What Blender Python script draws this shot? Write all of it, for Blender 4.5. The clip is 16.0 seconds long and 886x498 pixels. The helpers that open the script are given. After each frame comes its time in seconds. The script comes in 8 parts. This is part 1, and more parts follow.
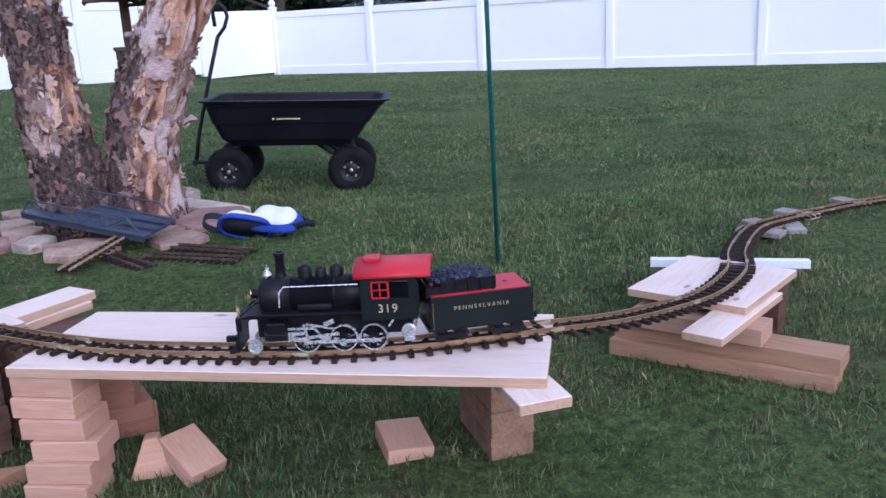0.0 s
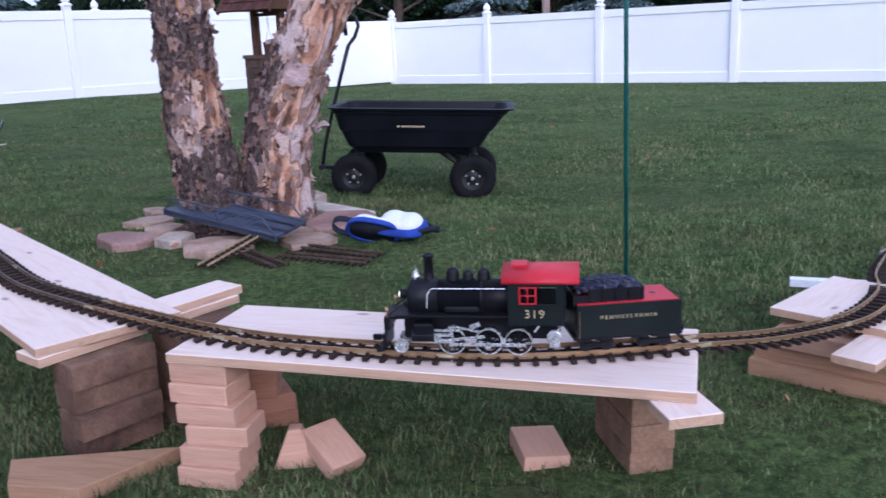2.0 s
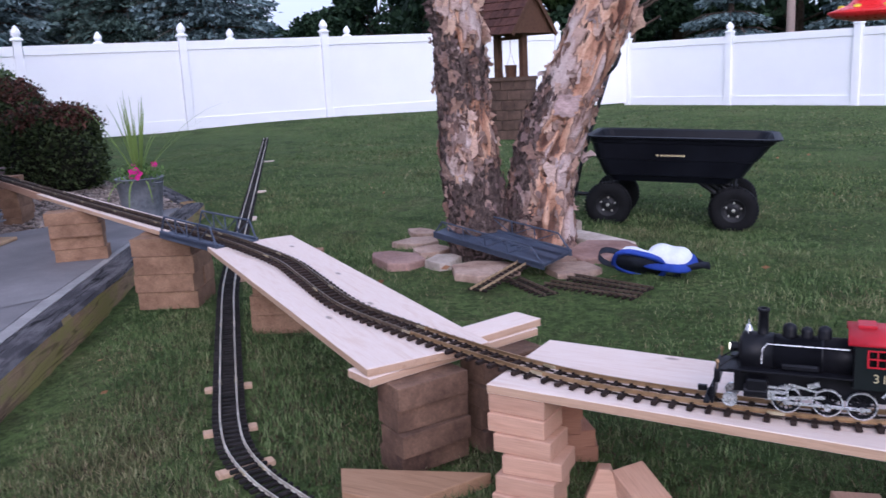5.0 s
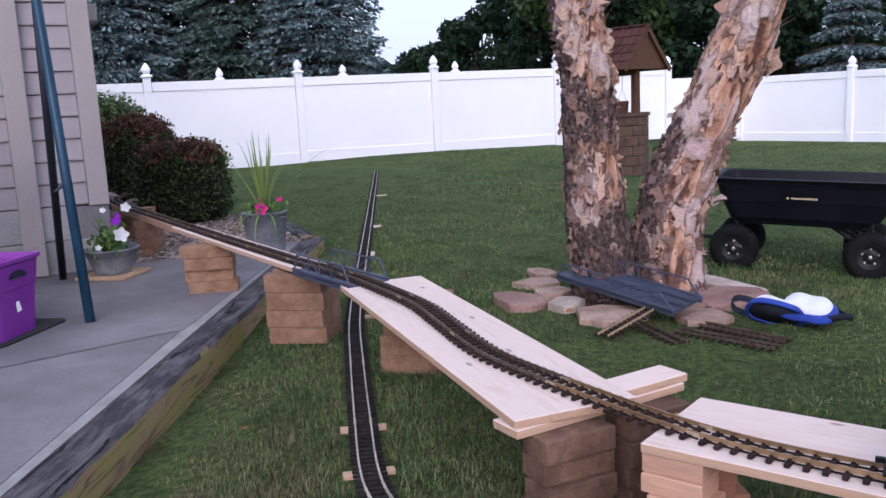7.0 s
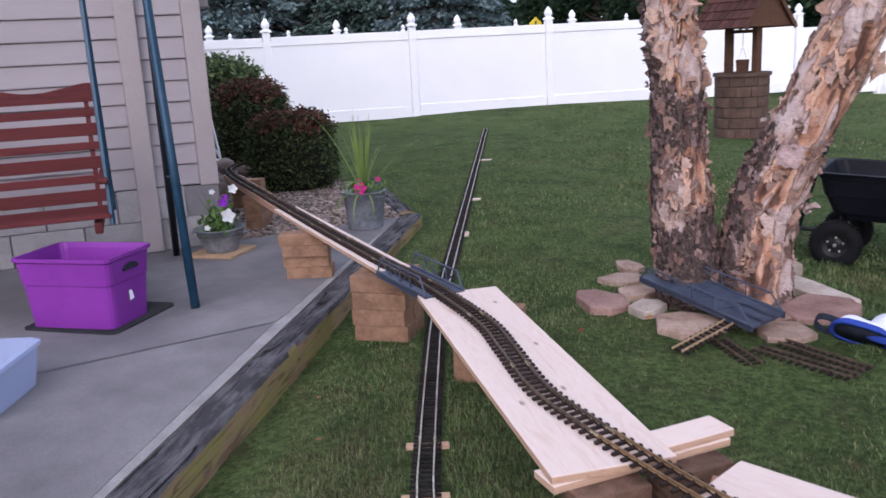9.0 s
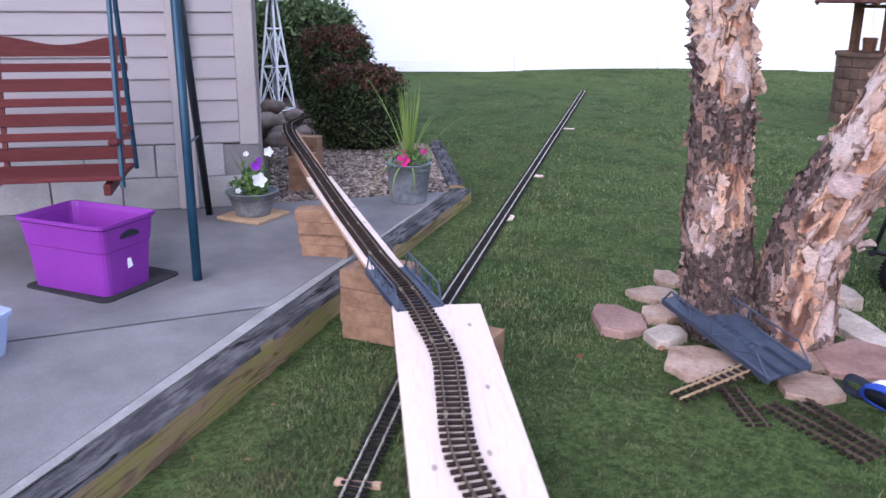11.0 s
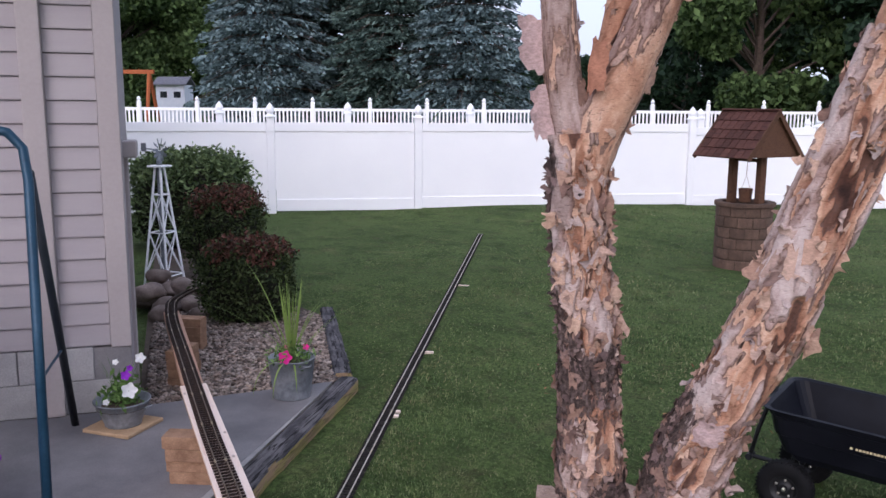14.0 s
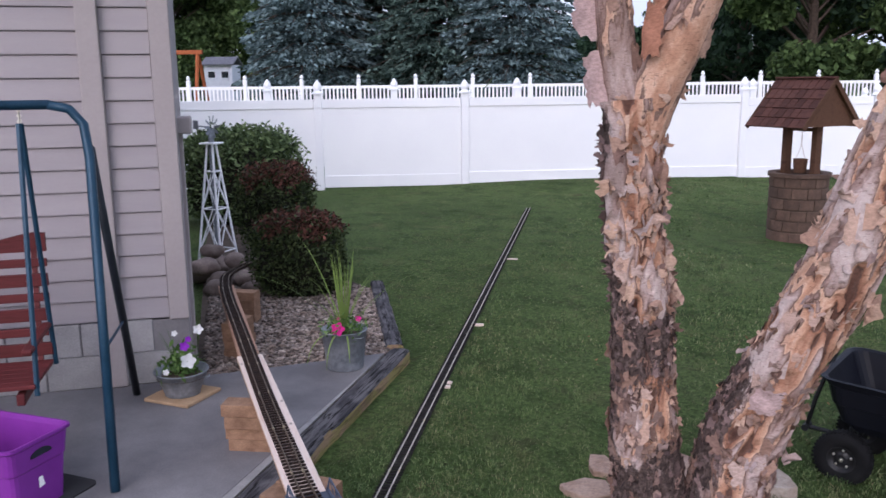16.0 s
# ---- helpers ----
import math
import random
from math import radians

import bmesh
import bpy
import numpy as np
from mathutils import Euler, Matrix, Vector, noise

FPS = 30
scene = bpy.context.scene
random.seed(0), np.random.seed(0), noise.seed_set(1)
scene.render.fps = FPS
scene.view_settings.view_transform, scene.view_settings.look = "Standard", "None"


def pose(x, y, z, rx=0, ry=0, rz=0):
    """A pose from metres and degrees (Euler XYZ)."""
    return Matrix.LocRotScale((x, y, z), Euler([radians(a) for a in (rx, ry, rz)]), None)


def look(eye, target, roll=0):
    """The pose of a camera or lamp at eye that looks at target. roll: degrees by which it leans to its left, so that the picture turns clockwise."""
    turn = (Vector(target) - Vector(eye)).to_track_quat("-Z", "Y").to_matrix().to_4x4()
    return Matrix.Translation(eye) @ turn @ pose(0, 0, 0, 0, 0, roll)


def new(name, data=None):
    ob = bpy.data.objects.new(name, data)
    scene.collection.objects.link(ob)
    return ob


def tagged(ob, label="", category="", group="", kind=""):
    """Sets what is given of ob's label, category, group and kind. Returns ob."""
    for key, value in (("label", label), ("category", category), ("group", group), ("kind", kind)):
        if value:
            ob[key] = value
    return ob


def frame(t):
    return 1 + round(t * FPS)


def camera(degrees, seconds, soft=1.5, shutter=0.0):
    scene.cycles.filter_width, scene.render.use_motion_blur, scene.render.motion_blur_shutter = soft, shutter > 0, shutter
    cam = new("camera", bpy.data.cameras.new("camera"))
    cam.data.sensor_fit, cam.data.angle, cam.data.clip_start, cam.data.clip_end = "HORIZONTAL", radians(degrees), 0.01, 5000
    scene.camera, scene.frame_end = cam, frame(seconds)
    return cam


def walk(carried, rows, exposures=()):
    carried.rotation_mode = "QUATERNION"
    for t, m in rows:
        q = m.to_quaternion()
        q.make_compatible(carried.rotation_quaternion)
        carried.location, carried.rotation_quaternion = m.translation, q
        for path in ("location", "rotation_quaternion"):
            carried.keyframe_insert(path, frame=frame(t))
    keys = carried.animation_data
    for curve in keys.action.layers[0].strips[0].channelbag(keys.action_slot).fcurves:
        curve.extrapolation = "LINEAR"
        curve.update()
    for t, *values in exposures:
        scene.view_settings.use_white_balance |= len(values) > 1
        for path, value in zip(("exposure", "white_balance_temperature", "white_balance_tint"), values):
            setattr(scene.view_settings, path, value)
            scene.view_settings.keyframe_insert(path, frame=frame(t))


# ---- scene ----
cam = camera(54.8, 16.0, shutter=0.5)
PATH = [
    (0, (0.018, 0.009, 0.794), (-0.012, 1.942, 0.282), -3.0),
    (0.5, (0.01, 0.005, 0.8), (-0.058, 1.941, 0.302), -3.0),
    (1, (-0.005, 0.001, 0.8), (-0.123, 1.938, 0.317), -2.8),
    (1.5, (-0.024, -0.008, 0.796), (-0.214, 1.924, 0.317), -2.5),
    (2, (-0.055, -0.007, 0.791), (-0.328, 1.916, 0.315), -2.5),
    (2.5, (-0.092, -0.012, 0.803), (-0.465, 1.898, 0.341), -2.4),
    (3, (-0.134, -0.023, 0.816), (-0.61, 1.868, 0.374), -2.3),
    (3.5, (-0.172, -0.037, 0.824), (-0.731, 1.835, 0.396), -2.3),
    (4, (-0.201, -0.053, 0.827), (-0.832, 1.8, 0.413), -2.4),
    (4.5, (-0.225, -0.069, 0.839), (-0.913, 1.763, 0.427), -2.7),
    (4.7, (-0.231, -0.076, 0.846), (-0.945, 1.745, 0.429), -2.8),
    (6.8, (-0.34, -0.098, 0.896), (-1.295, 1.626, 0.56), -2.9),
    (7, (-0.345, -0.118, 0.899), (-1.309, 1.603, 0.57), -2.8),
    (7.5, (-0.346, -0.114, 0.906), (-1.337, 1.592, 0.578), -2.9),
    (8, (-0.294, -0.108, 0.959), (-1.315, 1.577, 0.618), -3.2),
    (8.5, (-0.193, -0.094, 1.055), (-1.307, 1.516, 0.645), -3.9),
    (9, (-0.19, -0.058, 1.169), (-1.375, 1.489, 0.714), -3.0),
    (9.2, (-0.155, -0.032, 1.208), (-1.359, 1.497, 0.749), -3.5),
    (11.3, (-0.008, 0.651, 1.363), (-1.4, 1.955, 0.761), 0.7),
    (11.5, (0.051, 0.755, 1.43), (-1.365, 2.03, 0.823), 0.3),
    (12, (0.03, 0.813, 1.559), (-1.318, 2.21, 1.077), 0.5),
    (12.5, (-0.014, 0.787, 1.713), (-1.33, 2.237, 1.309), 0.8),
    (13, (-0.019, 0.767, 1.817), (-1.291, 2.276, 1.495), -0.0),
    (13.5, (-0.033, 0.752, 1.831), (-1.281, 2.281, 1.504), 0.4),
    (14, (-0.062, 0.748, 1.82), (-1.314, 2.271, 1.485), 0.4),
    (14.5, (-0.079, 0.753, 1.81), (-1.347, 2.258, 1.456), 0.4),
    (15, (-0.082, 0.746, 1.81), (-1.363, 2.237, 1.443), 0.3),
    (15.5, (-0.076, 0.74, 1.797), (-1.371, 2.218, 1.423), -0.1),
    (16, (-0.068, 0.716, 1.794), (-1.395, 2.161, 1.406), -0.6),
]
EXPOSURES = [(0, 0.32, 4900, 24), (4.5, 0.25, 5100, 26), (9, 0.32, 5500, 24), (11.5, 0.85, 5200, 24), (12.2, 0.55, 5300, 24), (13, 0.22, 5600, 23), (16, 0.21, 5500, 22)]
walk(cam, [(t, look(eye, target, roll)) for t, eye, target, roll in PATH], EXPOSURES)

# ---- world and light ----
SUN_EL, SUN_ROT = 28.0, 155.0
world = bpy.data.worlds.new("evening_sky")
scene.world = world
world.use_nodes = True
wn = world.node_tree
wn.nodes.clear()
w_out = wn.nodes.new("ShaderNodeOutputWorld")
w_bg = wn.nodes.new("ShaderNodeBackground")
w_sky = wn.nodes.new("ShaderNodeTexSky")
w_sky.sky_type = "NISHITA"
w_sky.sun_disc = False
w_sky.sun_elevation = radians(SUN_EL)
w_sky.sun_rotation = radians(SUN_ROT)
w_sky.air_density, w_sky.dust_density, w_sky.ozone_density = 0.8, 7.0, 0.6
w_bg.inputs["Strength"].default_value = 0.06
wn.links.new(w_sky.outputs["Color"], w_bg.inputs["Color"])
# thin, even cloud over the whole sky
w_cloud = wn.nodes.new("ShaderNodeBackground")
w_cloud.inputs["Color"].default_value = (0.93, 0.97, 1.0, 1)
w_cloud.inputs["Strength"].default_value = 0.75
w_sum = wn.nodes.new("ShaderNodeAddShader")
wn.links.new(w_bg.outputs["Background"], w_sum.inputs[0])
wn.links.new(w_cloud.outputs["Background"], w_sum.inputs[1])
wn.links.new(w_sum.outputs["Shader"], w_out.inputs["Surface"])
sun = new("sun", bpy.data.lights.new("sun", "SUN"))
sun.data.energy = 0.5
sun.data.angle = radians(45)
sun.data.color = (1.0, 0.97, 0.94)
az = radians(SUN_ROT)
sun_dir = Vector((math.sin(az) * math.cos(radians(30)), math.cos(az) * math.cos(radians(30)), math.sin(radians(30))))
sun.matrix_world = look((sun_dir * 40)[:], (0, 0, 0))

# ---- materials ----
def nodes_of(m):
    m.use_nodes = True
    nt = m.node_tree
    return nt, nt.nodes["Principled BSDF"]


def coords(nt, stretch=(1, 1, 1), shuffle=True):
    """Object coordinates, shifted by the object's own random number, so that no two pieces look alike."""
    tc = nt.nodes.new("ShaderNodeTexCoord")
    mp = nt.nodes.new("ShaderNodeMapping")
    mp.inputs["Scale"].default_value = stretch
    nt.links.new(tc.outputs["Object"], mp.inputs["Vector"])
    if shuffle:
        oi = nt.nodes.new("ShaderNodeObjectInfo")
        mul = nt.nodes.new("ShaderNodeMath")
        mul.operation = "MULTIPLY"
        mul.inputs[1].default_value = 31.7
        nt.links.new(oi.outputs["Random"], mul.inputs[0])
        nt.links.new(mul.outputs[0], mp.inputs["Location"])
    return mp.outputs["Vector"]


def noise_node(nt, vec, scale, detail=4.0, rough=0.6, distort=0.0):
    n = nt.nodes.new("ShaderNodeTexNoise")
    n.inputs["Scale"].default_value = scale
    n.inputs["Detail"].default_value = detail
    n.inputs["Roughness"].default_value = rough
    n.inputs["Distortion"].default_value = distort
    nt.links.new(vec, n.inputs["Vector"])
    return n.outputs["Fac"]


def ramp(nt, fac, stops):
    r = nt.nodes.new("ShaderNodeValToRGB")
    e = r.color_ramp.elements
    while len(e) < len(stops):
        e.new(0.5)
    for i, (p, c) in enumerate(stops):
        e[i].position = p
        e[i].color = (*c, 1)
    nt.links.new(fac, r.inputs["Fac"])
    return r.outputs["Color"]


def mixc(nt, kind, fac, a, b):
    m = nt.nodes.new("ShaderNodeMix")
    m.data_type, m.blend_type = "RGBA", kind
    for sock, v in ((m.inputs["Factor"], fac), (m.inputs["A"], a), (m.inputs["B"], b)):
        if isinstance(v, (int, float)):
            sock.default_value = v
        elif isinstance(v, tuple):
            sock.default_value = (*v, 1)
        else:
            nt.links.new(v, sock)
    return m.outputs["Result"]


def mathn(nt, op, a, b=0.5):
    m = nt.nodes.new("ShaderNodeMath")
    m.operation = op
    for i, v in enumerate((a, b)):
        if isinstance(v, (int, float)):
            m.inputs[i].default_value = v
        else:
            nt.links.new(v, m.inputs[i])
    return m.outputs[0]


def bump(nt, bsdf, height, strength, dist=0.01):
    b = nt.nodes.new("ShaderNodeBump")
    b.inputs["Strength"].default_value = strength
    b.inputs["Distance"].default_value = dist
    nt.links.new(height, b.inputs["Height"])
    nt.links.new(b.outputs["Normal"], bsdf.inputs["Normal"])


def vary(nt, col, amount, island=False):
    """Brightness that differs from piece to piece."""
    if island:
        src = nt.nodes.new("ShaderNodeNewGeometry").outputs["Random Per Island"]
    else:
        src = nt.nodes.new("ShaderNodeObjectInfo").outputs["Random"]
    hs = nt.nodes.new("ShaderNodeHueSaturation")
    nt.links.new(mathn(nt, "MULTIPLY_ADD", src, 2 * amount), hs.inputs["Value"])
    hs.inputs["Value"].links[0].from_node.inputs[2].default_value = 1 - amount
    nt.links.new(col, hs.inputs["Color"])
    return hs.outputs["Color"]


def surf(name, a, b, scale=6.0, rough=0.6, metal=0.0, relief=0.25, fine=90.0, stretch=(1, 1, 1), per_piece=0.0, island=0.0, dist=0.004, grit=0.25, spec=0.3, mid=(0.35, 0.65)):
    """A plain worn surface: two colours in soft patches, fine grain over them, relief and uneven gloss."""
    m = bpy.data.materials.new(name)
    nt, p = nodes_of(m)
    v = coords(nt, stretch)
    col = ramp(nt, noise_node(nt, v, scale, 5), [(mid[0], a), (mid[1], b)])
    grain = noise_node(nt, v, fine, 3)
    col = mixc(nt, "OVERLAY", grit, col, ramp(nt, grain, [(0.25, (0.2, 0.2, 0.2)), (0.75, (0.8, 0.8, 0.8))]))
    if per_piece:
        col = vary(nt, col, per_piece)
    if island:
        col = vary(nt, col, island, True)
    nt.links.new(col, p.inputs["Base Color"])
    r = mathn(nt, "MULTIPLY_ADD", grain, 0.3)
    r.node.inputs[2].default_value = max(0.02, rough - 0.15)
    nt.links.new(r, p.inputs["Roughness"])
    p.inputs["Metallic"].default_value = metal
    p.inputs["Specular IOR Level"].default_value = spec
    if relief:
        bump(nt, p, mathn(nt, "ADD", grain, noise_node(nt, v, scale * 3, 4)), relief, dist)
    return m


def wood(name, light, dark, ring=14.0, rough=0.65, knots=0.0, per_piece=0.08, relief=0.15, grey=None, crack=0.0):
    """Sawn wood, its grain along local x."""
    m = bpy.data.materials.new(name)
    nt, p = nodes_of(m)
    v = coords(nt, (1.1, ring, ring))
    g = noise_node(nt, v, 3.0, 6, 0.62, 0.8)
    col = ramp(nt, g, [(0.30, dark), (0.47, light), (0.55, light), (0.62, tuple(0.5 * (x + y) for x, y in zip(light, dark))), (0.72, light)])
    v2 = coords(nt, (4.0, 120, 120))
    fib = noise_node(nt, v2, 4.0, 3)
    col = mixc(nt, "OVERLAY", 0.30, col, ramp(nt, fib, [(0.25, (0.25, 0.25, 0.25)), (0.75, (0.75, 0.75, 0.75))]))
    if knots:
        v3 = coords(nt, (1.0, 2.2, 2.2))
        vo = nt.nodes.new("ShaderNodeTexVoronoi")
        vo.voronoi_dimensions = "2D"
        vo.inputs["Scale"].default_value = 2.6
        nt.links.new(v3, vo.inputs["Vector"])
        col = mixc(nt, "MIX", ramp(nt, vo.outputs["Distance"], [(0.02, (knots,) * 3), (0.05, (0, 0, 0))]), col, tuple(x * 0.35 for x in dark))
    if grey:
        st = noise_node(nt, coords(nt, (1, 3, 3)), 5.0, 5)
        col = mixc(nt, "MIX", ramp(nt, st, [(0.42, (0, 0, 0)), (0.58, (1, 1, 1))]), col, grey)
    if crack:
        ck = noise_node(nt, coords(nt, (0.8, 26, 26)), 2.2, 4, 0.55, 1.2)
        col = mixc(nt, "MULTIPLY", crack, col, ramp(nt, ck, [(0.34, (0.10, 0.10, 0.10)), (0.42, (1, 1, 1))]))
        split = noise_node(nt, coords(nt, (0.55, 9, 9)), 1.5, 3, 0.5, 0.4)
        col = mixc(nt, "MULTIPLY", crack, col, ramp(nt, split, [(0.478, (1, 1, 1)), (0.492, (0.03, 0.03, 0.03)), (0.504, (0.03, 0.03, 0.03)), (0.516, (1, 1, 1))]))
    if per_piece:
        col = vary(nt, col, per_piece)
    nt.links.new(col, p.inputs["Base Color"])
    p.inputs["Roughness"].default_value = rough
    p.inputs["Specular IOR Level"].default_value = 0.2
    bump(nt, p, mathn(nt, "ADD", g, fib), relief, 0.003)
    return m


def leafy(name, a, b, rough=0.55, amount=0.35, passing=0.25):
    """Leaves, needles and blades: a colour that differs from leaf to leaf, with some light passing through."""
    m = bpy.data.materials.new(name)
    nt, p = nodes_of(m)
    isl = nt.nodes.new("ShaderNodeNewGeometry").outputs["Random Per Island"]
    tc = nt.nodes.new("ShaderNodeTexCoord")
    big = noise_node(nt, tc.outputs["Object"], 1.6, 3)
    col = ramp(nt, mathn(nt, "ADD", mathn(nt, "MULTIPLY", isl, 0.6), mathn(nt, "MULTIPLY", big, 0.45)), [(0.15, a), (0.85, b)])
    col = vary(nt, col, amount, True)
    nt.links.new(col, p.inputs["Base Color"])
    p.inputs["Roughness"].default_value = rough
    p.inputs["Specular IOR Level"].default_value = 0.10
    if passing:
        tr = nt.nodes.new("ShaderNodeBsdfTranslucent")
        nt.links.new(col, tr.inputs["Color"])
        mx = nt.nodes.new("ShaderNodeMixShader")
        mx.inputs[0].default_value = passing
        nt.links.new(p.outputs[0], mx.inputs[1])
        nt.links.new(tr.outputs[0], mx.inputs[2])
        nt.links.new(mx.outputs[0], nt.nodes["Material Output"].inputs["Surface"])
    return m


def lawn_material():
    m = bpy.data.materials.new("lawn")
    nt, p = nodes_of(m)
    v = coords(nt, (1, 1, 1), False)
    col = ramp(nt, noise_node(nt, v, 0.45, 5), [(0.3, (0.062, 0.096, 0.027)), (0.55, (0.094, 0.138, 0.042)), (0.75, (0.140, 0.172, 0.064))])
    col = mixc(nt, "MULTIPLY", 0.75, col, ramp(nt, noise_node(nt, v, 2.6, 5, 0.68), [(0.34, (0.45, 0.50, 0.42)), (0.50, (1, 1, 1))]))
    col = mixc(nt, "MIX", ramp(nt, noise_node(nt, v, 1.7, 6, 0.7), [(0.56, (0, 0, 0)), (0.75, (0.6, 0.6, 0.6))]), col, (0.19, 0.17, 0.08))
    col = mixc(nt, "OVERLAY", 0.7, col, ramp(nt, noise_node(nt, v, 34, 5, 0.75), [(0.32, (0.02, 0.02, 0.02)), (0.70, (0.90, 0.90, 0.90))]))
    fleck = noise_node(nt, v, 21, 3, 0.6)
    col = mixc(nt, "MIX", ramp(nt, fleck, [(0.66, (0, 0, 0)), (0.74, (0.55, 0.55, 0.55))]), col, (0.26, 0.27, 0.13))
    col = mixc(nt, "OVERLAY", 0.45, col, ramp(nt, noise_node(nt, v, 130, 3, 0.7), [(0.3, (0.15, 0.15, 0.15)), (0.7, (0.85, 0.85, 0.85))]))
    thatch = noise_node(nt, v, 5.0, 6, 0.7)
    col = mixc(nt, "MIX", ramp(nt, thatch, [(0.53, (0, 0, 0)), (0.68, (0.5, 0.5, 0.5))]), col, (0.066, 0.056, 0.030))
    nt.links.new(col, p.inputs["Base Color"])
    p.inputs["Roughness"].default_value = 0.9
    p.inputs["Specular IOR Level"].default_value = 0.1
    bump(nt, p, noise_node(nt, v, 60, 5, 0.75), 0.9, 0.03)
    return m


def grass_material(name):
    """Lawn blades: green and olive in soft patches, tan and brown where the lawn is thin and dry."""
    m = bpy.data.materials.new(name)
    nt, p = nodes_of(m)
    isl = nt.nodes.new("ShaderNodeNewGeometry").outputs["Random Per Island"]
    tc = nt.nodes.new("ShaderNodeTexCoord").outputs["Object"]
    green = ramp(nt, isl, [(0.0, (0.040, 0.072, 0.024)), (0.50, (0.118, 0.186, 0.064)), (0.90, (0.235, 0.305, 0.125)), (1.0, (0.36, 0.39, 0.20))])
    tan = ramp(nt, isl, [(0.0, (0.064, 0.054, 0.026)), (0.5, (0.165, 0.150, 0.070)), (1.0, (0.36, 0.32, 0.180))])
    dry = mathn(nt, "ADD", mathn(nt, "MULTIPLY", noise_node(nt, tc, 1.3, 4, 0.6), 0.55), mathn(nt, "MULTIPLY", noise_node(nt, tc, 7.0, 5, 0.7), 0.45))
    dry = mathn(nt, "ADD", dry, mathn(nt, "MULTIPLY", mathn(nt, "SUBTRACT", isl, 0.5), 0.10))
    col = mixc(nt, "MIX", ramp(nt, dry, [(0.47, (0.03, 0.03, 0.03)), (0.60, (0.80, 0.80, 0.80))]), green, tan)
    lush = noise_node(nt, tc, 3.1, 4, 0.65)
    col = mixc(nt, "MULTIPLY", 0.8, col, ramp(nt, lush, [(0.38, (0.46, 0.54, 0.48)), (0.54, (1, 1, 1))]))
    nt.links.new(col, p.inputs["Base Color"])
    p.inputs["Roughness"].default_value = 0.75
    p.inputs["Specular IOR Level"].default_value = 0.10
    tr = nt.nodes.new("ShaderNodeBsdfTranslucent")
    nt.links.new(col, tr.inputs["Color"])
    mx = nt.nodes.new("ShaderNodeMixShader")
    mx.inputs[0].default_value = 0.15
    nt.links.new(p.outputs[0], mx.inputs[1])
    nt.links.new(tr.outputs[0], mx.inputs[2])
    nt.links.new(mx.outputs[0], nt.nodes["Material Output"].inputs["Surface"])
    return m


def bark_material(name):
    """Birch bark in peeled layers. The mesh carries how far each spot has peeled ("peel") and a dark mask of furrows
    and painted shade.
    """
    m = bpy.data.materials.new(name)
    nt, p = nodes_of(m)
    def layer(key):
        a = nt.nodes.new("ShaderNodeAttribute")
        a.attribute_name = key
        return a.outputs["Fac"]
    v = coords(nt, (1, 1, 0.5), False)
    rag = noise_node(nt, v, 55, 4, 0.7)
    fine = noise_node(nt, coords(nt, (1, 1, 2.2), False), 85, 5, 0.72)
    peel = mathn(nt, "ADD", layer("peel"), mathn(nt, "MULTIPLY", mathn(nt, "SUBTRACT", rag, 0.5), 0.10))
    # edge tone paints the shade in the crevices between plates
    edge = (0.17, 0.105, 0.082)
    col = ramp(nt, peel, [(0.0, (0.05, 0.030, 0.026)), (0.27, (0.17, 0.088, 0.062)), (0.325, edge), (0.35, (0.40, 0.200, 0.125)), (0.48, (0.60, 0.355, 0.235)), (0.545, (0.70, 0.475, 0.345)), (0.557, edge), (0.58, (0.36, 0.245, 0.205)), (0.66, (0.54, 0.415, 0.375)), (0.80, (0.64, 0.53, 0.49))])
    blotch = noise_node(nt, v, 7.0, 5, 0.6)
    col = mixc(nt, "MULTIPLY", 0.6, col, ramp(nt, blotch, [(0.33, (0.32, 0.22, 0.19)), (0.43, (0.80, 0.72, 0.70)), (0.52, (1, 1, 1))]))
    col = mixc(nt, "OVERLAY", 0.38, col, ramp(nt, fine, [(0.25, (0.12, 0.12, 0.12)), (0.75, (0.85, 0.85, 0.85))]))
    dash = noise_node(nt, coords(nt, (1, 1, 4.5), False), 34, 2, 0.5)
    col = mixc(nt, "MULTIPLY", 0.5, col, ramp(nt, dash, [(0.31, (0.25, 0.17, 0.14)), (0.37, (1, 1, 1))]))
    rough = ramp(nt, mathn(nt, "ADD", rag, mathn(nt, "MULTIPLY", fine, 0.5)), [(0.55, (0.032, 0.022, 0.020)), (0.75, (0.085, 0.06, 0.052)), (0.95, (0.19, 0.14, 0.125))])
    fur = mathn(nt, "ADD", layer("furrow_shade"), mathn(nt, "MULTIPLY", mathn(nt, "SUBTRACT", rag, 0.5), 0.7))
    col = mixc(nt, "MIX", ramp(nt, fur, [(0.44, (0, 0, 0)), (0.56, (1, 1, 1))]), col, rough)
    nt.links.new(col, p.inputs["Base Color"])
    p.inputs["Roughness"].default_value = 0.85
    p.inputs["Specular IOR Level"].default_value = 0.2
    bump(nt, p, mathn(nt, "ADD", fine, mathn(nt, "MULTIPLY", rag, 1.5)), 0.8, 0.010)
    return m


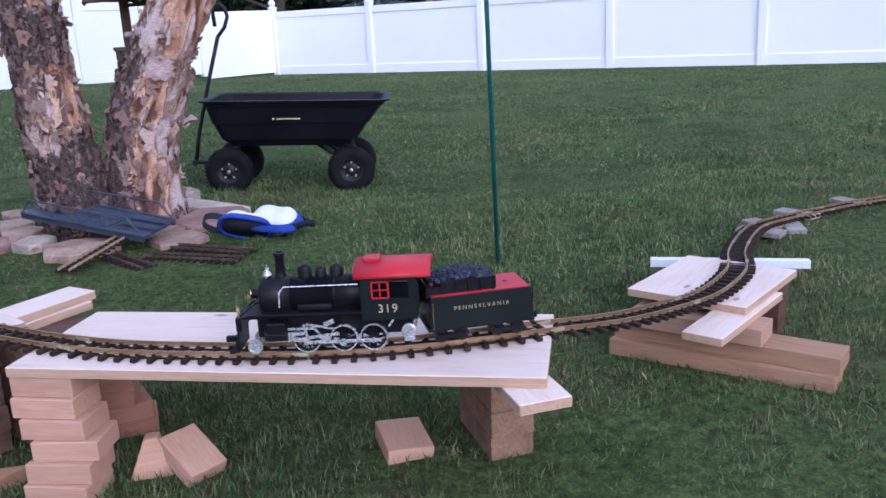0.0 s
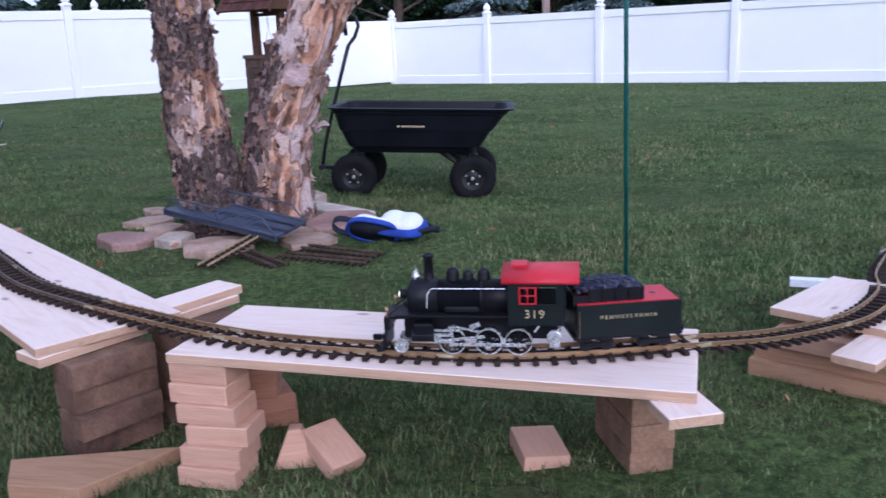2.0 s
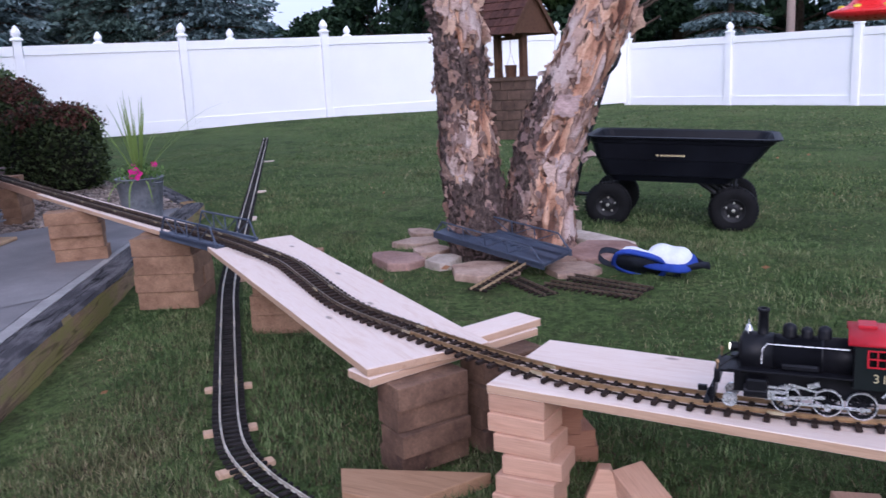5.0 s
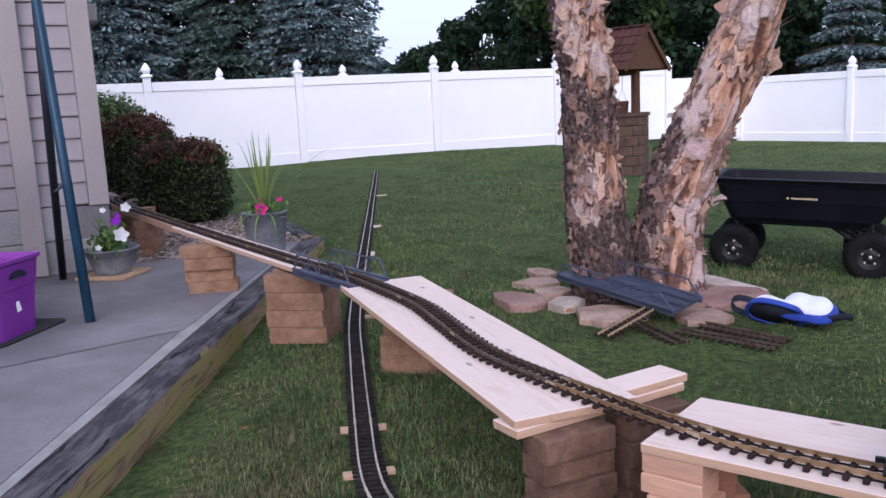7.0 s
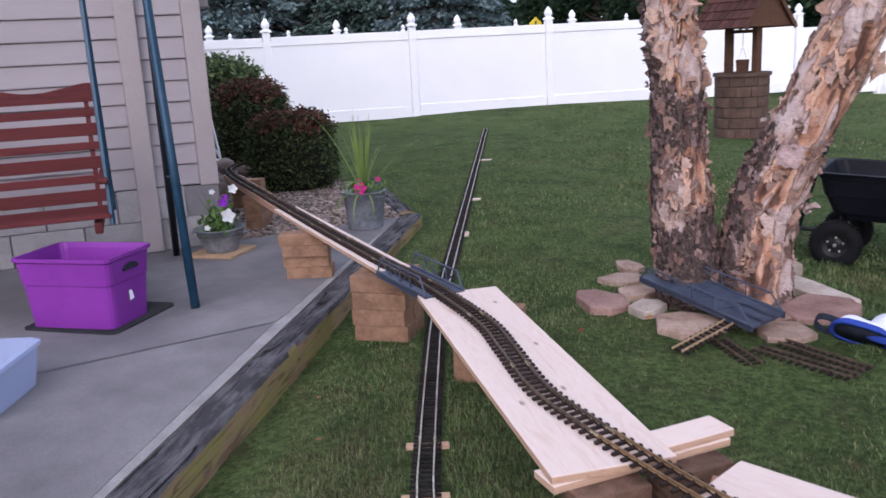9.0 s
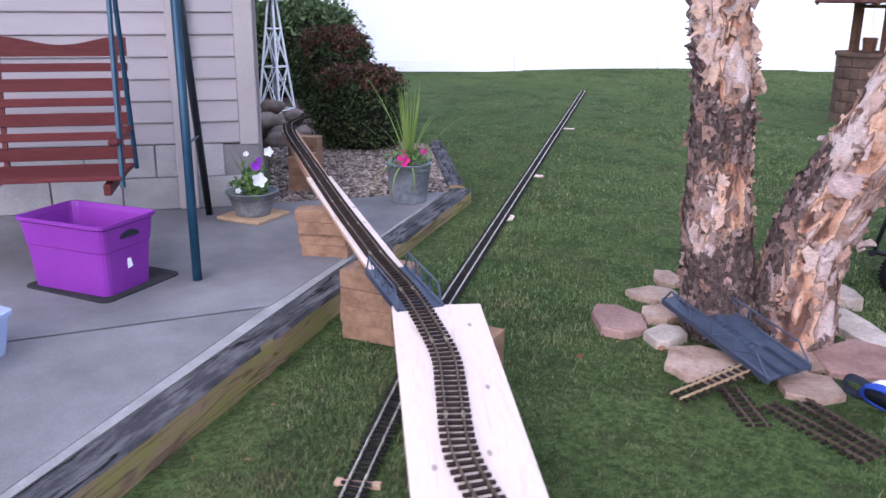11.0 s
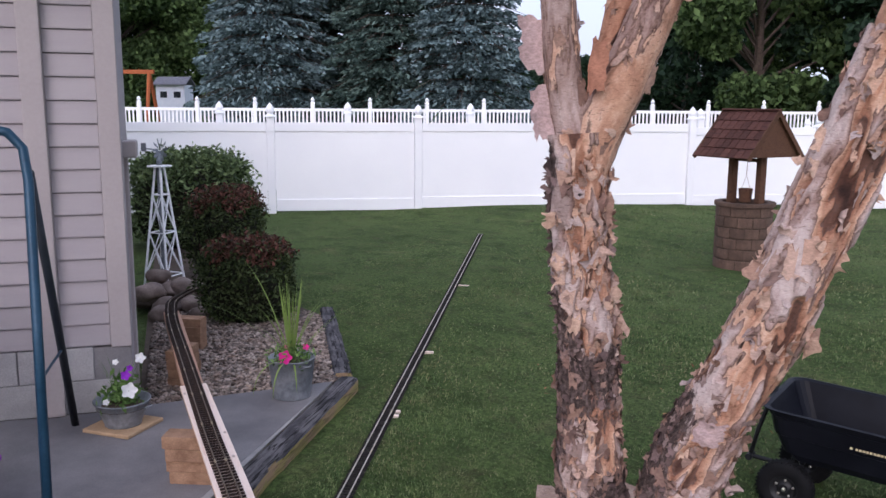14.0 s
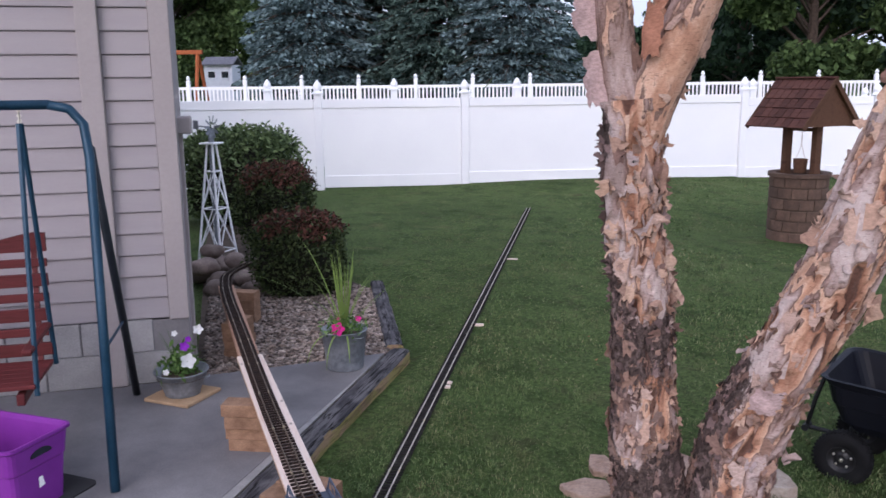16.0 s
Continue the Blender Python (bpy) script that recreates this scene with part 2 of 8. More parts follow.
def flake_material(name, tones):
    m = bpy.data.materials.new(name)
    nt, p = nodes_of(m)
    isl = nt.nodes.new("ShaderNodeNewGeometry").outputs["Random Per Island"]
    col = ramp(nt, isl, [(i / (len(tones) - 1), c) for i, c in enumerate(tones)])
    fine = noise_node(nt, coords(nt, (1, 1, 2.2), False), 60, 5, 0.72)
    col = mixc(nt, "OVERLAY", 0.55, col, ramp(nt, fine, [(0.25, (0.12, 0.12, 0.12)), (0.75, (0.85, 0.85, 0.85))]))
    nt.links.new(col, p.inputs["Base Color"])
    p.inputs["Roughness"].default_value = 0.8
    p.inputs["Specular IOR Level"].default_value = 0.2
    bump(nt, p, fine, 0.4, 0.006)
    return m


def glow(name, col, strength):
    m = bpy.data.materials.new(name)
    nt, p = nodes_of(m)
    p.inputs["Base Color"].default_value = (*col, 1)
    p.inputs["Emission Color"].default_value = (*col, 1)
    p.inputs["Emission Strength"].default_value = strength
    return m


def clear_plastic(name, col, rough=0.25):
    m = bpy.data.materials.new(name)
    nt, p = nodes_of(m)
    p.inputs["Base Color"].default_value = (*col, 1)
    p.inputs["Roughness"].default_value = rough
    p.inputs["Transmission Weight"].default_value = 0.45
    p.inputs["IOR"].default_value = 1.3
    return m


M_LAWN = lawn_material()
M_BLADE = grass_material("grass_blade")
# dead thatch, its dark tone also standing in for shade
M_THATCH_SHADE = leafy("dead_thatch", (0.026, 0.020, 0.012), (0.130, 0.105, 0.060), 0.9, 0.3, 0.1)
M_STRAW = leafy("dry_grass", (0.085, 0.068, 0.034), (0.36, 0.30, 0.17), 0.8, 0.3, 0.2)
M_PINE = wood("new_pine", (0.73, 0.60, 0.52), (0.65, 0.49, 0.395), 8, 0.6, 0.8, 0.04, 0.06)
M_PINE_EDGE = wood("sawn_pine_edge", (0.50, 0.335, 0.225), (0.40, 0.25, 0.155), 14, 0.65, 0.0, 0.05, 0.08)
M_STUD = wood("sawn_stud", (0.47, 0.285, 0.195), (0.39, 0.22, 0.145), 5, 0.7, 0.0, 0.14, 0.12)
M_STUD_RED = wood("reddish_sawn_stud", (0.37, 0.185, 0.115), (0.28, 0.13, 0.08), 5, 0.7, 0.0, 0.14, 0.12)
M_CEDAR = wood("tan_beam", (0.36, 0.215, 0.125), (0.26, 0.145, 0.08), 8, 0.75, 0.2, 0.10, 0.15)
M_OLDWOOD = wood("weathered_wood", (0.30, 0.27, 0.24), (0.15, 0.13, 0.12), 12, 0.85, 0.2, 0.1, 0.5)
M_TIMBER = wood("weathered_timber", (0.135, 0.127, 0.132), (0.032, 0.030, 0.033), 12, 0.9, 0.25, 0.0, 0.9, (0.050, 0.047, 0.052), 0.95)
M_TIMBER_SIDE = wood("mossy_timber_side", (0.33, 0.225, 0.135), (0.17, 0.115, 0.075), 7, 0.9, 0.0, 0.0, 0.6, (0.285, 0.245, 0.085), 0.45)
M_PAVER = surf("tan_paver", (0.185, 0.105, 0.062), (0.30, 0.180, 0.110), 14, 0.9, relief=0.6, fine=160, per_piece=0.14, grit=0.4)
M_PAVER_DARK = surf("dark_paver", (0.068, 0.038, 0.026), (0.175, 0.104, 0.067), 12, 0.9, relief=0.6, fine=160, per_piece=0.2, grit=0.4)
M_CONC = surf("patio_concrete", (0.135, 0.128, 0.132), (0.225, 0.213, 0.215), 1.5, 0.8, relief=0.2, fine=140, grit=0.3, mid=(0.36, 0.64))
M_JOINT = surf("worn_joint", (0.25, 0.24, 0.235), (0.34, 0.325, 0.315), 9, 0.9, relief=0.4, fine=120)
M_BLOCK = surf("block_concrete", (0.26, 0.25, 0.25), (0.36, 0.345, 0.34), 4, 0.9, relief=0.35, fine=120, per_piece=0.05)
M_SIDING = surf("vinyl_siding", (0.315, 0.282, 0.292), (0.34, 0.306, 0.312), 1.5, 0.55, relief=0.08, fine=60, stretch=(1, 1, 8), grit=0.08, per_piece=0.015)
M_TRIM = surf("painted_trim", (0.335, 0.295, 0.29), (0.36, 0.32, 0.312), 2.0, 0.5, relief=0.05, fine=50, grit=0.08)
M_VINYL = surf("white_vinyl", (0.90, 0.90, 0.91), (0.935, 0.935, 0.935), 0.8, 0.45, relief=0.03, fine=30, grit=0.05)
M_STONE_PALE = surf("cream_flagstone", (0.34, 0.27, 0.215), (0.55, 0.47, 0.40), 5, 0.85, relief=0.5, fine=60, per_piece=0.12, dist=0.008, grit=0.35)
M_STONE_RED = surf("reddish_flagstone", (0.19, 0.105, 0.085), (0.34, 0.215, 0.175), 5, 0.85, relief=0.5, fine=60, per_piece=0.15, dist=0.008, grit=0.35)
M_STONE = surf("flagstone", (0.25, 0.16, 0.115), (0.43, 0.315, 0.245), 5, 0.85, relief=0.5, fine=60, per_piece=0.22, dist=0.008, grit=0.35)
M_BOULDER = surf("field_stone", (0.12, 0.088, 0.074), (0.27, 0.21, 0.18), 5, 0.8, relief=0.35, fine=70, per_piece=0.25, grit=0.35)
M_GRAVEL = surf("river_gravel", (0.15, 0.108, 0.085), (0.30, 0.25, 0.215), 9, 0.75, relief=0.2, fine=90, island=0.70, grit=0.3)
M_SOIL = surf("soil", (0.055, 0.04, 0.03), (0.10, 0.075, 0.055), 9, 0.95, relief=0.7, fine=70, grit=0.5)
M_BARK = bark_material("birch_bark")
M_FLAKE = flake_material("peeling_bark", [(0.14, 0.078, 0.062), (0.45, 0.29, 0.215), (0.48, 0.385, 0.36), (0.50, 0.32, 0.225), (0.54, 0.38, 0.29), (0.20, 0.115, 0.09), (0.46, 0.38, 0.37)])
M_FLAKE_MID = flake_material("brown_peeling_bark", [(0.08, 0.048, 0.040), (0.21, 0.125, 0.095), (0.26, 0.19, 0.17), (0.24, 0.145, 0.105), (0.30, 0.205, 0.17), (0.12, 0.074, 0.062)])
M_FLAKE_DARK = flake_material("dark_peeling_bark", [(0.05, 0.035, 0.032), (0.12, 0.08, 0.07), (0.22, 0.15, 0.14), (0.09, 0.06, 0.055)])
M_CURL = flake_material("curled_paper_bark", [(0.40, 0.265, 0.255), (0.50, 0.37, 0.35)])
M_RUST = flake_material("rust_inner_bark", [(0.34, 0.15, 0.095), (0.40, 0.19, 0.12)])
M_BRASS = surf("brass_rail", (0.30, 0.19, 0.095), (0.44, 0.30, 0.165), 16, 0.40, 0.7, 0.1, 120, grit=0.25)
M_BRASS_NEW = surf("bright_brass_rail", (0.46, 0.33, 0.19), (0.60, 0.45, 0.28), 16, 0.42, 0.5, 0.1, 120, grit=0.2)
M_JOINER = surf("bright_joiner", (0.52, 0.44, 0.27), (0.66, 0.58, 0.40), 20, 0.4, 0.7, 0.05, 120)
M_RAIL_OLD = surf("worn_rail", (0.11, 0.08, 0.055), (0.20, 0.15, 0.105), 16, 0.45, 0.6, 0.15, 120, grit=0.3)
M_RAIL_GREY = surf("dull_rail", (0.40, 0.35, 0.28), (0.74, 0.68, 0.57), 22, 0.40, 0.5, 0.15, 120, grit=0.3)
M_TIE = surf("brown_plastic_tie", (0.017, 0.011, 0.009), (0.034, 0.021, 0.016), 30, 0.75, relief=0.2, fine=150, per_piece=0.2, spec=0.2)
M_TIE_BLACK = surf("black_plastic_tie", (0.014, 0.012, 0.012), (0.03, 0.026, 0.025), 30, 0.85, relief=0.2, fine=150, per_piece=0.25, spec=0.15)
M_BRIDGE = surf("blue_grey_plastic", (0.042, 0.052, 0.080), (0.070, 0.086, 0.125), 8, 0.5, relief=0.1, fine=80, per_piece=0.05)
M_POLY = surf("black_poly", (0.005, 0.0055, 0.009), (0.009, 0.010, 0.015), 6, 0.42, relief=0.12, fine=200, grit=0.2, spec=0.14)
M_RUBBER = surf("tyre_rubber", (0.006, 0.006, 0.007), (0.012, 0.012, 0.013), 9, 0.85, relief=0.3, fine=120, spec=0.15)
M_RIM = surf("black_rim", (0.012, 0.012, 0.013), (0.02, 0.02, 0.022), 8, 0.4, 0.0, 0.05, 60, spec=0.25)
M_STEEL = surf("black_steel", (0.014, 0.015, 0.017), (0.026, 0.027, 0.03), 8, 0.45, 0.0, 0.08, 60, spec=0.25)
M_ZINCBOLT = surf("zinc_bolt", (0.45, 0.43, 0.38), (0.6, 0.57, 0.5), 30, 0.35, 0.9, 0.05, 60)
M_LOCO = surf("satin_black_paint", (0.006, 0.006, 0.008), (0.011, 0.011, 0.014), 14, 0.42, 0.0, 0.03, 150, grit=0.15, spec=0.18)
M_LOCO_GREEN = surf("dark_green_paint", (0.007, 0.010, 0.010), (0.011, 0.015, 0.015), 14, 0.45, 0.0, 0.03, 150, grit=0.15, spec=0.18)
M_REDROOF = surf("red_paint", (0.40, 0.014, 0.024), (0.48, 0.022, 0.034), 12, 0.4, 0.0, 0.03, 120, grit=0.12)
M_SILVER = surf("bright_rods", (0.62, 0.62, 0.64), (0.78, 0.78, 0.80), 20, 0.28, 0.65, 0.03, 120)
M_GOLD = surf("gold_lettering", (0.42, 0.35, 0.19), (0.52, 0.44, 0.26), 20, 0.5, 0.1, 0.0, 120)
M_COAL = surf("coal", (0.010, 0.011, 0.020), (0.034, 0.038, 0.075), 60, 0.30, 0.0, 0.3, 120, island=0.4)
M_LAMP = glow("headlight", (1.0, 0.88, 0.62), 4.0)
M_TUBE = surf("green_enamel_tube", (0.012, 0.042, 0.075), (0.02, 0.058, 0.098), 7, 0.35, 0.2, 0.06, 70)
M_TUBE_DARK = surf("dark_enamel_tube", (0.012, 0.016, 0.022), (0.02, 0.025, 0.032), 7, 0.4, 0.2, 0.06, 70)
M_POLE = surf("green_pole", (0.010, 0.085, 0.075), (0.016, 0.11, 0.095), 9, 0.4, 0.1, 0.08, 90)
M_REDWOOD = wood("red_stained_slat", (0.105, 0.022, 0.022), (0.065, 0.013, 0.013), 12, 0.55, 0.0, 0.12, 0.2)
M_PURPLE = surf("purple_plastic", (0.185, 0.030, 0.265), (0.22, 0.038, 0.31), 5, 0.4, relief=0.08, fine=150, grit=0.1)
M_FROST = clear_plastic("frosted_plastic", (0.62, 0.70, 0.92))
M_WHITE = surf("white_label", (0.78, 0.78, 0.78), (0.84, 0.84, 0.84), 9, 0.5, relief=0.0)
M_MAT = surf("black_rubber_mat", (0.018, 0.018, 0.02), (0.03, 0.03, 0.032), 9, 0.85, relief=0.4, fine=160)
M_GALV = surf("galvanised_steel", (0.16, 0.175, 0.195), (0.265, 0.28, 0.305), 10, 0.5, 0.35, 0.1, 40, grit=0.3)
M_TILE = surf("terracotta_tile", (0.38, 0.25, 0.14), (0.48, 0.33, 0.20), 8, 0.85, relief=0.2)
M_SHINGLE = wood("brown_shingle", (0.088, 0.038, 0.028), (0.045, 0.021, 0.018), 14, 0.85, 0.0, 0.25, 0.5)
M_BROWNWOOD = wood("brown_stained_wood", (0.115, 0.058, 0.034), (0.06, 0.031, 0.021), 12, 0.8, 0.0, 0.12, 0.4)
M_BARREL = surf("brown_stone_veneer", (0.088, 0.056, 0.042), (0.145, 0.092, 0.066), 8, 0.9, relief=0.5, fine=60, per_piece=0.18, grit=0.35)
M_KNEE_W = surf("white_shell", (0.66, 0.68, 0.74), (0.76, 0.78, 0.82), 12, 0.5, relief=0.1)
M_KNEE_B = surf("blue_fabric", (0.02, 0.045, 0.26), (0.03, 0.065, 0.36), 20, 0.8, relief=0.3, fine=200)
M_KNEE_K = surf("black_foam", (0.012, 0.014, 0.022), (0.022, 0.026, 0.04), 20, 0.9, relief=0.3, fine=200)
M_PETAL_P = leafy("pink_petal", (0.62, 0.02, 0.22), (0.80, 0.06, 0.36), 0.6, 0.15, 0.3)
M_PETAL_V = leafy("violet_petal", (0.22, 0.03, 0.42), (0.34, 0.05, 0.55), 0.6, 0.15, 0.3)
M_PETAL_W = leafy("white_petal", (0.74, 0.74, 0.72), (0.84, 0.84, 0.82), 0.6, 0.06, 0.3)
M_LEAF = leafy("potted_leaf", (0.07, 0.14, 0.035), (0.17, 0.27, 0.08), 0.55, 0.3, 0.3)
M_SPIKE = leafy("spike_leaf", (0.10, 0.17, 0.035), (0.20, 0.28, 0.075), 0.45, 0.2, 0.3)
M_HEDGE_G = leafy("hedge_leaf", (0.030, 0.055, 0.018), (0.16, 0.21, 0.09), 0.5, 0.4, 0.2)
M_HEDGE_R = leafy("barberry_leaf", (0.042, 0.030, 0.018), (0.145, 0.060, 0.044), 0.55, 0.4, 0.2)
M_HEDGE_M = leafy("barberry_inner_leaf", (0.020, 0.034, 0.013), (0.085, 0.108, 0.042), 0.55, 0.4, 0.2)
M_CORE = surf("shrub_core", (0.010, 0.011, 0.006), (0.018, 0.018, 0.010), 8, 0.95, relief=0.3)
M_SPRUCE = leafy("blue_spruce_needles", (0.036, 0.062, 0.060), (0.20, 0.27, 0.28), 0.7, 0.35, 0.15)
M_SPRUCE_D = leafy("green_spruce_needles", (0.022, 0.044, 0.036), (0.12, 0.17, 0.145), 0.7, 0.35, 0.15)
M_TREE = leafy("maple_leaf", (0.026, 0.052, 0.018), (0.115, 0.170, 0.060), 0.55, 0.35, 0.3)
M_TREE_D = leafy("dark_leaf", (0.010, 0.024, 0.014), (0.035, 0.062, 0.032), 0.6, 0.35, 0.2)
M_BRANCH = surf("dark_bark", (0.05, 0.036, 0.028), (0.09, 0.066, 0.05), 9, 0.9, relief=0.5)
M_FEEDER = surf("red_feeder_plastic", (0.62, 0.02, 0.02), (0.72, 0.03, 0.03), 12, 0.3, relief=0.03)
M_YELLOW = surf("yellow_sign", (0.72, 0.56, 0.02), (0.80, 0.64, 0.03), 9, 0.5, relief=0.0)
M_ORANGE = wood("orange_stained_post", (0.34, 0.10, 0.035), (0.22, 0.06, 0.025), 10, 0.7, 0.0, 0.08, 0.2)
M_BLUE = surf("blue_swing_plastic", (0.02, 0.16, 0.62), (0.03, 0.20, 0.70), 9, 0.45, relief=0.0)
M_POLEWOOD = wood("utility_pole_wood", (0.44, 0.34, 0.29), (0.34, 0.25, 0.21), 10, 0.85, 0.0, 0.0, 0.3)
M_SHED = surf("shed_siding", (0.62, 0.65, 0.72), (0.70, 0.72, 0.78), 3, 0.6, relief=0.1)
M_SHEDROOF = surf("grey_roofing", (0.12, 0.12, 0.14), (0.18, 0.18, 0.20), 6, 0.85, relief=0.3)
M_DARKGLASS = surf("dark_window", (0.02, 0.025, 0.03), (0.03, 0.035, 0.04), 3, 0.15, relief=0.0)
M_ROOF = surf("house_shingle", (0.08, 0.072, 0.066), (0.13, 0.12, 0.11), 7, 0.9, relief=0.5)
M_DRYLEAF = leafy("fallen_leaf", (0.22, 0.10, 0.05), (0.40, 0.22, 0.12), 0.7, 0.3, 0.2)

# ---- shape helpers ----
rng = np.random.default_rng(7)


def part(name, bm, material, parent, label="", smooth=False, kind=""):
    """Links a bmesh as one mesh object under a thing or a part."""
    me = bpy.data.meshes.new(name)
    bm.to_mesh(me)
    bm.free()
    me.materials.append(material)
    if smooth:
        me.polygons.foreach_set("use_smooth", [True] * len(me.polygons))
    ob = new(name, me)
    ob.parent = parent
    return tagged(ob, label, "", "", kind)


def piece(name, me, parent, m):
    """One more object on a mesh that its like share."""
    ob = new(name, me)
    ob.parent = parent
    ob.matrix_basis = m
    return ob


def shared(name, bm, material):
    me = bpy.data.meshes.new(name)
    bm.to_mesh(me)
    bm.free()
    me.materials.append(material)
    return me


def thing(name, m, label, category, group="", kind=""):
    ob = new(name)
    ob.empty_display_size = 0.1
    ob.matrix_basis = m
    return tagged(ob, label, category, group, kind)


def solid(name, bm, material, m, label, category, group="", kind="", smooth=False):
    """A thing that is one mesh."""
    ob = part(name, bm, material, None, "", smooth)
    ob.matrix_basis = m
    return tagged(ob, label, category, group, kind)


def grid_mesh(name, verts, faces, material, smooth=False):
    """A mesh from arrays: verts (n, 3) and faces (m, 3 or 4)."""
    me = bpy.data.meshes.new(name)
    verts, faces = np.asarray(verts, np.float32), np.asarray(faces, np.int32)
    k = faces.shape[1]
    me.vertices.add(len(verts))
    me.vertices.foreach_set("co", verts.ravel())
    me.loops.add(faces.size)
    me.loops.foreach_set("vertex_index", faces.ravel())
    me.polygons.add(len(faces))
    me.polygons.foreach_set("loop_start", np.arange(0, faces.size, k, dtype=np.int32))
    me.polygons.foreach_set("loop_total", np.full(len(faces), k, np.int32))
    if smooth:
        me.polygons.foreach_set("use_smooth", np.ones(len(faces), bool))
    me.update(calc_edges=True)
    me.materials.append(material)
    return me


def box(bm, c, s, rot=(0, 0, 0), edge=0.0, seg=1):
    """A block with softened edges: centre, sizes, degrees."""
    m = pose(*c, *rot) @ Matrix.Diagonal((*s, 1))
    vs = bmesh.ops.create_cube(bm, size=1.0, matrix=m)["verts"]
    if edge:
        es = list({e for v in vs for e in v.link_edges})
        bmesh.ops.bevel(bm, geom=es, offset=edge, segments=seg, profile=0.7, affect="EDGES")
    return bm


def ring_loft(bm, rings, caps=True, closed=True):
    """Skins rings of equal count."""
    vr = [[bm.verts.new(p) for p in r] for r in rings]
    n = len(vr[0])
    for a, b in zip(vr, vr[1:]):
        for i in range(n if closed else n - 1):
            j = (i + 1) % n
            bm.faces.new((a[i], a[j], b[j], b[i]))
    if caps:
        bm.faces.new(list(reversed(vr[0])))
        bm.faces.new(vr[-1])
    return bm


def tube(bm, pts, r, seg=8, caps=True):
    """A round bar along points; r is one radius or one for each point."""
    pts = [Vector(p) for p in pts]
    rr = r if isinstance(r, (list, tuple)) else [r] * len(pts)
    rings, side = [], None
    for i, p in enumerate(pts):
        d = (pts[min(i + 1, len(pts) - 1)] - pts[max(i - 1, 0)]).normalized()
        if side is None:
            side = d.orthogonal().normalized()
        side = (side - d * side.dot(d)).normalized()
        up = d.cross(side)
        rings.append([p + (side * math.cos(a) + up * math.sin(a)) * rr[i] for a in (2 * math.pi * k / seg for k in range(seg))])
    return ring_loft(bm, rings, caps)


def lathe(bm, profile, seg=24, m=None, caps=True):
    """Turns (radius, height) pairs round z."""
    m = m or Matrix.Identity(4)
    return ring_loft(bm, [[m @ Vector((r * math.cos(a), r * math.sin(a), z)) for a in (2 * math.pi * k / seg for k in range(seg))] for r, z in profile], caps)


def prism(bm, outline, z0, z1):
    """An upright slab over a flat outline."""
    return ring_loft(bm, [[(x, y, z0) for x, y in outline], [(x, y, z1) for x, y in outline]])


def smooth_line(pts, n):
    """n points at even steps on a smooth curve through pts."""
    P = np.array(pts, float)
    Q = np.vstack([2 * P[0] - P[1], P, 2 * P[-1] - P[-2]])
    out = []
    for i in range(1, len(Q) - 2):
        for s in np.linspace(0, 1, 40, endpoint=False):
            a, b, c, d = Q[i - 1], Q[i], Q[i + 1], Q[i + 2]
            out.append(0.5 * (2 * b + (c - a) * s + (2 * a - 5 * b + 4 * c - d) * s * s + (3 * b - a - 3 * c + d) * s ** 3))
    out.append(P[-1])
    out = np.array(out)
    L = np.r_[0, np.cumsum(np.linalg.norm(np.diff(out, axis=0), axis=1))]
    s = np.linspace(0, L[-1], n)
    return np.stack([np.interp(s, L, out[:, k]) for k in range(out.shape[1])], 1), L[-1]


def leaves(points, size, up=0.0, aspect=1.0, seed=1):
    """Small four-cornered leaves at points, turned at random: verts and faces."""
    g = np.random.default_rng(seed)
    n = len(points)
    a = g.normal(size=(n, 3))
    a[:, 2] *= 1 - up
    a /= np.linalg.norm(a, axis=1, keepdims=True)
    b = np.cross(a, g.normal(size=(n, 3)))
    b /= np.linalg.norm(b, axis=1, keepdims=True)
    s = (size * g.uniform(0.6, 1.3, n))[:, None]
    l, w = a * s * aspect, b * s * 0.55
    v = np.stack([points - l, points + w, points + l, points - w], 1).reshape(-1, 3)
    return v, np.arange(4 * n).reshape(n, 4)


def text_mesh(body, size, depth=0.0004, spacing=1.0):
    """Lettering in the built-in font, as a mesh centred on its origin in the local xz plane, facing -y."""
    cu = bpy.data.curves.new("lettering", "FONT")
    cu.body, cu.size, cu.extrude = body, size, depth
    cu.space_character = spacing
    cu.align_x, cu.align_y = "CENTER", "CENTER"
    tmp = bpy.data.objects.new("lettering_source", cu)
    scene.collection.objects.link(tmp)
    dg = bpy.context.evaluated_depsgraph_get()
    me = bpy.data.meshes.new_from_object(tmp.evaluated_get(dg))
    bpy.data.objects.remove(tmp)
    me.transform(pose(0, 0, 0, 90, 0, 0))
    return me


def ground_z(x, y):
    """The lawn falls a little towards the back and the far side."""
    def ease(v):
        v = np.clip(v, 0, 1)
        return v * v * (3 - 2 * v)
    x, y = np.asarray(x, float), np.asarray(y, float)
    # a shallow trough along the patio's edging timber
    off = (x + 1.203) * 0.8867 + (y + 0.586) * 0.4624
    dip = (0.075 - 0.055 * ease((y - 1.6) / 1.8)) * np.exp(-(off / 0.21) ** 2) * ((off > -0.5) & (y < 5.2) & (y > -3))
    return -np.maximum(0.10 * ease((x + 2.2) / 2.4) * ease((y - 3.5) / 1.3), np.maximum(0.10 * ease((y - 13.5) / 4.5), 0.10 * ease((y - 8.0) / 3.0) * ease((x + 7.5) / 3.0))) - dip + 0.10 * ease((-x - 3.5) / 3) * ease((y - 10) / 3)

# ---- the setting: ground, patio, house, fences ----
PATIO_Z, TIMBER_Z = 0.050, 0.062


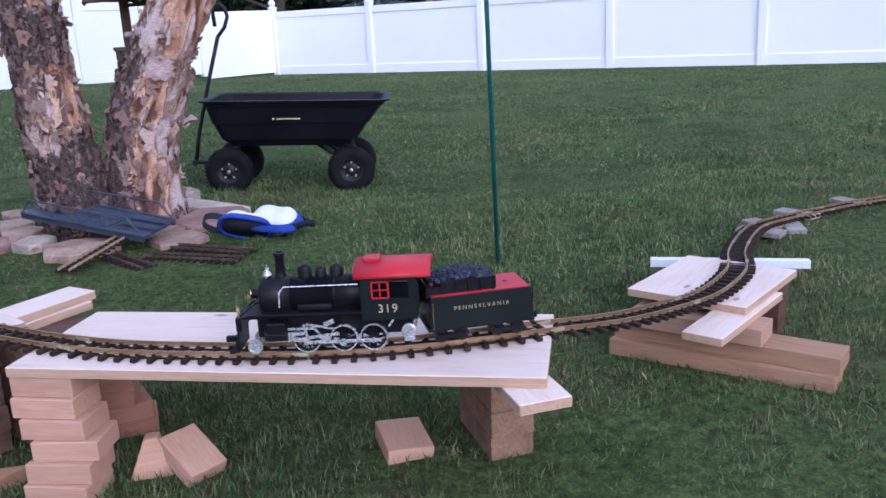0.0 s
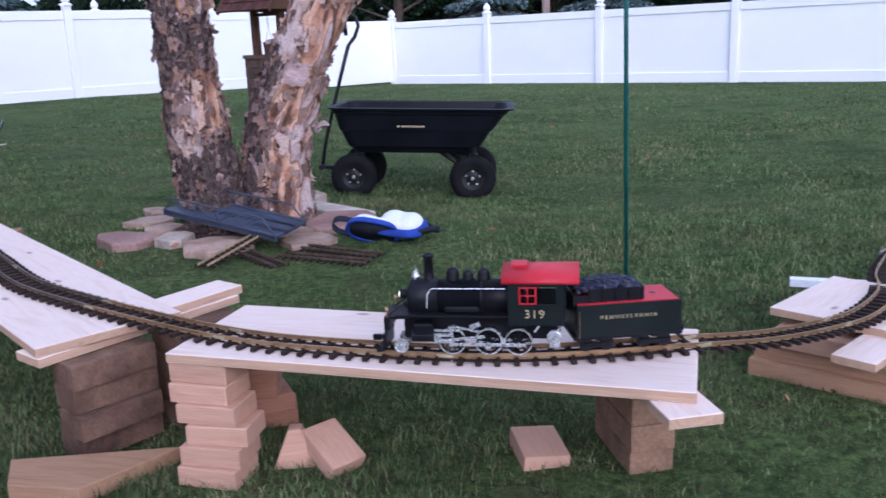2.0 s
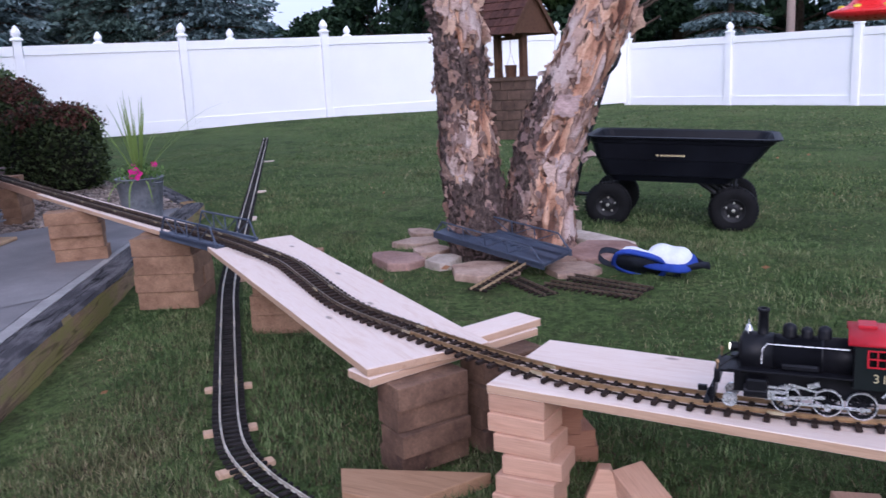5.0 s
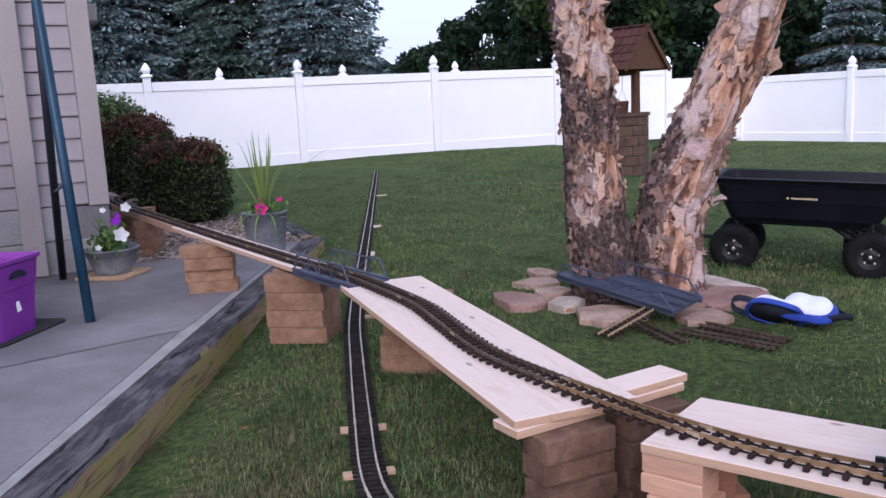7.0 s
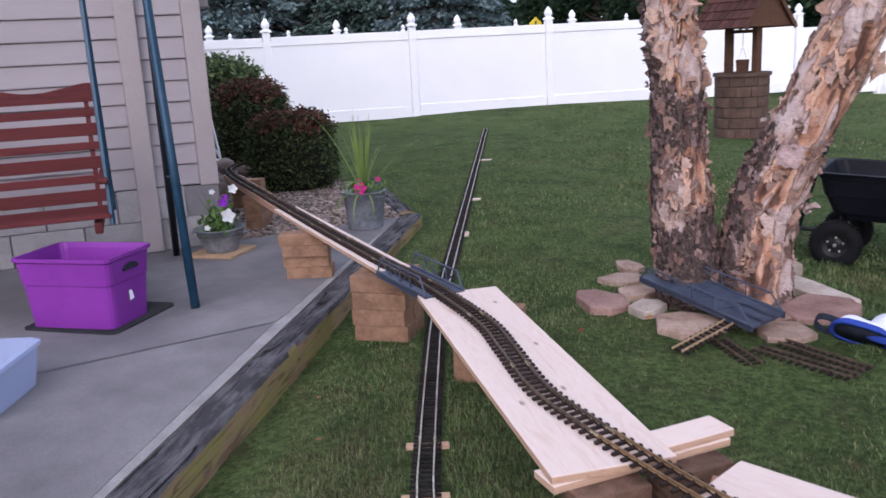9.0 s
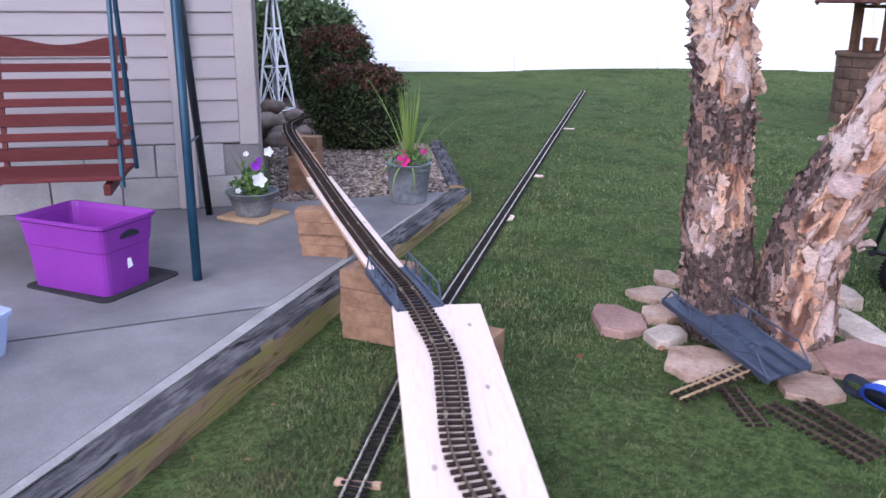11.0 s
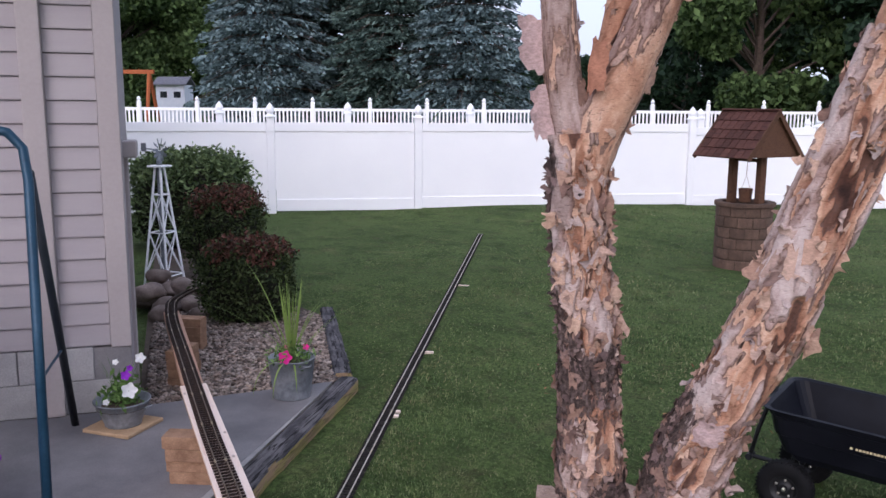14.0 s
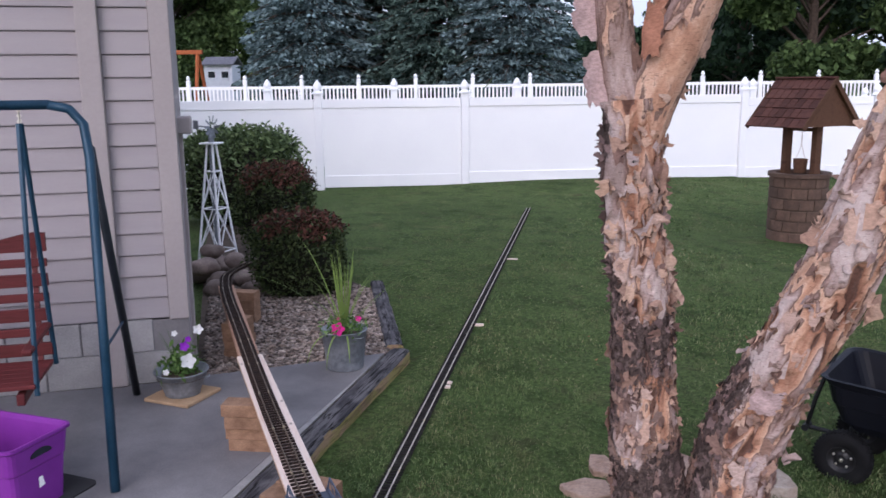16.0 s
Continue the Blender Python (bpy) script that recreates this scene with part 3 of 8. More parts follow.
def build_ground():
    ax = np.unique(np.r_[-600, -300, -150, -80, -50, np.arange(-34, 20.1, 0.5), np.arange(-4.4, -0.4, 0.1), 30, 50, 80, 150, 300, 600])
    ay = np.unique(np.r_[-600, -300, -150, -60, -25, np.arange(-10, 34.1, 0.5), np.arange(-1, 5.2, 0.1), 45, 60, 90, 150, 300, 600])
    X, Y = np.meshgrid(ax, ay, indexing="ij")
    Z = ground_z(X, Y) + 0.5 * np.clip((np.hypot(X, Y) - 23) / 8, 0, 1)
    off = np.abs((X + 1.52) * 0.838 + (Y - 1.545) * 0.546)
    flat = np.clip((off - 0.12) / 0.3, 0, 1) * (X < -0.9) + (X >= -0.9)
    Z = np.where((Y < 14) & (np.hypot(X, Y) < 12), Z + 0.012 * np.sin(2.1 * X + 0.7) * np.sin(1.7 * Y) * flat - 0.005 * (1 - flat), Z)
    Z = np.where((X < -2.6) & (Y < 4.9) & (X > -14), np.minimum(Z, 0), Z)
    n, m = X.shape
    i = np.arange(n * m).reshape(n, m)
    f = np.stack([i[:-1, :-1], i[1:, :-1], i[1:, 1:], i[:-1, 1:]], -1).reshape(-1, 4)
    ob = new("ground", grid_mesh("ground", np.stack([X, Y, Z], -1).reshape(-1, 3), f, M_LAWN, True))
    tagged(ob, "mown green back garden lawn with dry patches", "lawn", kind="structure")


build_ground()

# house: the wall that faces the patio runs from CORNER along WALL; OUT is its outward side
CORNER = Vector((-4.501, 3.304, 0))
WALL = Vector((-0.545, -0.838, 0)).normalized()
OUT = Vector((0.838, -0.545, 0)).normalized()
HOUSE_M = Matrix.Translation(CORNER) @ Matrix(((WALL.x, OUT.x, 0, 0), (WALL.y, OUT.y, 0, 0), (0, 0, 1, 0), (0, 0, 0, 1)))
# in the house's own axes: x along the wall from the corner, y outward, z up
SID0, COURSE, WALL_L, WALL_H = 0.44, 0.1257, 9.0, 2.83


def build_house():
    h = thing("house", HOUSE_M, "single-storey house wall with beige vinyl siding on a block base", "house", kind="structure")
    bm = bmesh.new()
    box(bm, (WALL_L / 2, -0.16, (WALL_H + 0.0) / 2), (WALL_L, 0.24, WALL_H))
    box(bm, (0.12, -0.42, WALL_H / 2), (0.24, 0.28, WALL_H))
    box(bm, (1.24, -0.68, WALL_H / 2), (2.48, 0.24, WALL_H))
    box(bm, (2.36, -4.45, WALL_H / 2), (0.24, 7.3, WALL_H))
    part("wall", bm, M_SIDING, h)
    # siding courses, each lapping over the one below
    trims = [(0.108, 0.362), (0.478, WALL_L)]
    for x0, x1 in trims:
        bm = bmesh.new()
        ring_loft(bm, [[(x, 0.001, 0.0), (x, 0.020, 0.004), (x, 0.021, 0.012), (x, 0.006, COURSE - 0.002), (x, 0.001, COURSE - 0.002)] for x in (0, x1 - x0)])
        bmesh.ops.recalc_face_normals(bm, faces=bm.faces)
        me = shared("siding_board", bm, M_SIDING)
        for k in range(19):
            piece("siding_board", me, h, pose(x0, 0, SID0 + k * COURSE))
    bm = bmesh.new()
    box(bm, (0.050, 0.002, (SID0 + WALL_H) / 2 - 0.01), (0.112, 0.056, WALL_H - SID0), edge=0.004)
    part("corner_trim", bm, M_TRIM, h, "tan corner board")
    bm = bmesh.new()
    box(bm, (0.42, 0.034, (0.05 + WALL_H) / 2), (0.114, 0.066, WALL_H - 0.06), edge=0.010, seg=2)
    part("downspout", bm, M_TRIM, h, "tan rectangular downspout")
    # block base in running courses
    bm = bmesh.new()
    box(bm, (0, 0, 0), (0.392, 0.05, 0.191), edge=0.004)
    full = shared("concrete_block", bm, M_BLOCK)
    for row in range(2):
        for k in range(-0, 22):
            x = 0.2 + k * 0.4 - (0.2 if row else 0)
            if x < 0.19:
                continue
            piece("concrete_block", full, h, pose(x, 0.0, 0.145 + 0.196 * row))
    bm = bmesh.new()
    box(bm, (4.5, -0.012, 0.22), (9.0, 0.05, 0.42))
    part("mortar", bm, M_CONC, h)
    # roof with its eaves, over the front wing and the deeper part behind
    bm = bmesh.new()
    for x0, x1, y0, y1, rise in ((-0.10, 9.4, 0.45, -0.82, 0.45), (2.2, 9.4, -0.80, -8.4, 1.6)):
        ym = (y0 + y1) / 2
        ring_loft(bm, [[(x, y0, WALL_H), (x, y0, WALL_H + 0.16), (x, ym, WALL_H + 0.16 + rise), (x, y1, WALL_H + 0.16), (x, y1, WALL_H)] for x in (x0, x1)])
    bmesh.ops.recalc_face_normals(bm, faces=bm.faces)
    part("roof", bm, M_ROOF, h)
    # a boxed eave end and post beyond the corner
    bm = bmesh.new()
    box(bm, (-0.035, -0.30, 1.545), (0.09, 0.20, 0.10), edge=0.008)
    box(bm, (-0.008, -0.34, 0.75), (0.03, 0.06, 1.50), edge=0.006)
    part("side_box", bm, M_TRIM, h, "tan boxed cover on a conduit")


build_house()

# patio: edged by a long timber towards the lawn, and open to the house
T0, T1 = Vector((-1.203, -0.586, 0)), Vector((-3.869, 4.526, 0))
TD = (T1 - T0).normalized()
TN = Vector((-TD.y, TD.x, 0))
if TN.x > 0:
    TN = -TN
T2 = Vector((-5.42, 5.72, 0))


def build_patio():
    p = thing("patio", pose(0, 0, 0), "grey poured concrete patio slabs with tooled joints", "patio", kind="structure")
    inner = T0 + TN * 0.14, T1 + TN * 0.14
    g0, g1 = Vector((-4.50, 3.33, 0)), Vector((-3.93, 4.46, 0))
    wall0, wall1 = CORNER + OUT * 0.03 + WALL * 0.05, CORNER + OUT * 0.03 + WALL * 8.6
    # joint runs from the timber to the wall
    ja, jb = Vector((-2.95, 2.32, 0)), Vector((-4.45, -1.5, 0))
    e = (jb - ja).normalized() * 0.005
    k = Vector((-e.y, e.x, 0)) * 1.0
    apex = Vector((-3.967, 4.387, 0))
    far = [g0, apex, ja + k, jb + k, wall1, wall0]
    near = [ja - k, inner[0], inner[0] + TN * 4.2, jb - k]
    for outline in (far, near):
        pts = [(v.x, v.y) for v in outline]
        bm = bmesh.new()
        f = prism(bm, pts, -0.05, PATIO_Z)
        bmesh.ops.recalc_face_normals(bm, faces=bm.faces)
        part("slab", bm, M_CONC, p)
    bm = bmesh.new()
    prism(bm, [(v.x, v.y) for v in (inner[0], apex, g0, wall0, wall1)], -0.06, PATIO_Z - 0.0025)
    bmesh.ops.recalc_face_normals(bm, faces=bm.faces)
    part("joint_fill", bm, M_JOINT, p)


build_patio()


def landscape_timber(a, b, width, top, label):
    d = b - a
    L = d.length
    m = Matrix.Translation((a + b) / 2) @ Matrix.Rotation(math.atan2(d.y, d.x), 4, "Z")
    t = thing("landscape_timber", m, label, "timber", "patio edging timbers")
    h = top + 0.03
    bm = bmesh.new()
    n = 60
    g = np.random.default_rng(int(L * 100))
    rings = []
    for i in range(n + 1):
        x = -L / 2 + L * i / n
        j = lambda s: float(g.normal() * s)
        w2 = width / 2
        rings.append([(x, -w2 + j(.0012), -0.16), (x, -w2 + j(.0025), top - 0.016 + j(.002)), (x, -w2 + 0.012 + j(.003), top + j(.0015)), (x, -w2 * 0.3, top + 0.002 + j(.002)), (x, w2 * 0.3, top + 0.002 + j(.002)), (x, w2 - 0.012 + j(.003), top + j(.0015)), (x, w2 + j(.0025), top - 0.016 + j(.002)), (x, w2 + j(.0012), -0.16)])
    ring_loft(bm, rings)
    bmesh.ops.recalc_face_normals(bm, faces=bm.faces)
    bm.faces.ensure_lookup_table()
    me = bpy.data.meshes.new("beam")
    for f in bm.faces:
        f.material_index = 0 if f.normal.z > 0.35 else 1
    bm.to_mesh(me)
    bm.free()
    me.materials.append(M_TIMBER)
    me.materials.append(M_TIMBER_SIDE)
    ob = new("beam", me)
    ob.parent = t
    return t


landscape_timber(T0 + TN * 0.065, T1 + TN * 0.065, 0.130, TIMBER_Z, "weathered grey landscape timber with long cracks and mossy side")
landscape_timber(T1 + TN * 0.10 + (T2 - T1).normalized() * 0.05, T2 + TN * 0.03, 0.120, TIMBER_Z + 0.006, "weathered grey timber edging the gravel bed")


def build_bed():
    outline = [(-4.52, 3.31), (-3.95, 4.46), (-4.05, 4.62), (-5.42, 5.60), (-6.0, 5.72), (-7.2, 6.45), (-8.4, 7.25), (-9.6, 7.9), (-10.6, 7.3), (-4.62, 3.40)]
    bm = bmesh.new()
    prism(bm, outline, -0.05, 0.028)
    bmesh.ops.recalc_face_normals(bm, faces=bm.faces)
    ob = part("garden_bed", bm, M_SOIL, None)
    tagged(ob, "soil of the shrub bed beside the house", "garden bed", kind="structure")
    # pebbles
    g = np.random.default_rng(3)
    tri = [((-4.49, 3.36), (-3.96, 4.44), (-5.35, 5.55)), ((-4.49, 3.36), (-5.35, 5.55), (-6.2, 4.5)), ((-6.2, 4.5), (-5.35, 5.55), (-7.6, 5.9))]
    P = []
    for (a, b, c), n in zip(tri, (5200, 5200, 2200)):
        u, v = g.random(n), g.random(n)
        flip = u + v > 1
        u[flip], v[flip] = 1 - u[flip], 1 - v[flip]
        a, b, c = map(np.array, (a, b, c))
        P.append(a + u[:, None] * (b - a) + v[:, None] * (c - a))
    P = np.vstack(P)
    t = np.array([(0, 0, 1), (1, 0, 0), (0, 1, 0), (-1, 0, 0), (0, -1, 0), (0, 0, -1)], float)
    t2 = np.array([(.7, .7, .45), (-.7, .7, .45), (-.7, -.7, .45), (.7, -.7, .45)])
    base = np.vstack([t, t2])
    F = np.array([(0, 1, 6), (0, 6, 2), (0, 2, 7), (0, 7, 3), (0, 3, 8), (0, 8, 4), (0, 4, 9), (0, 9, 1), (5, 6, 1), (5, 2, 6), (5, 7, 2), (5, 3, 7), (5, 8, 3), (5, 4, 8), (5, 9, 4), (5, 1, 9)])
    n = len(P)
    s = g.uniform(0.008, 0.020, n)
    ang = g.uniform(0, 6.28, n)
    sc = np.stack([s * g.uniform(0.9, 1.5, n), s * g.uniform(0.6, 1.0, n), s * g.uniform(0.5, 0.8, n)], 1)
    V = base[None] * sc[:, None, :] * g.uniform(0.8, 1.2, (n, 10, 1))
    c, sn = np.cos(ang)[:, None], np.sin(ang)[:, None]
    V = np.stack([V[..., 0] * c - V[..., 1] * sn, V[..., 0] * sn + V[..., 1] * c, V[..., 2]], -1)
    V += np.concatenate([P, 0.03 + g.uniform(0.0, 0.02, (n, 1))], 1)[:, None, :]
    faces = (F[None] + (10 * np.arange(n))[:, None, None]).reshape(-1, 3)
    ob = new("gravel", grid_mesh("gravel", V.reshape(-1, 3), faces, M_GRAVEL, True))
    tagged(ob, "mixed tan and grey river gravel", "gravel", kind="stuff")


build_bed()

# white fence: two runs that meet in a corner
FENCE_C = Vector((-3.56, 18.48, 0))
FENCE_L = Vector((-0.665, -0.747, 0)).normalized()
FENCE_R = Vector((0.869, -0.496, 0)).normalized()
FENCE_H = 1.49


def fence_post_bm():
    bm = bmesh.new()
    box(bm, (0, 0, 0.78), (0.127, 0.127, 1.60), edge=0.006)
    lathe(bm, [(0.10, 1.58), (0.10, 1.60), (0.082, 1.615), (0.045, 1.635), (0.062, 1.66), (0.074, 1.69), (0.066, 1.73), (0.036, 1.78), (0.004, 1.815)], 12, Matrix.Rotation(radians(15), 4, "Z"))
    return bm


def build_fence(name, origin, d, spacing, count, foot, tall):
    yaw = math.degrees(math.atan2(d.y, d.x))
    f = thing(name, pose(*origin, 0, 0, yaw), "white vinyl privacy fence with capped posts", "fence", kind="structure")
    post = shared("fence_post", fence_post_bm(), M_VINYL)
    bm = bmesh.new()
    L = spacing - 0.127
    box(bm, (L / 2, 0, 0.09), (L - 0.012, 0.055, 0.20), edge=0.004)
    rail_lo = shared("bottom_rail", bm, M_VINYL)
    bm = bmesh.new()
    box(bm, (L / 2, 0, FENCE_H - 0.075), (L - 0.012, 0.055, 0.15), edge=0.004)
    rail_hi = shared("top_rail", bm, M_VINYL)
    bm = bmesh.new()
    box(bm, (L / 2, 0, (0.18 + FENCE_H - 0.14) / 2), (L - 0.012, 0.020, FENCE_H - 0.31))
    board = shared("panel", bm, M_VINYL)
    for k in range(count):
        z, z2 = foot(k), foot(k + 1)
        piece("fence_post", post, f, pose(spacing * k, 0, z) @ Matrix.Diagonal((1, 1, tall(k) / FENCE_H, 1)))
        if k < count - 1:
            zm = (z + z2) / 2
            for nm, me in (("panel", board), ("bottom_rail", rail_lo), ("top_rail", rail_hi)):
                piece(nm, me, f, pose(spacing * k + 0.0635, 0, zm + 0.01) @ Matrix.Diagonal((1, 1, tall(k + 0.5) / FENCE_H, 1)))
    return f


FOOT = lambda k: float(np.interp(k, [-0.73, 0, 1, 2, 3, 4, 6], [-0.09, 0.02, 0.08, 0.075, 0.06, 0.02, 0.0]))
TALL = lambda k: float(np.interp(k, [-0.73, 0, 1, 2, 3, 4], [1.28, 1.35, 1.41, 1.42, 1.43, 1.475]))
build_fence("fence_1", FENCE_C + FENCE_L * 1.78, FENCE_L, 2.44, 10, FOOT, TALL)
build_fence("fence_2", FENCE_C, FENCE_R, 2.44, 10, lambda k: -0.10, lambda k: 1.27)
bm_gap = bmesh.new()
box(bm_gap, (0.89, 0, 0.645), (1.78 - 0.127, 0.040, 1.27), edge=0.004)
yaw_l = math.degrees(math.atan2(FENCE_L.y, FENCE_L.x))
solid("fence_panel", bm_gap, M_VINYL, pose(FENCE_C.x, FENCE_C.y, -0.06, 0, 0, yaw_l), "short white vinyl fence panel beside the corner post", "fence", kind="structure")


def neighbour_posts():
    """Capped posts of the neighbour's own fence, just behind."""
    post = shared("far_post", fence_post_bm(), M_VINYL)
    back = Vector((-FENCE_L.y, FENCE_L.x, 0))
    if back.x > 0:
        back = -back
    f = thing("fence_3", pose(0, 0, 0), "second white vinyl fence close behind the first", "fence", kind="structure")
    for k in range(9):
        p = FENCE_C + FENCE_L * (0.4 + 2.44 * k) + back * 2.6
        z = FOOT(k - 0.5) + 0.03
        piece("fence_post", post, f, pose(*p.xy, z, 0, 0, math.degrees(math.atan2(FENCE_L.y, FENCE_L.x))) @ Matrix.Diagonal((1, 1, TALL(k - 0.5) / FENCE_H, 1)))
        if k < 8:
            q = p + FENCE_L * 1.26
            bm = bmesh.new()
            box(bm, (0, 0, 0.72), (2.4, 0.04, 1.30), edge=0.004)
            ob = part("panel", bm, M_VINYL, f)
            ob.matrix_basis = pose(q.x, q.y, z, 0, 0, math.degrees(math.atan2(FENCE_L.y, FENCE_L.x))) @ Matrix.Diagonal((1, 1, TALL(k - 0.5) / FENCE_H, 1))


neighbour_posts()


def picket_fence():
    a, b = Vector((-30.5, 11.0, 0.5)), Vector((-8.5, 30.5, 0.5))
    d = b - a
    L = d.length
    yaw = math.degrees(math.atan2(d.y, d.x))
    f = thing("picket_fence", pose(*a, 0, 0, yaw), "white open picket fence of the next garden", "fence", kind="structure")
    bm = bmesh.new()
    n = int(L / 0.125)
    for k in range(n):
        box(bm, (k * 0.125, 0, 0.60), (0.055, 0.025, 1.10))
    part("pickets", bm, M_VINYL, f, kind="stuff")
    for z in (0.18, 1.10):
        bm = bmesh.new()
        box(bm, (L / 2, 0, z), (L, 0.05, 0.09))
        part("rail", bm, M_VINYL, f)
    bm = bmesh.new()
    box(bm, (0, 0, 0.66), (0.12, 0.12, 1.32), edge=0.006)
    lathe(bm, [(0.09, 1.32), (0.04, 1.36), (0.07, 1.42), (0.02, 1.50)], 8)
    me = shared("fence_post", bm, M_VINYL)
    for k in range(int(L / 1.83) + 1):
        piece("fence_post", me, f, pose(k * 1.83, 0, 0))


picket_fence()

# ---- garden railway: boards, stacks, track ----
def stand(x, y, z=0.0, yaw=0.0):
    return pose(x, y, z, 0, 0, yaw)


def plank(name, a, b, width, thick, za, zb, material, label, category="board", group="", side=0.0, edge=0.0015):
    """A sawn board from a to b (ends of its centre line); za, zb: height of its upper face there."""
    a, b = Vector((*a, za)), Vector((*b, zb))
    d = b - a
    yaw = math.atan2(d.y, d.x)
    pitch = -math.atan2(d.z, d.xy.length)
    m = Matrix.Translation((a + b) / 2) @ Matrix.Rotation(yaw, 4, "Z") @ Matrix.Rotation(pitch, 4, "Y")
    bm = bmesh.new()
    box(bm, (0, 0, -thick / 2), (d.length, width, thick), edge=edge)
    ob = solid(name, bm, material, m, label, category, group)
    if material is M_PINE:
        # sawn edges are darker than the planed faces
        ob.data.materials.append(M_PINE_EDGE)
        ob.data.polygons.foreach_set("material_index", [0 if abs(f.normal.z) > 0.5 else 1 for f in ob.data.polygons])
    return ob


# board A: the long one in front; B: the slanting one; C: the short one by the lawn
A0, AD = Vector((-0.767, 1.565)), Vector((0.948, -0.153)).normalized()
plank("track_board", (A0.x, A0.y), (A0.x + AD.x * 0.955, A0.y + AD.y * 0.955), 0.302, 0.019, 0.243, 0.243, M_PINE, "wide new pine board carrying brass track", "board", "track boards")
plank("track_board", (-0.962, 1.538), (-2.010, 2.390), 0.302, 0.019, 0.2475, 0.2955, M_PINE, "wide new pine board sloping up to the bridge", "board", "track boards")
plank("track_board", (0.537, 1.882), (0.757, 2.154), 0.286, 0.019, 0.155, 0.152, M_PINE, "short wide pine board under the curved track", "board", "track boards")
# crossing strips
plank("pine_strip", (0.146, 1.222), (0.008, 1.655), 0.089, 0.019, 0.2235, 0.2235, M_PINE, "narrow pine strip laid across a brick stack", "strip", "support strips")
plank("pine_strip", (-1.088, 1.438), (-0.845, 1.862), 0.089, 0.019, 0.2280, 0.2280, M_PINE, "narrow pine strip on dark bricks under the sloping board", "strip", "support strips")
plank("pine_block", (-0.942, 1.700), (-0.842, 1.878), 0.089, 0.019, 0.2475, 0.2475, M_PINE, "short pine offcut lying on the strips", "strip", "support strips")
plank("pine_strip", (0.522, 1.690), (0.752, 1.968), 0.089, 0.019, 0.136, 0.136, M_PINE, "narrow pine strip with a knot under the short board", "strip", "support strips")
plank("white_stick", (0.590, 2.440), (1.020, 2.345), 0.028, 0.024, 0.092, 0.092, M_KNEE_W, "flat white painted stick on the grass supports", "stick")
plank("tan_beam", (0.418, 1.998), (0.832, 1.703), 0.089, 0.038, 0.076, 0.076, M_CEDAR, "tan sawn beam under the short board", "beam", "beams under the short board")
plank("tan_beam", (0.402, 1.983), (0.818, 1.696), 0.089, 0.040, 0.038, 0.038, M_CEDAR, "lower tan beam sunk in the grass", "beam", "beams under the short board")
plank("cross_block", (0.445, 1.960), (0.695, 1.785), 0.089, 0.041, 0.117, 0.117, M_STUD, "short sawn stud block on the beams", "block")
plank("old_post", (0.785, 2.015), (0.825, 2.07), 0.045, 0.13, 0.1325, 0.1325, M_BROWNWOOD, "short dark brown post behind the board", "post")


def stud_block_mesh(l, w, h, material):
    bm = bmesh.new()
    box(bm, (0, 0, h / 2), (l, w, h), edge=0.0018)
    return shared("block", bm, material)


STUD, STUD_RED = stud_block_mesh(0.122, 0.089, 0.0378, M_STUD), stud_block_mesh(0.122, 0.089, 0.0378, M_STUD_RED)


def stack(name, mesh, items, label, category, group):
    for k, (x, y, z, yaw) in enumerate(items):
        ob = new(name, mesh)
        ob.matrix_basis = stand(x, y, z, yaw)
        tagged(ob, label, category, group)


# front stack: six stud offcuts, and a second stack behind it
g = np.random.default_rng(11)
stack("stud_block", STUD, [(x, y, 0.0375 * k - 0.002, yaw) for k, (x, y, yaw) in enumerate([(-0.704, 1.402, -9), (-0.700, 1.412, -6), (-0.690, 1.424, -3), (-0.708, 1.433, -8), (-0.722, 1.443, -9), (-0.722, 1.453, -10)])], "sawn pinkish stud block in a stack", "wood block", "stud stack")
stack("stud_block", STUD_RED, [(-0.690, 1.655, -0.002, 20), (-0.698, 1.640, 0.0355, 32), (-0.715, 1.630, 0.073, 12), (-0.712, 1.622, 0.1105, 16), (-0.718, 1.625, 0.148, 8), (-0.715, 1.622, 0.1855, 12)], "reddish stud block in the stack behind", "wood block", "rear stud stack")

bm = bmesh.new()
box(bm, (0, 0, 0.0335), (0.235, 0.110, 0.067), edge=0.004, seg=2)
PAVER = shared("paver", bm, M_PAVER)
bm = bmesh.new()
box(bm, (0, 0, 0.0235), (0.178, 0.092, 0.047), edge=0.004, seg=2)
PAVER_D = shared("paver", bm, M_PAVER_DARK)


def bricks(mesh, x, y, z, yaw, n, jit, label, group, step=0.0598):
    for k in range(n):
        ob = new("paver_brick", mesh)
        ob.matrix_basis = stand(x + g.normal() * jit, y + g.normal() * jit, z + step * k, yaw + g.normal() * 260 * jit) @ Matrix.Diagonal((1, 1, (step - 0.0006) / max(v.co.z for v in mesh.vertices), 1))
        tagged(ob, label, "brick", group)


bricks(PAVER, -2.490, 2.512, -0.006, 19, 4, 0.005, "tan concrete paver brick in a stack", "bricks under the bridge end", 0.0700)
bricks(PAVER, -2.530, 2.622, -0.004, 19, 4, 0.005, "tan concrete paver brick in a stack", "bricks under the bridge end", 0.0700)
bricks(PAVER, -1.84, 2.35, -0.004, 20, 4, 0.005, "tan concrete paver brick under the sloping board", "bricks under the sloping board", 0.0685)
bricks(PAVER, -3.388, 2.957, PATIO_Z - 0.001, 36, 4, 0.009, "tan concrete paver brick on the patio", "bricks on the patio", 0.0595)
bricks(PAVER, -4.72, 3.79, 0.028, 118, 4, 0.005, "tan concrete paver brick on the gravel", "bricks on the gravel", 0.0610)
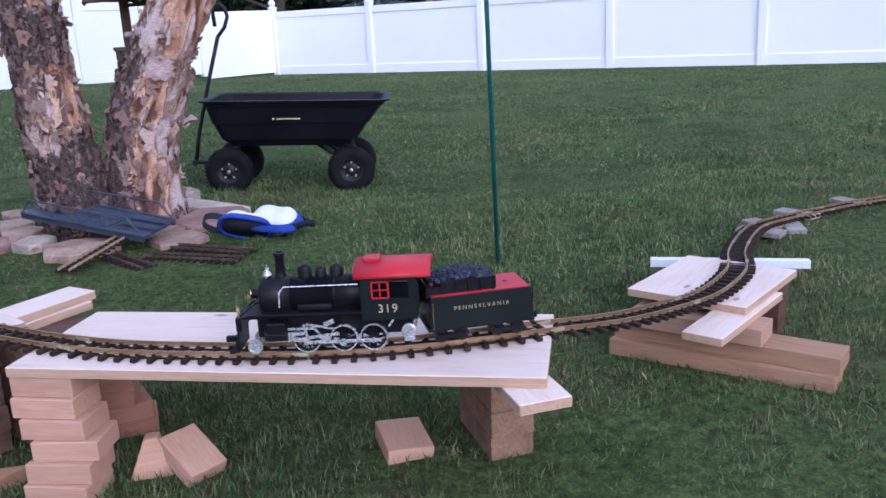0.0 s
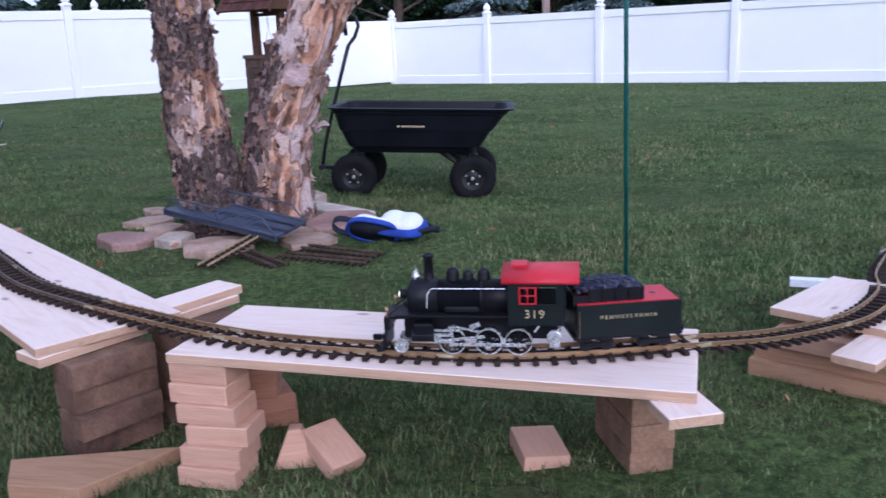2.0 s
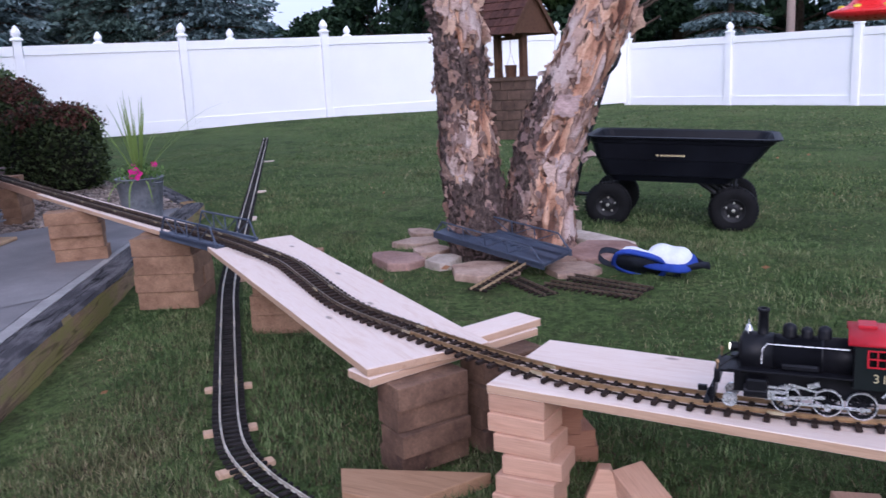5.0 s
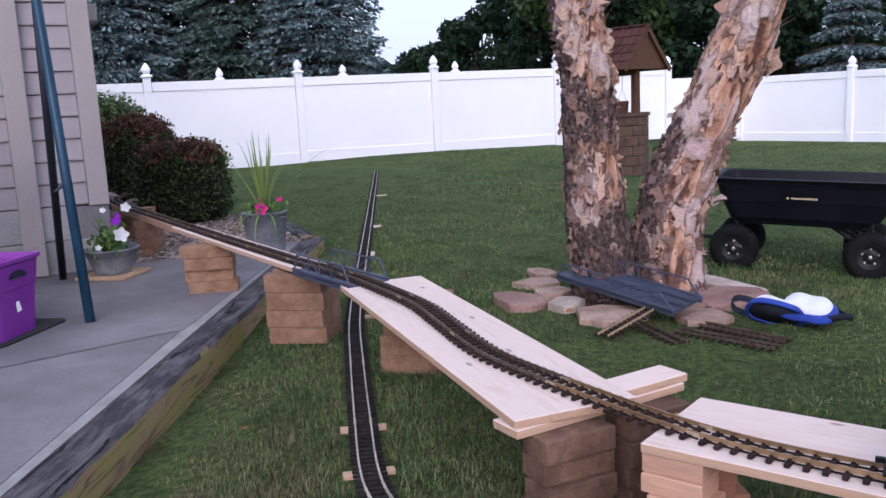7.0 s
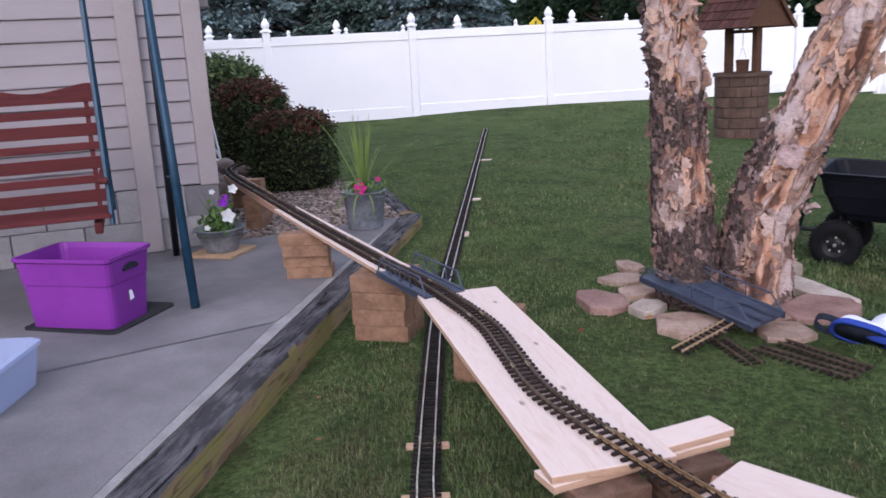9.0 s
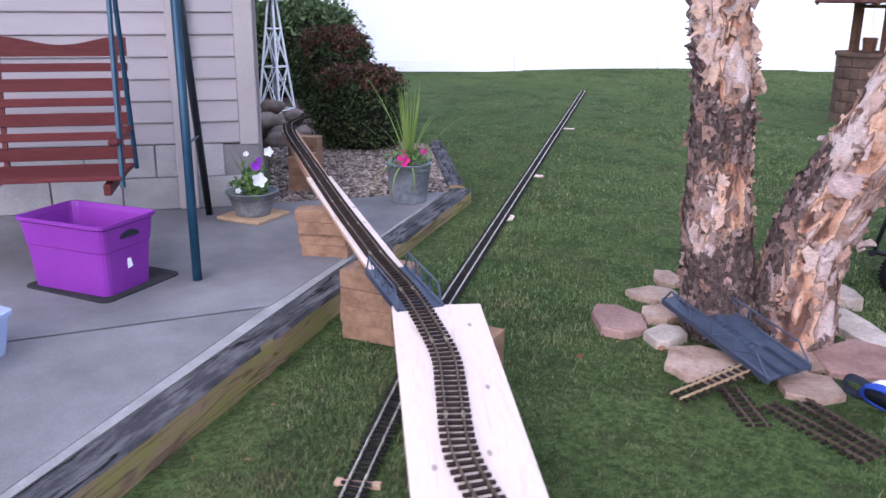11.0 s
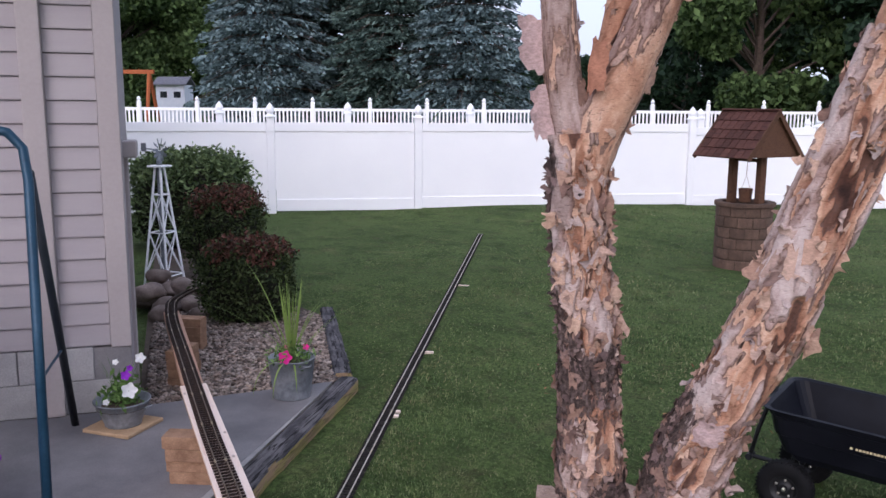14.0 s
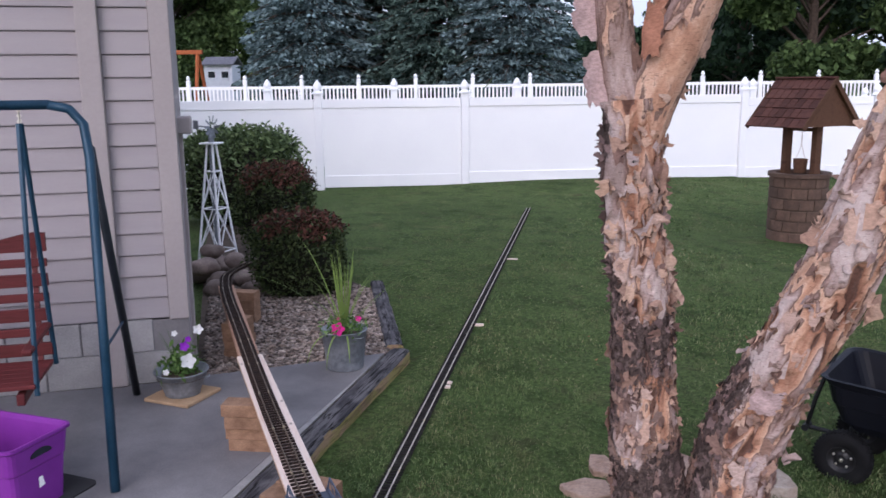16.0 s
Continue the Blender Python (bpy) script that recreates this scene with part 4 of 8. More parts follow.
bricks(PAVER, -5.35, 4.25, 0.028, 30, 4, 0.005, "tan concrete paver brick on the gravel", "bricks on the gravel", 0.0610)
bricks(PAVER_D, -0.985, 1.530, 0.0, 55, 4, 0.007, "dark brown paver brick in a stack", "dark bricks under the strips", 0.0523)
bricks(PAVER_D, -0.862, 1.705, 0.0, 57, 4, 0.006, "dark brown paver brick in a stack", "dark bricks under the strips", 0.0523)
bm = bmesh.new()
box(bm, (0, 0, 0.025), (0.190, 0.084, 0.050), edge=0.004, seg=2)
PAVER_E = shared("paver", bm, M_PAVER)
bricks(PAVER_E, 0.080, 1.540, -0.002, 107, 4, 0.003, "brown paver brick under the board end", "bricks under the board end", 0.0515)

# loose wood in the grass
bm = bmesh.new()
prism(bm, [(-0.060, -0.085), (0.075, -0.080), (0.190, 0.104), (-0.112, 0.004)], 0, 0.034)
bmesh.ops.recalc_face_normals(bm, faces=bm.faces)
bmesh.ops.bevel(bm, geom=list(bm.edges), offset=0.0015, segments=1, affect="EDGES")
solid("wood_wedge", bm, M_CEDAR, pose(-1.00, 1.368, 0.0, 0, 3, 0), "triangular tan wood offcut lying in the grass", "wood block")
bm = bmesh.new()
prism(bm, [(-0.042, -0.002), (0.045, -0.002), (0.014, 0.076), (-0.010, 0.076)], 0, 0.038)
bmesh.ops.recalc_face_normals(bm, faces=bm.faces)
bmesh.ops.bevel(bm, geom=list(bm.edges), offset=0.0018, segments=1, affect="EDGES")
solid("stud_offcut", bm, M_STUD, pose(-0.574, 1.478, -0.004, 84, 0, 12), "tapered reddish stud offcut standing in the grass", "wood block", "loose offcuts")
bm = bmesh.new()
box(bm, (0, 0, 0), (0.110, 0.078, 0.038), edge=0.0018)
solid("stud_offcut", bm, M_STUD, pose(-0.497, 1.462, 0.031, 0, 26, -40), "short stud offcut tipped against another in the grass", "wood block", "loose offcuts")
ob = new("stud_block", STUD)
ob.matrix_basis = pose(-0.102, 1.515, -0.006, 4, -3, 106)
tagged(ob, "single stud block lying in the grass", "wood block", "loose offcuts")

# track along the boards: x, y, height of the tie's foot
UPPER = [(2.70, 3.78, -0.02), (1.77, 3.41, 0.006), (1.40, 3.205, 0.016), (1.14, 3.01, 0.030), (1.014, 2.82, 0.050), (0.845, 2.44, 0.096), (0.735, 2.11, 0.150), (0.690, 2.01, 0.1555), (0.612, 1.895, 0.158),
         (0.525, 1.790, 0.170), (0.335, 1.583, 0.212), (0.136, 1.458, 0.243), (-0.090, 1.408, 0.2445), (-0.292, 1.408, 0.2445), (-0.555, 1.448, 0.2445), (-0.725, 1.503, 0.2445), (-0.89, 1.575, 0.248),
         (-1.085, 1.668, 0.2555), (-1.302, 1.787, 0.2650), (-1.525, 1.978, 0.2775), (-1.685, 2.115, 0.286), (-1.885, 2.240, 0.294), (-2.150, 2.390, 0.300), (-2.500, 2.560, 0.303), (-2.75, 2.690, 0.305),
         (-3.310, 2.986, 0.308), (-4.380, 3.574, 0.311), (-5.08, 3.960, 0.312), (-5.47, 4.195, 0.312), (-5.74, 4.40, 0.311), (-5.98, 4.74, 0.309)]
LOWER = [(-0.78, 1.06, 0.004), (-1.131, 1.245, 0.005), (-1.275, 1.322, 0.006), (-1.405, 1.418, 0.007), (-1.520, 1.545, 0.007), (-1.690, 1.772, 0.007), (-2.075, 2.300, 0.007), (-2.470, 2.860, 0.007), (-3.120, 3.870, 0.007),
         (-4.065, 5.350, 0.007), (-5.095, 6.96, 0.005), (-6.2, 8.69, 0.003), (-7.25, 10.33, 0.002)]
GAUGE, TIE_H, RAIL_H = 0.045, 0.0080, 0.0085


def tie_mesh(material, length=0.077):
    bm = bmesh.new()
    box(bm, (0, 0, TIE_H / 2), (0.0105, length, TIE_H), edge=0.0012)
    for s in (-1, 1):
        box(bm, (0, s * (GAUGE / 2 + 0.0035), TIE_H + 0.0012), (0.0062, 0.0032, 0.0026))
        box(bm, (0, s * (GAUGE / 2 - 0.0035), TIE_H + 0.0012), (0.0062, 0.0032, 0.0026))
    return shared("tie", bm, material)


TIE_BROWN, TIE_BLACK = tie_mesh(M_TIE, 0.088), tie_mesh(M_TIE_BLACK, 0.086)


def run_of(pts):
    return smooth_line(pts, 2000)


UP_P, UP_L = run_of(UPPER)
LOW_P, LOW_L = run_of(LOWER)


def at(P, L, s):
    i = min(max(s / L, 0), 1) * (len(P) - 1)
    k = int(min(i, len(P) - 2))
    p = P[k] * (1 - (i - k)) + P[k + 1] * (i - k)
    d = P[min(k + 3, len(P) - 1)] - P[max(k - 3, 0)]
    return Vector(p), Vector(d).normalized()


def rail_bm(P, L, s0, s1, side, origin):
    prof = [(-0.0030, 0.0), (0.0030, 0.0), (0.0030, 0.0010), (0.0008, 0.0020), (0.0008, 0.0056), (0.0016, 0.0064), (0.0016, 0.0085), (-0.0016, 0.0085), (-0.0016, 0.0064), (-0.0008, 0.0056), (-0.0008, 0.0020), (-0.0030, 0.0010)]
    n = max(2, int((s1 - s0) / 0.03) + 1)
    rings = []
    for s in np.linspace(s0, s1, n):
        p, d = at(P, L, s)
        nrm = Vector((-d.y, d.x, 0)).normalized()
        c = p + nrm * side * GAUGE / 2 - origin
        rings.append([c + nrm * u + Vector((0, 0, TIE_H + v)) for u, v in prof])
    bm = bmesh.new()
    ring_loft(bm, rings)
    bmesh.ops.recalc_face_normals(bm, faces=bm.faces)
    return bm


def lay_track(P, L, length, tie_me, rail_mat, pitch, label, group, apart=99, gap=0.0):
    s, k = 0.0, 0
    while s < L - 0.02:
        e = min(s + length, L)
        o, d0 = at(P, L, (s + e) / 2)
        sec = thing("track_section", Matrix.Translation(o), label, "track", group)
        for side in (-1, 1):
            part("rail", rail_bm(P, L, s + 0.001, e - 0.001, side, o), rail_mat, sec)
        for side in (-1, 1):
            bm = bmesh.new()
            p, d = at(P, L, s + 0.012)
            nrm = Vector((-d.y, d.x, 0)).normalized()
            c = p - o + nrm * side * GAUGE / 2
            box(bm, (c.x, c.y, c.z + TIE_H + 0.0035), (0.028, 0.0078, 0.0056), (0, 0, math.degrees(math.atan2(d.y, d.x))))
            part("rail_joiner", bm, M_JOINER, sec, "bright metal joiner")
        n = max(1, int(round((e - s) / pitch)))
        far = k >= apart
        bmj = bmesh.new() if far else None
        for j in range(n):
            p, d = at(P, L, s + gap + (j + 0.5) * (e - s - gap) / n)
            m = Matrix.Translation(p - o) @ Matrix.Rotation(math.atan2(d.y, d.x), 4, "Z") @ Matrix.Rotation(-math.asin(d.z), 4, "Y")
            if far:
                vs = bmesh.ops.create_cube(bmj, size=1.0, matrix=m @ pose(0, 0, TIE_H / 2) @ Matrix.Diagonal((0.0105, 0.082, TIE_H, 1)))
            else:
                piece("tie", tie_me, sec, m)
        if far:
            part("tie_run", bmj, tie_me.materials[0], sec, kind="stuff")
        # the plastic web that joins the ties under the rails
        bm = bmesh.new()
        for side in (-1, 1):
            rings = []
            for q in np.linspace(s + 0.002, e - 0.002, max(2, int((e - s) / 0.04) + 1)):
                p, d = at(P, L, q)
                nrm = Vector((-d.y, d.x, 0)).normalized()
                c = p - o + nrm * side * (GAUGE / 2 - 0.001)
                rings.append([c + nrm * u + Vector((0, 0, v)) for u, v in ((-0.0012, 0.0005), (0.0012, 0.0005), (0.0012, 0.004), (-0.0012, 0.004))])
            ring_loft(bm, rings)
        part("tie_web", bm, tie_me.materials[0], sec)
        s, k = e, k + 1


# the brass part in front, then the older, darker part up to the house
S_SPLIT = [s for s in np.linspace(0, UP_L, 600) if at(UP_P, UP_L, s)[0].x < -1.03][0]
cut = int(S_SPLIT / UP_L * 1999)
lay_track(UP_P[:cut + 1], S_SPLIT, 0.45, TIE_BROWN, M_BRASS, 0.0315, "brass-railed model track section on brown ties", "upper track", gap=0.010)
lay_track(UP_P[cut:], UP_L - S_SPLIT, 0.45, TIE_BROWN, M_RAIL_OLD, 0.0300, "tarnished model track section on dark ties", "upper track")
lay_track(LOW_P, LOW_L, 0.60, TIE_BLACK, M_RAIL_GREY, 0.0270, "dull-railed model track section lying on the grass", "ground track", 9)

# planks and bridge that carry the upper track to the house
def along(P, x):
    i = int(np.argmin(abs(P[:, 0] - x)))
    return P[i]


def track_plank(x0, x1, width, thick, material, label):
    a, b = along(UP_P, x0), along(UP_P, x1)
    plank("track_plank", a[:2], b[:2], width, thick, a[2] - 0.0005, b[2] - 0.0005, material, label, "board", "track planks")


track_plank(-2.42, -3.93, 0.140, 0.019, M_PINE, "long narrow pine plank under the track")
track_plank(-3.935, -5.45, 0.110, 0.038, M_STUD, "reddish stud plank under the track")


SHIMS = ((-1.36, 1.380, 38), (-1.520, 1.545, 50), (-1.705, 1.793, 54), (-3.36, 4.27, 57), (-3.40, 4.33, 57), (-4.05, 5.41, 60), (-5.3, 7.45, 58), (-2.47, 2.90, 57))


def shim(x, y, yaw, z=0.0):
    l = 0.132 if y < 3 else 0.112
    bm = bmesh.new()
    box(bm, (0, 0, -0.005), (0.028, l, 0.024), edge=0.002)
    solid("wood_shim", bm, M_PINE_EDGE if y < 3 else M_PINE, stand(x, y, z, yaw), "small wooden shim under the ground track", "wood shim", "track shims")


for x, y, yaw in SHIMS:
    shim(x, y, -yaw)
for x, y, yaw, z in ((1.10, 2.955, 50, 0.012), (1.33, 3.215, 38, 0.008), (1.62, 3.40, 24, 0.0), (1.16, 3.10, 20, 0.0), (1.25, 3.05, -10, 0.0)):
    bm = bmesh.new()
    box(bm, (0, 0, 0.008), (0.07, 0.16, 0.020), edge=0.003)
    solid("wood_shim", bm, M_OLDWOOD, stand(x, y, z, yaw), "weathered wooden shim under the curved track", "wood shim", "curve shims")


def model_bridge(m, L, W, label, open_deck=False):
    b = thing("model_bridge", m, label, "model bridge", "model bridges")
    bm = bmesh.new()
    if open_deck:
        w = 0.055
        box(bm, (0, 0, 0.004), (L * 0.46, W - 2 * w, 0.004))
        for s in (-1, 1):
            box(bm, (0, s * (W / 2 - w / 2 - 0.01), 0.008), (L, w + 0.02, 0.012), edge=0.002)
        for s in (-1, 1):
            box(bm, (s * L * 0.365, 0, 0.008), (L * 0.27, W - 2 * w + 0.01, 0.012))
        for k in range(9):
            box(bm, (-L * 0.22 + k * L * 0.055, 0, 0.010), (0.006, W - 2 * w + 0.004, 0.006))
    else:
        box(bm, (0, 0, 0.007), (L, W, 0.014), edge=0.002)
    part("deck", bm, M_BRIDGE, b)
    for s in (-1, 1):
        bm = bmesh.new()
        box(bm, (0, s * (W / 2 - 0.006), 0.006), (L, 0.012, 0.030), edge=0.002)
        part("girder", bm, M_BRIDGE, b)
        y = s * (W / 2 - 0.006)
        h = 0.078
        top = [(-L * 0.5 + 0.01, y, 0.018), (-L * 0.40, y, h), (L * 0.40, y, h), (L * 0.5 - 0.01, y, 0.018)]
        bm = bmesh.new()
        for p, q in zip(top, top[1:]):
            tube(bm, [p, q], 0.0036, 6)
        part("top_chord", bm, M_BRIDGE, b)
        xs = [-0.40, -0.2, 0.0, 0.2, 0.40]
        for i, k in enumerate(xs[1:-1]):
            bm = bmesh.new()
            tube(bm, [(k * L, y, 0.018), (k * L, y, h)], 0.0028, 6)
            part("post", bm, M_BRIDGE, b)
        for i in range(4):
            bm = bmesh.new()
            z0, z1 = (h, 0.018) if i in (0, 1) else (0.018, h)
            tube(bm, [(xs[i] * L, y, z0), (xs[i + 1] * L, y, z1)], 0.0020, 5)
            part("diagonal", bm, M_BRIDGE, b)
    return b


p, d = at(UP_P, UP_L, [s for s in np.linspace(0, UP_L, 900) if at(UP_P, UP_L, s)[0].x < -2.22][0])
model_bridge(Matrix.Translation(p - Vector((0, 0, 0.0145))) @ Matrix.Rotation(math.atan2(d.y, d.x), 4, "Z"), 0.46, 0.165, "blue-grey plastic truss bridge carrying the track")

# ---- the train ----
def wheel_bm(r, w, spokes, hub=True):
    bm = bmesh.new()
    m = Matrix.Rotation(radians(90), 4, "X")
    lathe(bm, [(r * 0.80, -w / 2), (r, -w / 2), (r, w / 2), (r * 0.80, w / 2), (r * 0.80, -w / 2)], 24, m, False)
    if spokes:
        star = []
        for k in range(spokes):
            for off, q in ((-0.06, 0.84), (0.06, 0.84), (0.5, 0.24)):
                a = 2 * math.pi * (k + off) / spokes
                star.append((math.cos(a) * r * q, math.sin(a) * r * q))
        ring_loft(bm, [[(x, y, z) for x, z in star] for y in (-w * 0.25, w * 0.25)])
    else:
        lathe(bm, [(r * 0.82, -w * 0.3), (r * 0.82, w * 0.3)], 16, m)
    lathe(bm, [(r * 0.22, -w * 0.6), (r * 0.22, w * 0.6)], 10, m)
    bmesh.ops.recalc_face_normals(bm, faces=bm.faces)
    return bm


def tyre_bm(r, w):
    bm = bmesh.new()
    m = Matrix.Rotation(radians(90), 4, "X")
    lathe(bm, [(r * 0.91, -w / 2), (r * 1.01, -w / 2), (r * 1.01, w / 2), (r * 0.91, w / 2), (r * 0.91, -w / 2)], 24, m, False)
    bmesh.ops.recalc_face_normals(bm, faces=bm.faces)
    return bm


def lettering(body, size, m, parent, label):
    me = text_mesh(body, size, 0.0004, 1.55 if len(body) > 4 else 1.15)
    me.materials.clear()
    me.materials.append(M_GOLD)
    ob = new("lettering", me)
    ob.parent = parent
    ob.matrix_basis = m
    return tagged(ob, label)


def locomotive(m):
    """x forward, origin on the rails, halfway along."""
    t = thing("model_locomotive", m, "black model steam locomotive with red cab roof and lit headlight", "model train")
    B = 0.0965
    def add(name, bm, mat, label="", parent=t, smooth=False):
        bmesh.ops.recalc_face_normals(bm, faces=bm.faces)
        return part(name, bm, mat, parent, label, smooth)
    rx = Matrix.Rotation(radians(90), 4, "Y")
    R = 0.0315
    bm = bmesh.new()
    lathe(bm, [(R * 0.98, -0.064), (R, -0.06), (R, -0.018), (R * 1.03, -0.018), (R * 1.03, -0.012), (R, -0.012), (R * 0.99, 0.060)], 32, Matrix.Translation((0, 0, B)) @ rx)
    boiler = add("boiler", bm, M_LOCO, "", t, True)
    bm = bmesh.new()
    lathe(bm, [(R * 1.03, 0.060), (R * 1.03, 0.108), (R * 0.98, 0.111), (R * 0.75, 0.113), (R * 0.70, 0.115), (R * 0.15, 0.117)], 32, Matrix.Translation((0, 0, B)) @ rx)
    smoke = add("smokebox", bm, M_LOCO, "dark grey smokebox", t, True)
    bm = bmesh.new()
    lathe(bm, [(0.0080, 0.104), (0.0080, 0.126), (0.0090, 0.126), (0.0090, 0.130), (0.0065, 0.130)], 16, Matrix.Translation((0, 0, B + 0.004)) @ rx)
    head = add("headlight", bm, M_LOCO)
    bm = bmesh.new()
    lathe(bm, [(0.0064, 0.1302), (0.0060, 0.1312), (0.004, 0.1318)], 16, Matrix.Translation((0, 0, B + 0.004)) @ rx)
    add("lens", bm, M_LAMP, "glowing yellow lens", head)
    for x, r, h, nm in ((0.078, 0.0090, 0.050, "chimney"), (0.036, 0.0115, 0.023, "sand_dome"), (0.009, 0.0095, 0.019, "sand_dome"), (-0.018, 0.0110, 0.022, "steam_dome")):
        bm = bmesh.new()
        z = B + R - 0.006
        if nm == "chimney":
            lathe(bm, [(r * 1.4, z), (r, z + 0.008), (r * 0.9, z + h - 0.006), (r * 1.12, z + h - 0.005), (r * 1.12, z + h), (r * 0.75, z + h), (r * 0.7, z + h - 0.012)], 20, Matrix.Translation((x, 0, 0)))
        else:
            lathe(bm, [(r * 1.25, z), (r, z + 0.008), (r, z + h * 0.75), (r * 0.85, z + h), (r * 0.4, z + h * 1.14), (0.001, z + h * 1.18)], 20, Matrix.Translation((x, 0, 0)))
        add(nm, bm, M_LOCO, "", t, True)
    bm = bmesh.new()
    z = B + R + 0.004
    lathe(bm, [(0.0075, z), (0.0055, z + 0.006), (0.003, z + 0.010), (0.001, z + 0.012)], 12, Matrix.Translation((0.101, 0, 0)))
    tube(bm, [(0.101, -0.009, z - 0.004), (0.101, -0.009, z + 0.010), (0.101, 0.009, z + 0.010), (0.101, 0.009, z - 0.004)], 0.0012, 6)
    tube(bm, [(0.101, 0, z + 0.010), (0.101, 0, z + 0.019)], 0.001, 6)
    add("bell", bm, M_SILVER, "bright metal bell")
    # running boards, frames, pilot
    for s in (-1, 1):
        bm = bmesh.new()
        box(bm, (0.030, s * 0.036, 0.074), (0.205, 0.022, 0.003), edge=0.0006)
        add("running_board", bm, M_LOCO)
        bm = bmesh.new()
        tube(bm, [(-0.056, s * 0.0265, B + 0.021), (0.070, s * 0.0265, B + 0.021), (0.077, s * 0.030, B + 0.012), (0.078, s * (R + 0.002), B - 0.012)], 0.0012, 6)
        add("handrail", bm, M_SILVER, "bright metal handrail")
        bm = bmesh.new()
        box(bm, (0.084, s * 0.038, 0.045), (0.034, 0.024, 0.032), edge=0.003)
        lathe(bm, [(0.011, 0.066), (0.011, 0.104)], 14, Matrix.Translation((0, s * 0.040, 0.038)) @ rx)
        add("cylinder", bm, M_LOCO)
        bm = bmesh.new()
        box(bm, (0.018, s * 0.032, 0.082), (0.060, 0.010, 0.011), edge=0.003)
        add("air_tank", bm, M_LOCO)
    bm = bmesh.new()
    box(bm, (-0.010, 0, 0.048), (0.265, 0.034, 0.044), edge=0.001)
    add("chassis", bm, M_LOCO)
    bm = bmesh.new()
    box(bm, (0.148, 0, 0.058), (0.010, 0.084, 0.022), edge=0.001)
    box(bm, (0.132, 0, 0.068), (0.042, 0.075, 0.004))
    pilot = add("pilot_beam", bm, M_LOCO)
    bm = bmesh.new()
    for k in range(9):
        y = -0.034 + k * 0.0085
        tube(bm, [(0.152, y, 0.050), (0.168 - abs(y) * 0.35, y * 0.9, 0.006)], 0.0016, 5)
    box(bm, (0.166, 0, 0.006), (0.010, 0.066, 0.004))
    box(bm, (0.156, 0, 0.022), (0.004, 0.074, 0.030))
    add("pilot", bm, M_LOCO, "slatted black pilot")
    for s in (-1, 1):
        bm = bmesh.new()
        tube(bm, [(0.150, s * 0.030, 0.068), (0.112, s * 0.018, 0.096)], 0.0013, 6)
        add("brace", bm, M_LOCO)
    for s in (-1, 1):
        bm = bmesh.new()
        tube(bm, [(0.148, s * 0.036, 0.066), (0.148, s * 0.036, 0.082)], 0.0015, 6)
        lathe(bm, [(0.0028, 0.080), (0.0034, 0.083), (0.0022, 0.087)], 8, Matrix.Translation((0.148, s * 0.036, 0)))
        add("flag_post", bm, M_BRASS, "small brass marker post")
    bm = bmesh.new()
    box(bm, (0.176, 0, 0.020), (0.016, 0.008, 0.010), edge=0.001)
    add("coupler", bm, M_LOCO)
    # cab
    cx0, cx1, w, z0, z1 = -0.155, -0.063, 0.047, 0.060, 0.134
    for s in (-1, 1):
        bm = bmesh.new()
        y = s * w
        wx0, wx1, wz0, wz1 = -0.142, -0.080, 0.097, 0.127
        for a, b, c, d in ((cx0, cx1, z0, wz0), (cx0, wx0, wz0, wz1), (wx1, cx1, wz0, wz1), (cx0, cx1, wz1, z1)):
            box(bm, ((a + b) / 2, y, (c + d) / 2), (b - a, 0.0025, d - c))
        side = add("cab_side", bm, M_LOCO_GREEN, "very dark green cab side")
        bm = bmesh.new()
        for a, b, c, d in ((-0.110, -0.080, 0.111, 0.113), (-0.110, -0.107, 0.097, 0.127), (-0.083, -0.080, 0.097, 0.127), (-0.096, -0.094, 0.097, 0.127), (-0.110, -0.080, 0.097, 0.0995), (-0.110, -0.080, 0.1245, 0.127)):
            box(bm, ((a + b) / 2, y + s * 0.0012, (c + d) / 2), (b - a, 0.002, d - c))
        add("window_sash", bm, M_REDROOF, "red window sash", side)
        lettering("319", 0.0205, Matrix.Translation((-0.106, y + s * 0.0016, 0.0795)) @ Matrix.Rotation(0 if s < 0 else math.pi, 4, "Z"), side, "gold number lettering")
        bm = bmesh.new()
        tube(bm, [(-0.157, y, 0.066), (-0.157, y, 0.124)], 0.0008, 6)
        add("grab_rail", bm, M_STEEL)
    bm = bmesh.new()
    box(bm, (cx1, 0, 0.098), (0.003, 2 * w, 0.074))
    prism_pts = [(0.047 * math.cos(a), 0.131 + 0.0185 * math.sin(a)) for a in np.linspace(0, math.pi, 11)]
    ring_loft(bm, [[(cx1 - 0.0015, p, q) for p, q in prism_pts], [(cx1 + 0.0015, p, q) for p, q in prism_pts]])
    add("cab_front", bm, M_LOCO)
    bm = bmesh.new()
    box(bm, (-0.108, 0, 0.062), (0.094, 2 * w, 0.004))
    box(bm, (-0.076, 0, 0.090), (0.026, 0.050, 0.050), edge=0.003)
    add("cab_floor", bm, M_LOCO)
    bm = bmesh.new()
    rings = []
    for x in (-0.180, -0.052):
        out = []
        for a in np.linspace(0, math.pi, 25):
            out.append((x, 0.0515 * math.cos(a), z1 - 0.001 + 0.0205 * math.sin(a) ** 0.9))
        for a in np.linspace(math.pi, 0, 25):
            out.append((x, 0.0490 * math.cos(a), z1 - 0.0025 + 0.0190 * math.sin(a) ** 0.9))
        rings.append(out)
    ring_loft(bm, rings)
    roof = add("cab_roof", bm, M_REDROOF, "curved red cab roof", t, True)
    roof.data.polygons.foreach_set("use_smooth", [len(f.vertices) == 4 and abs(f.normal.x) < 0.5 for f in roof.data.polygons])
    bm = bmesh.new()
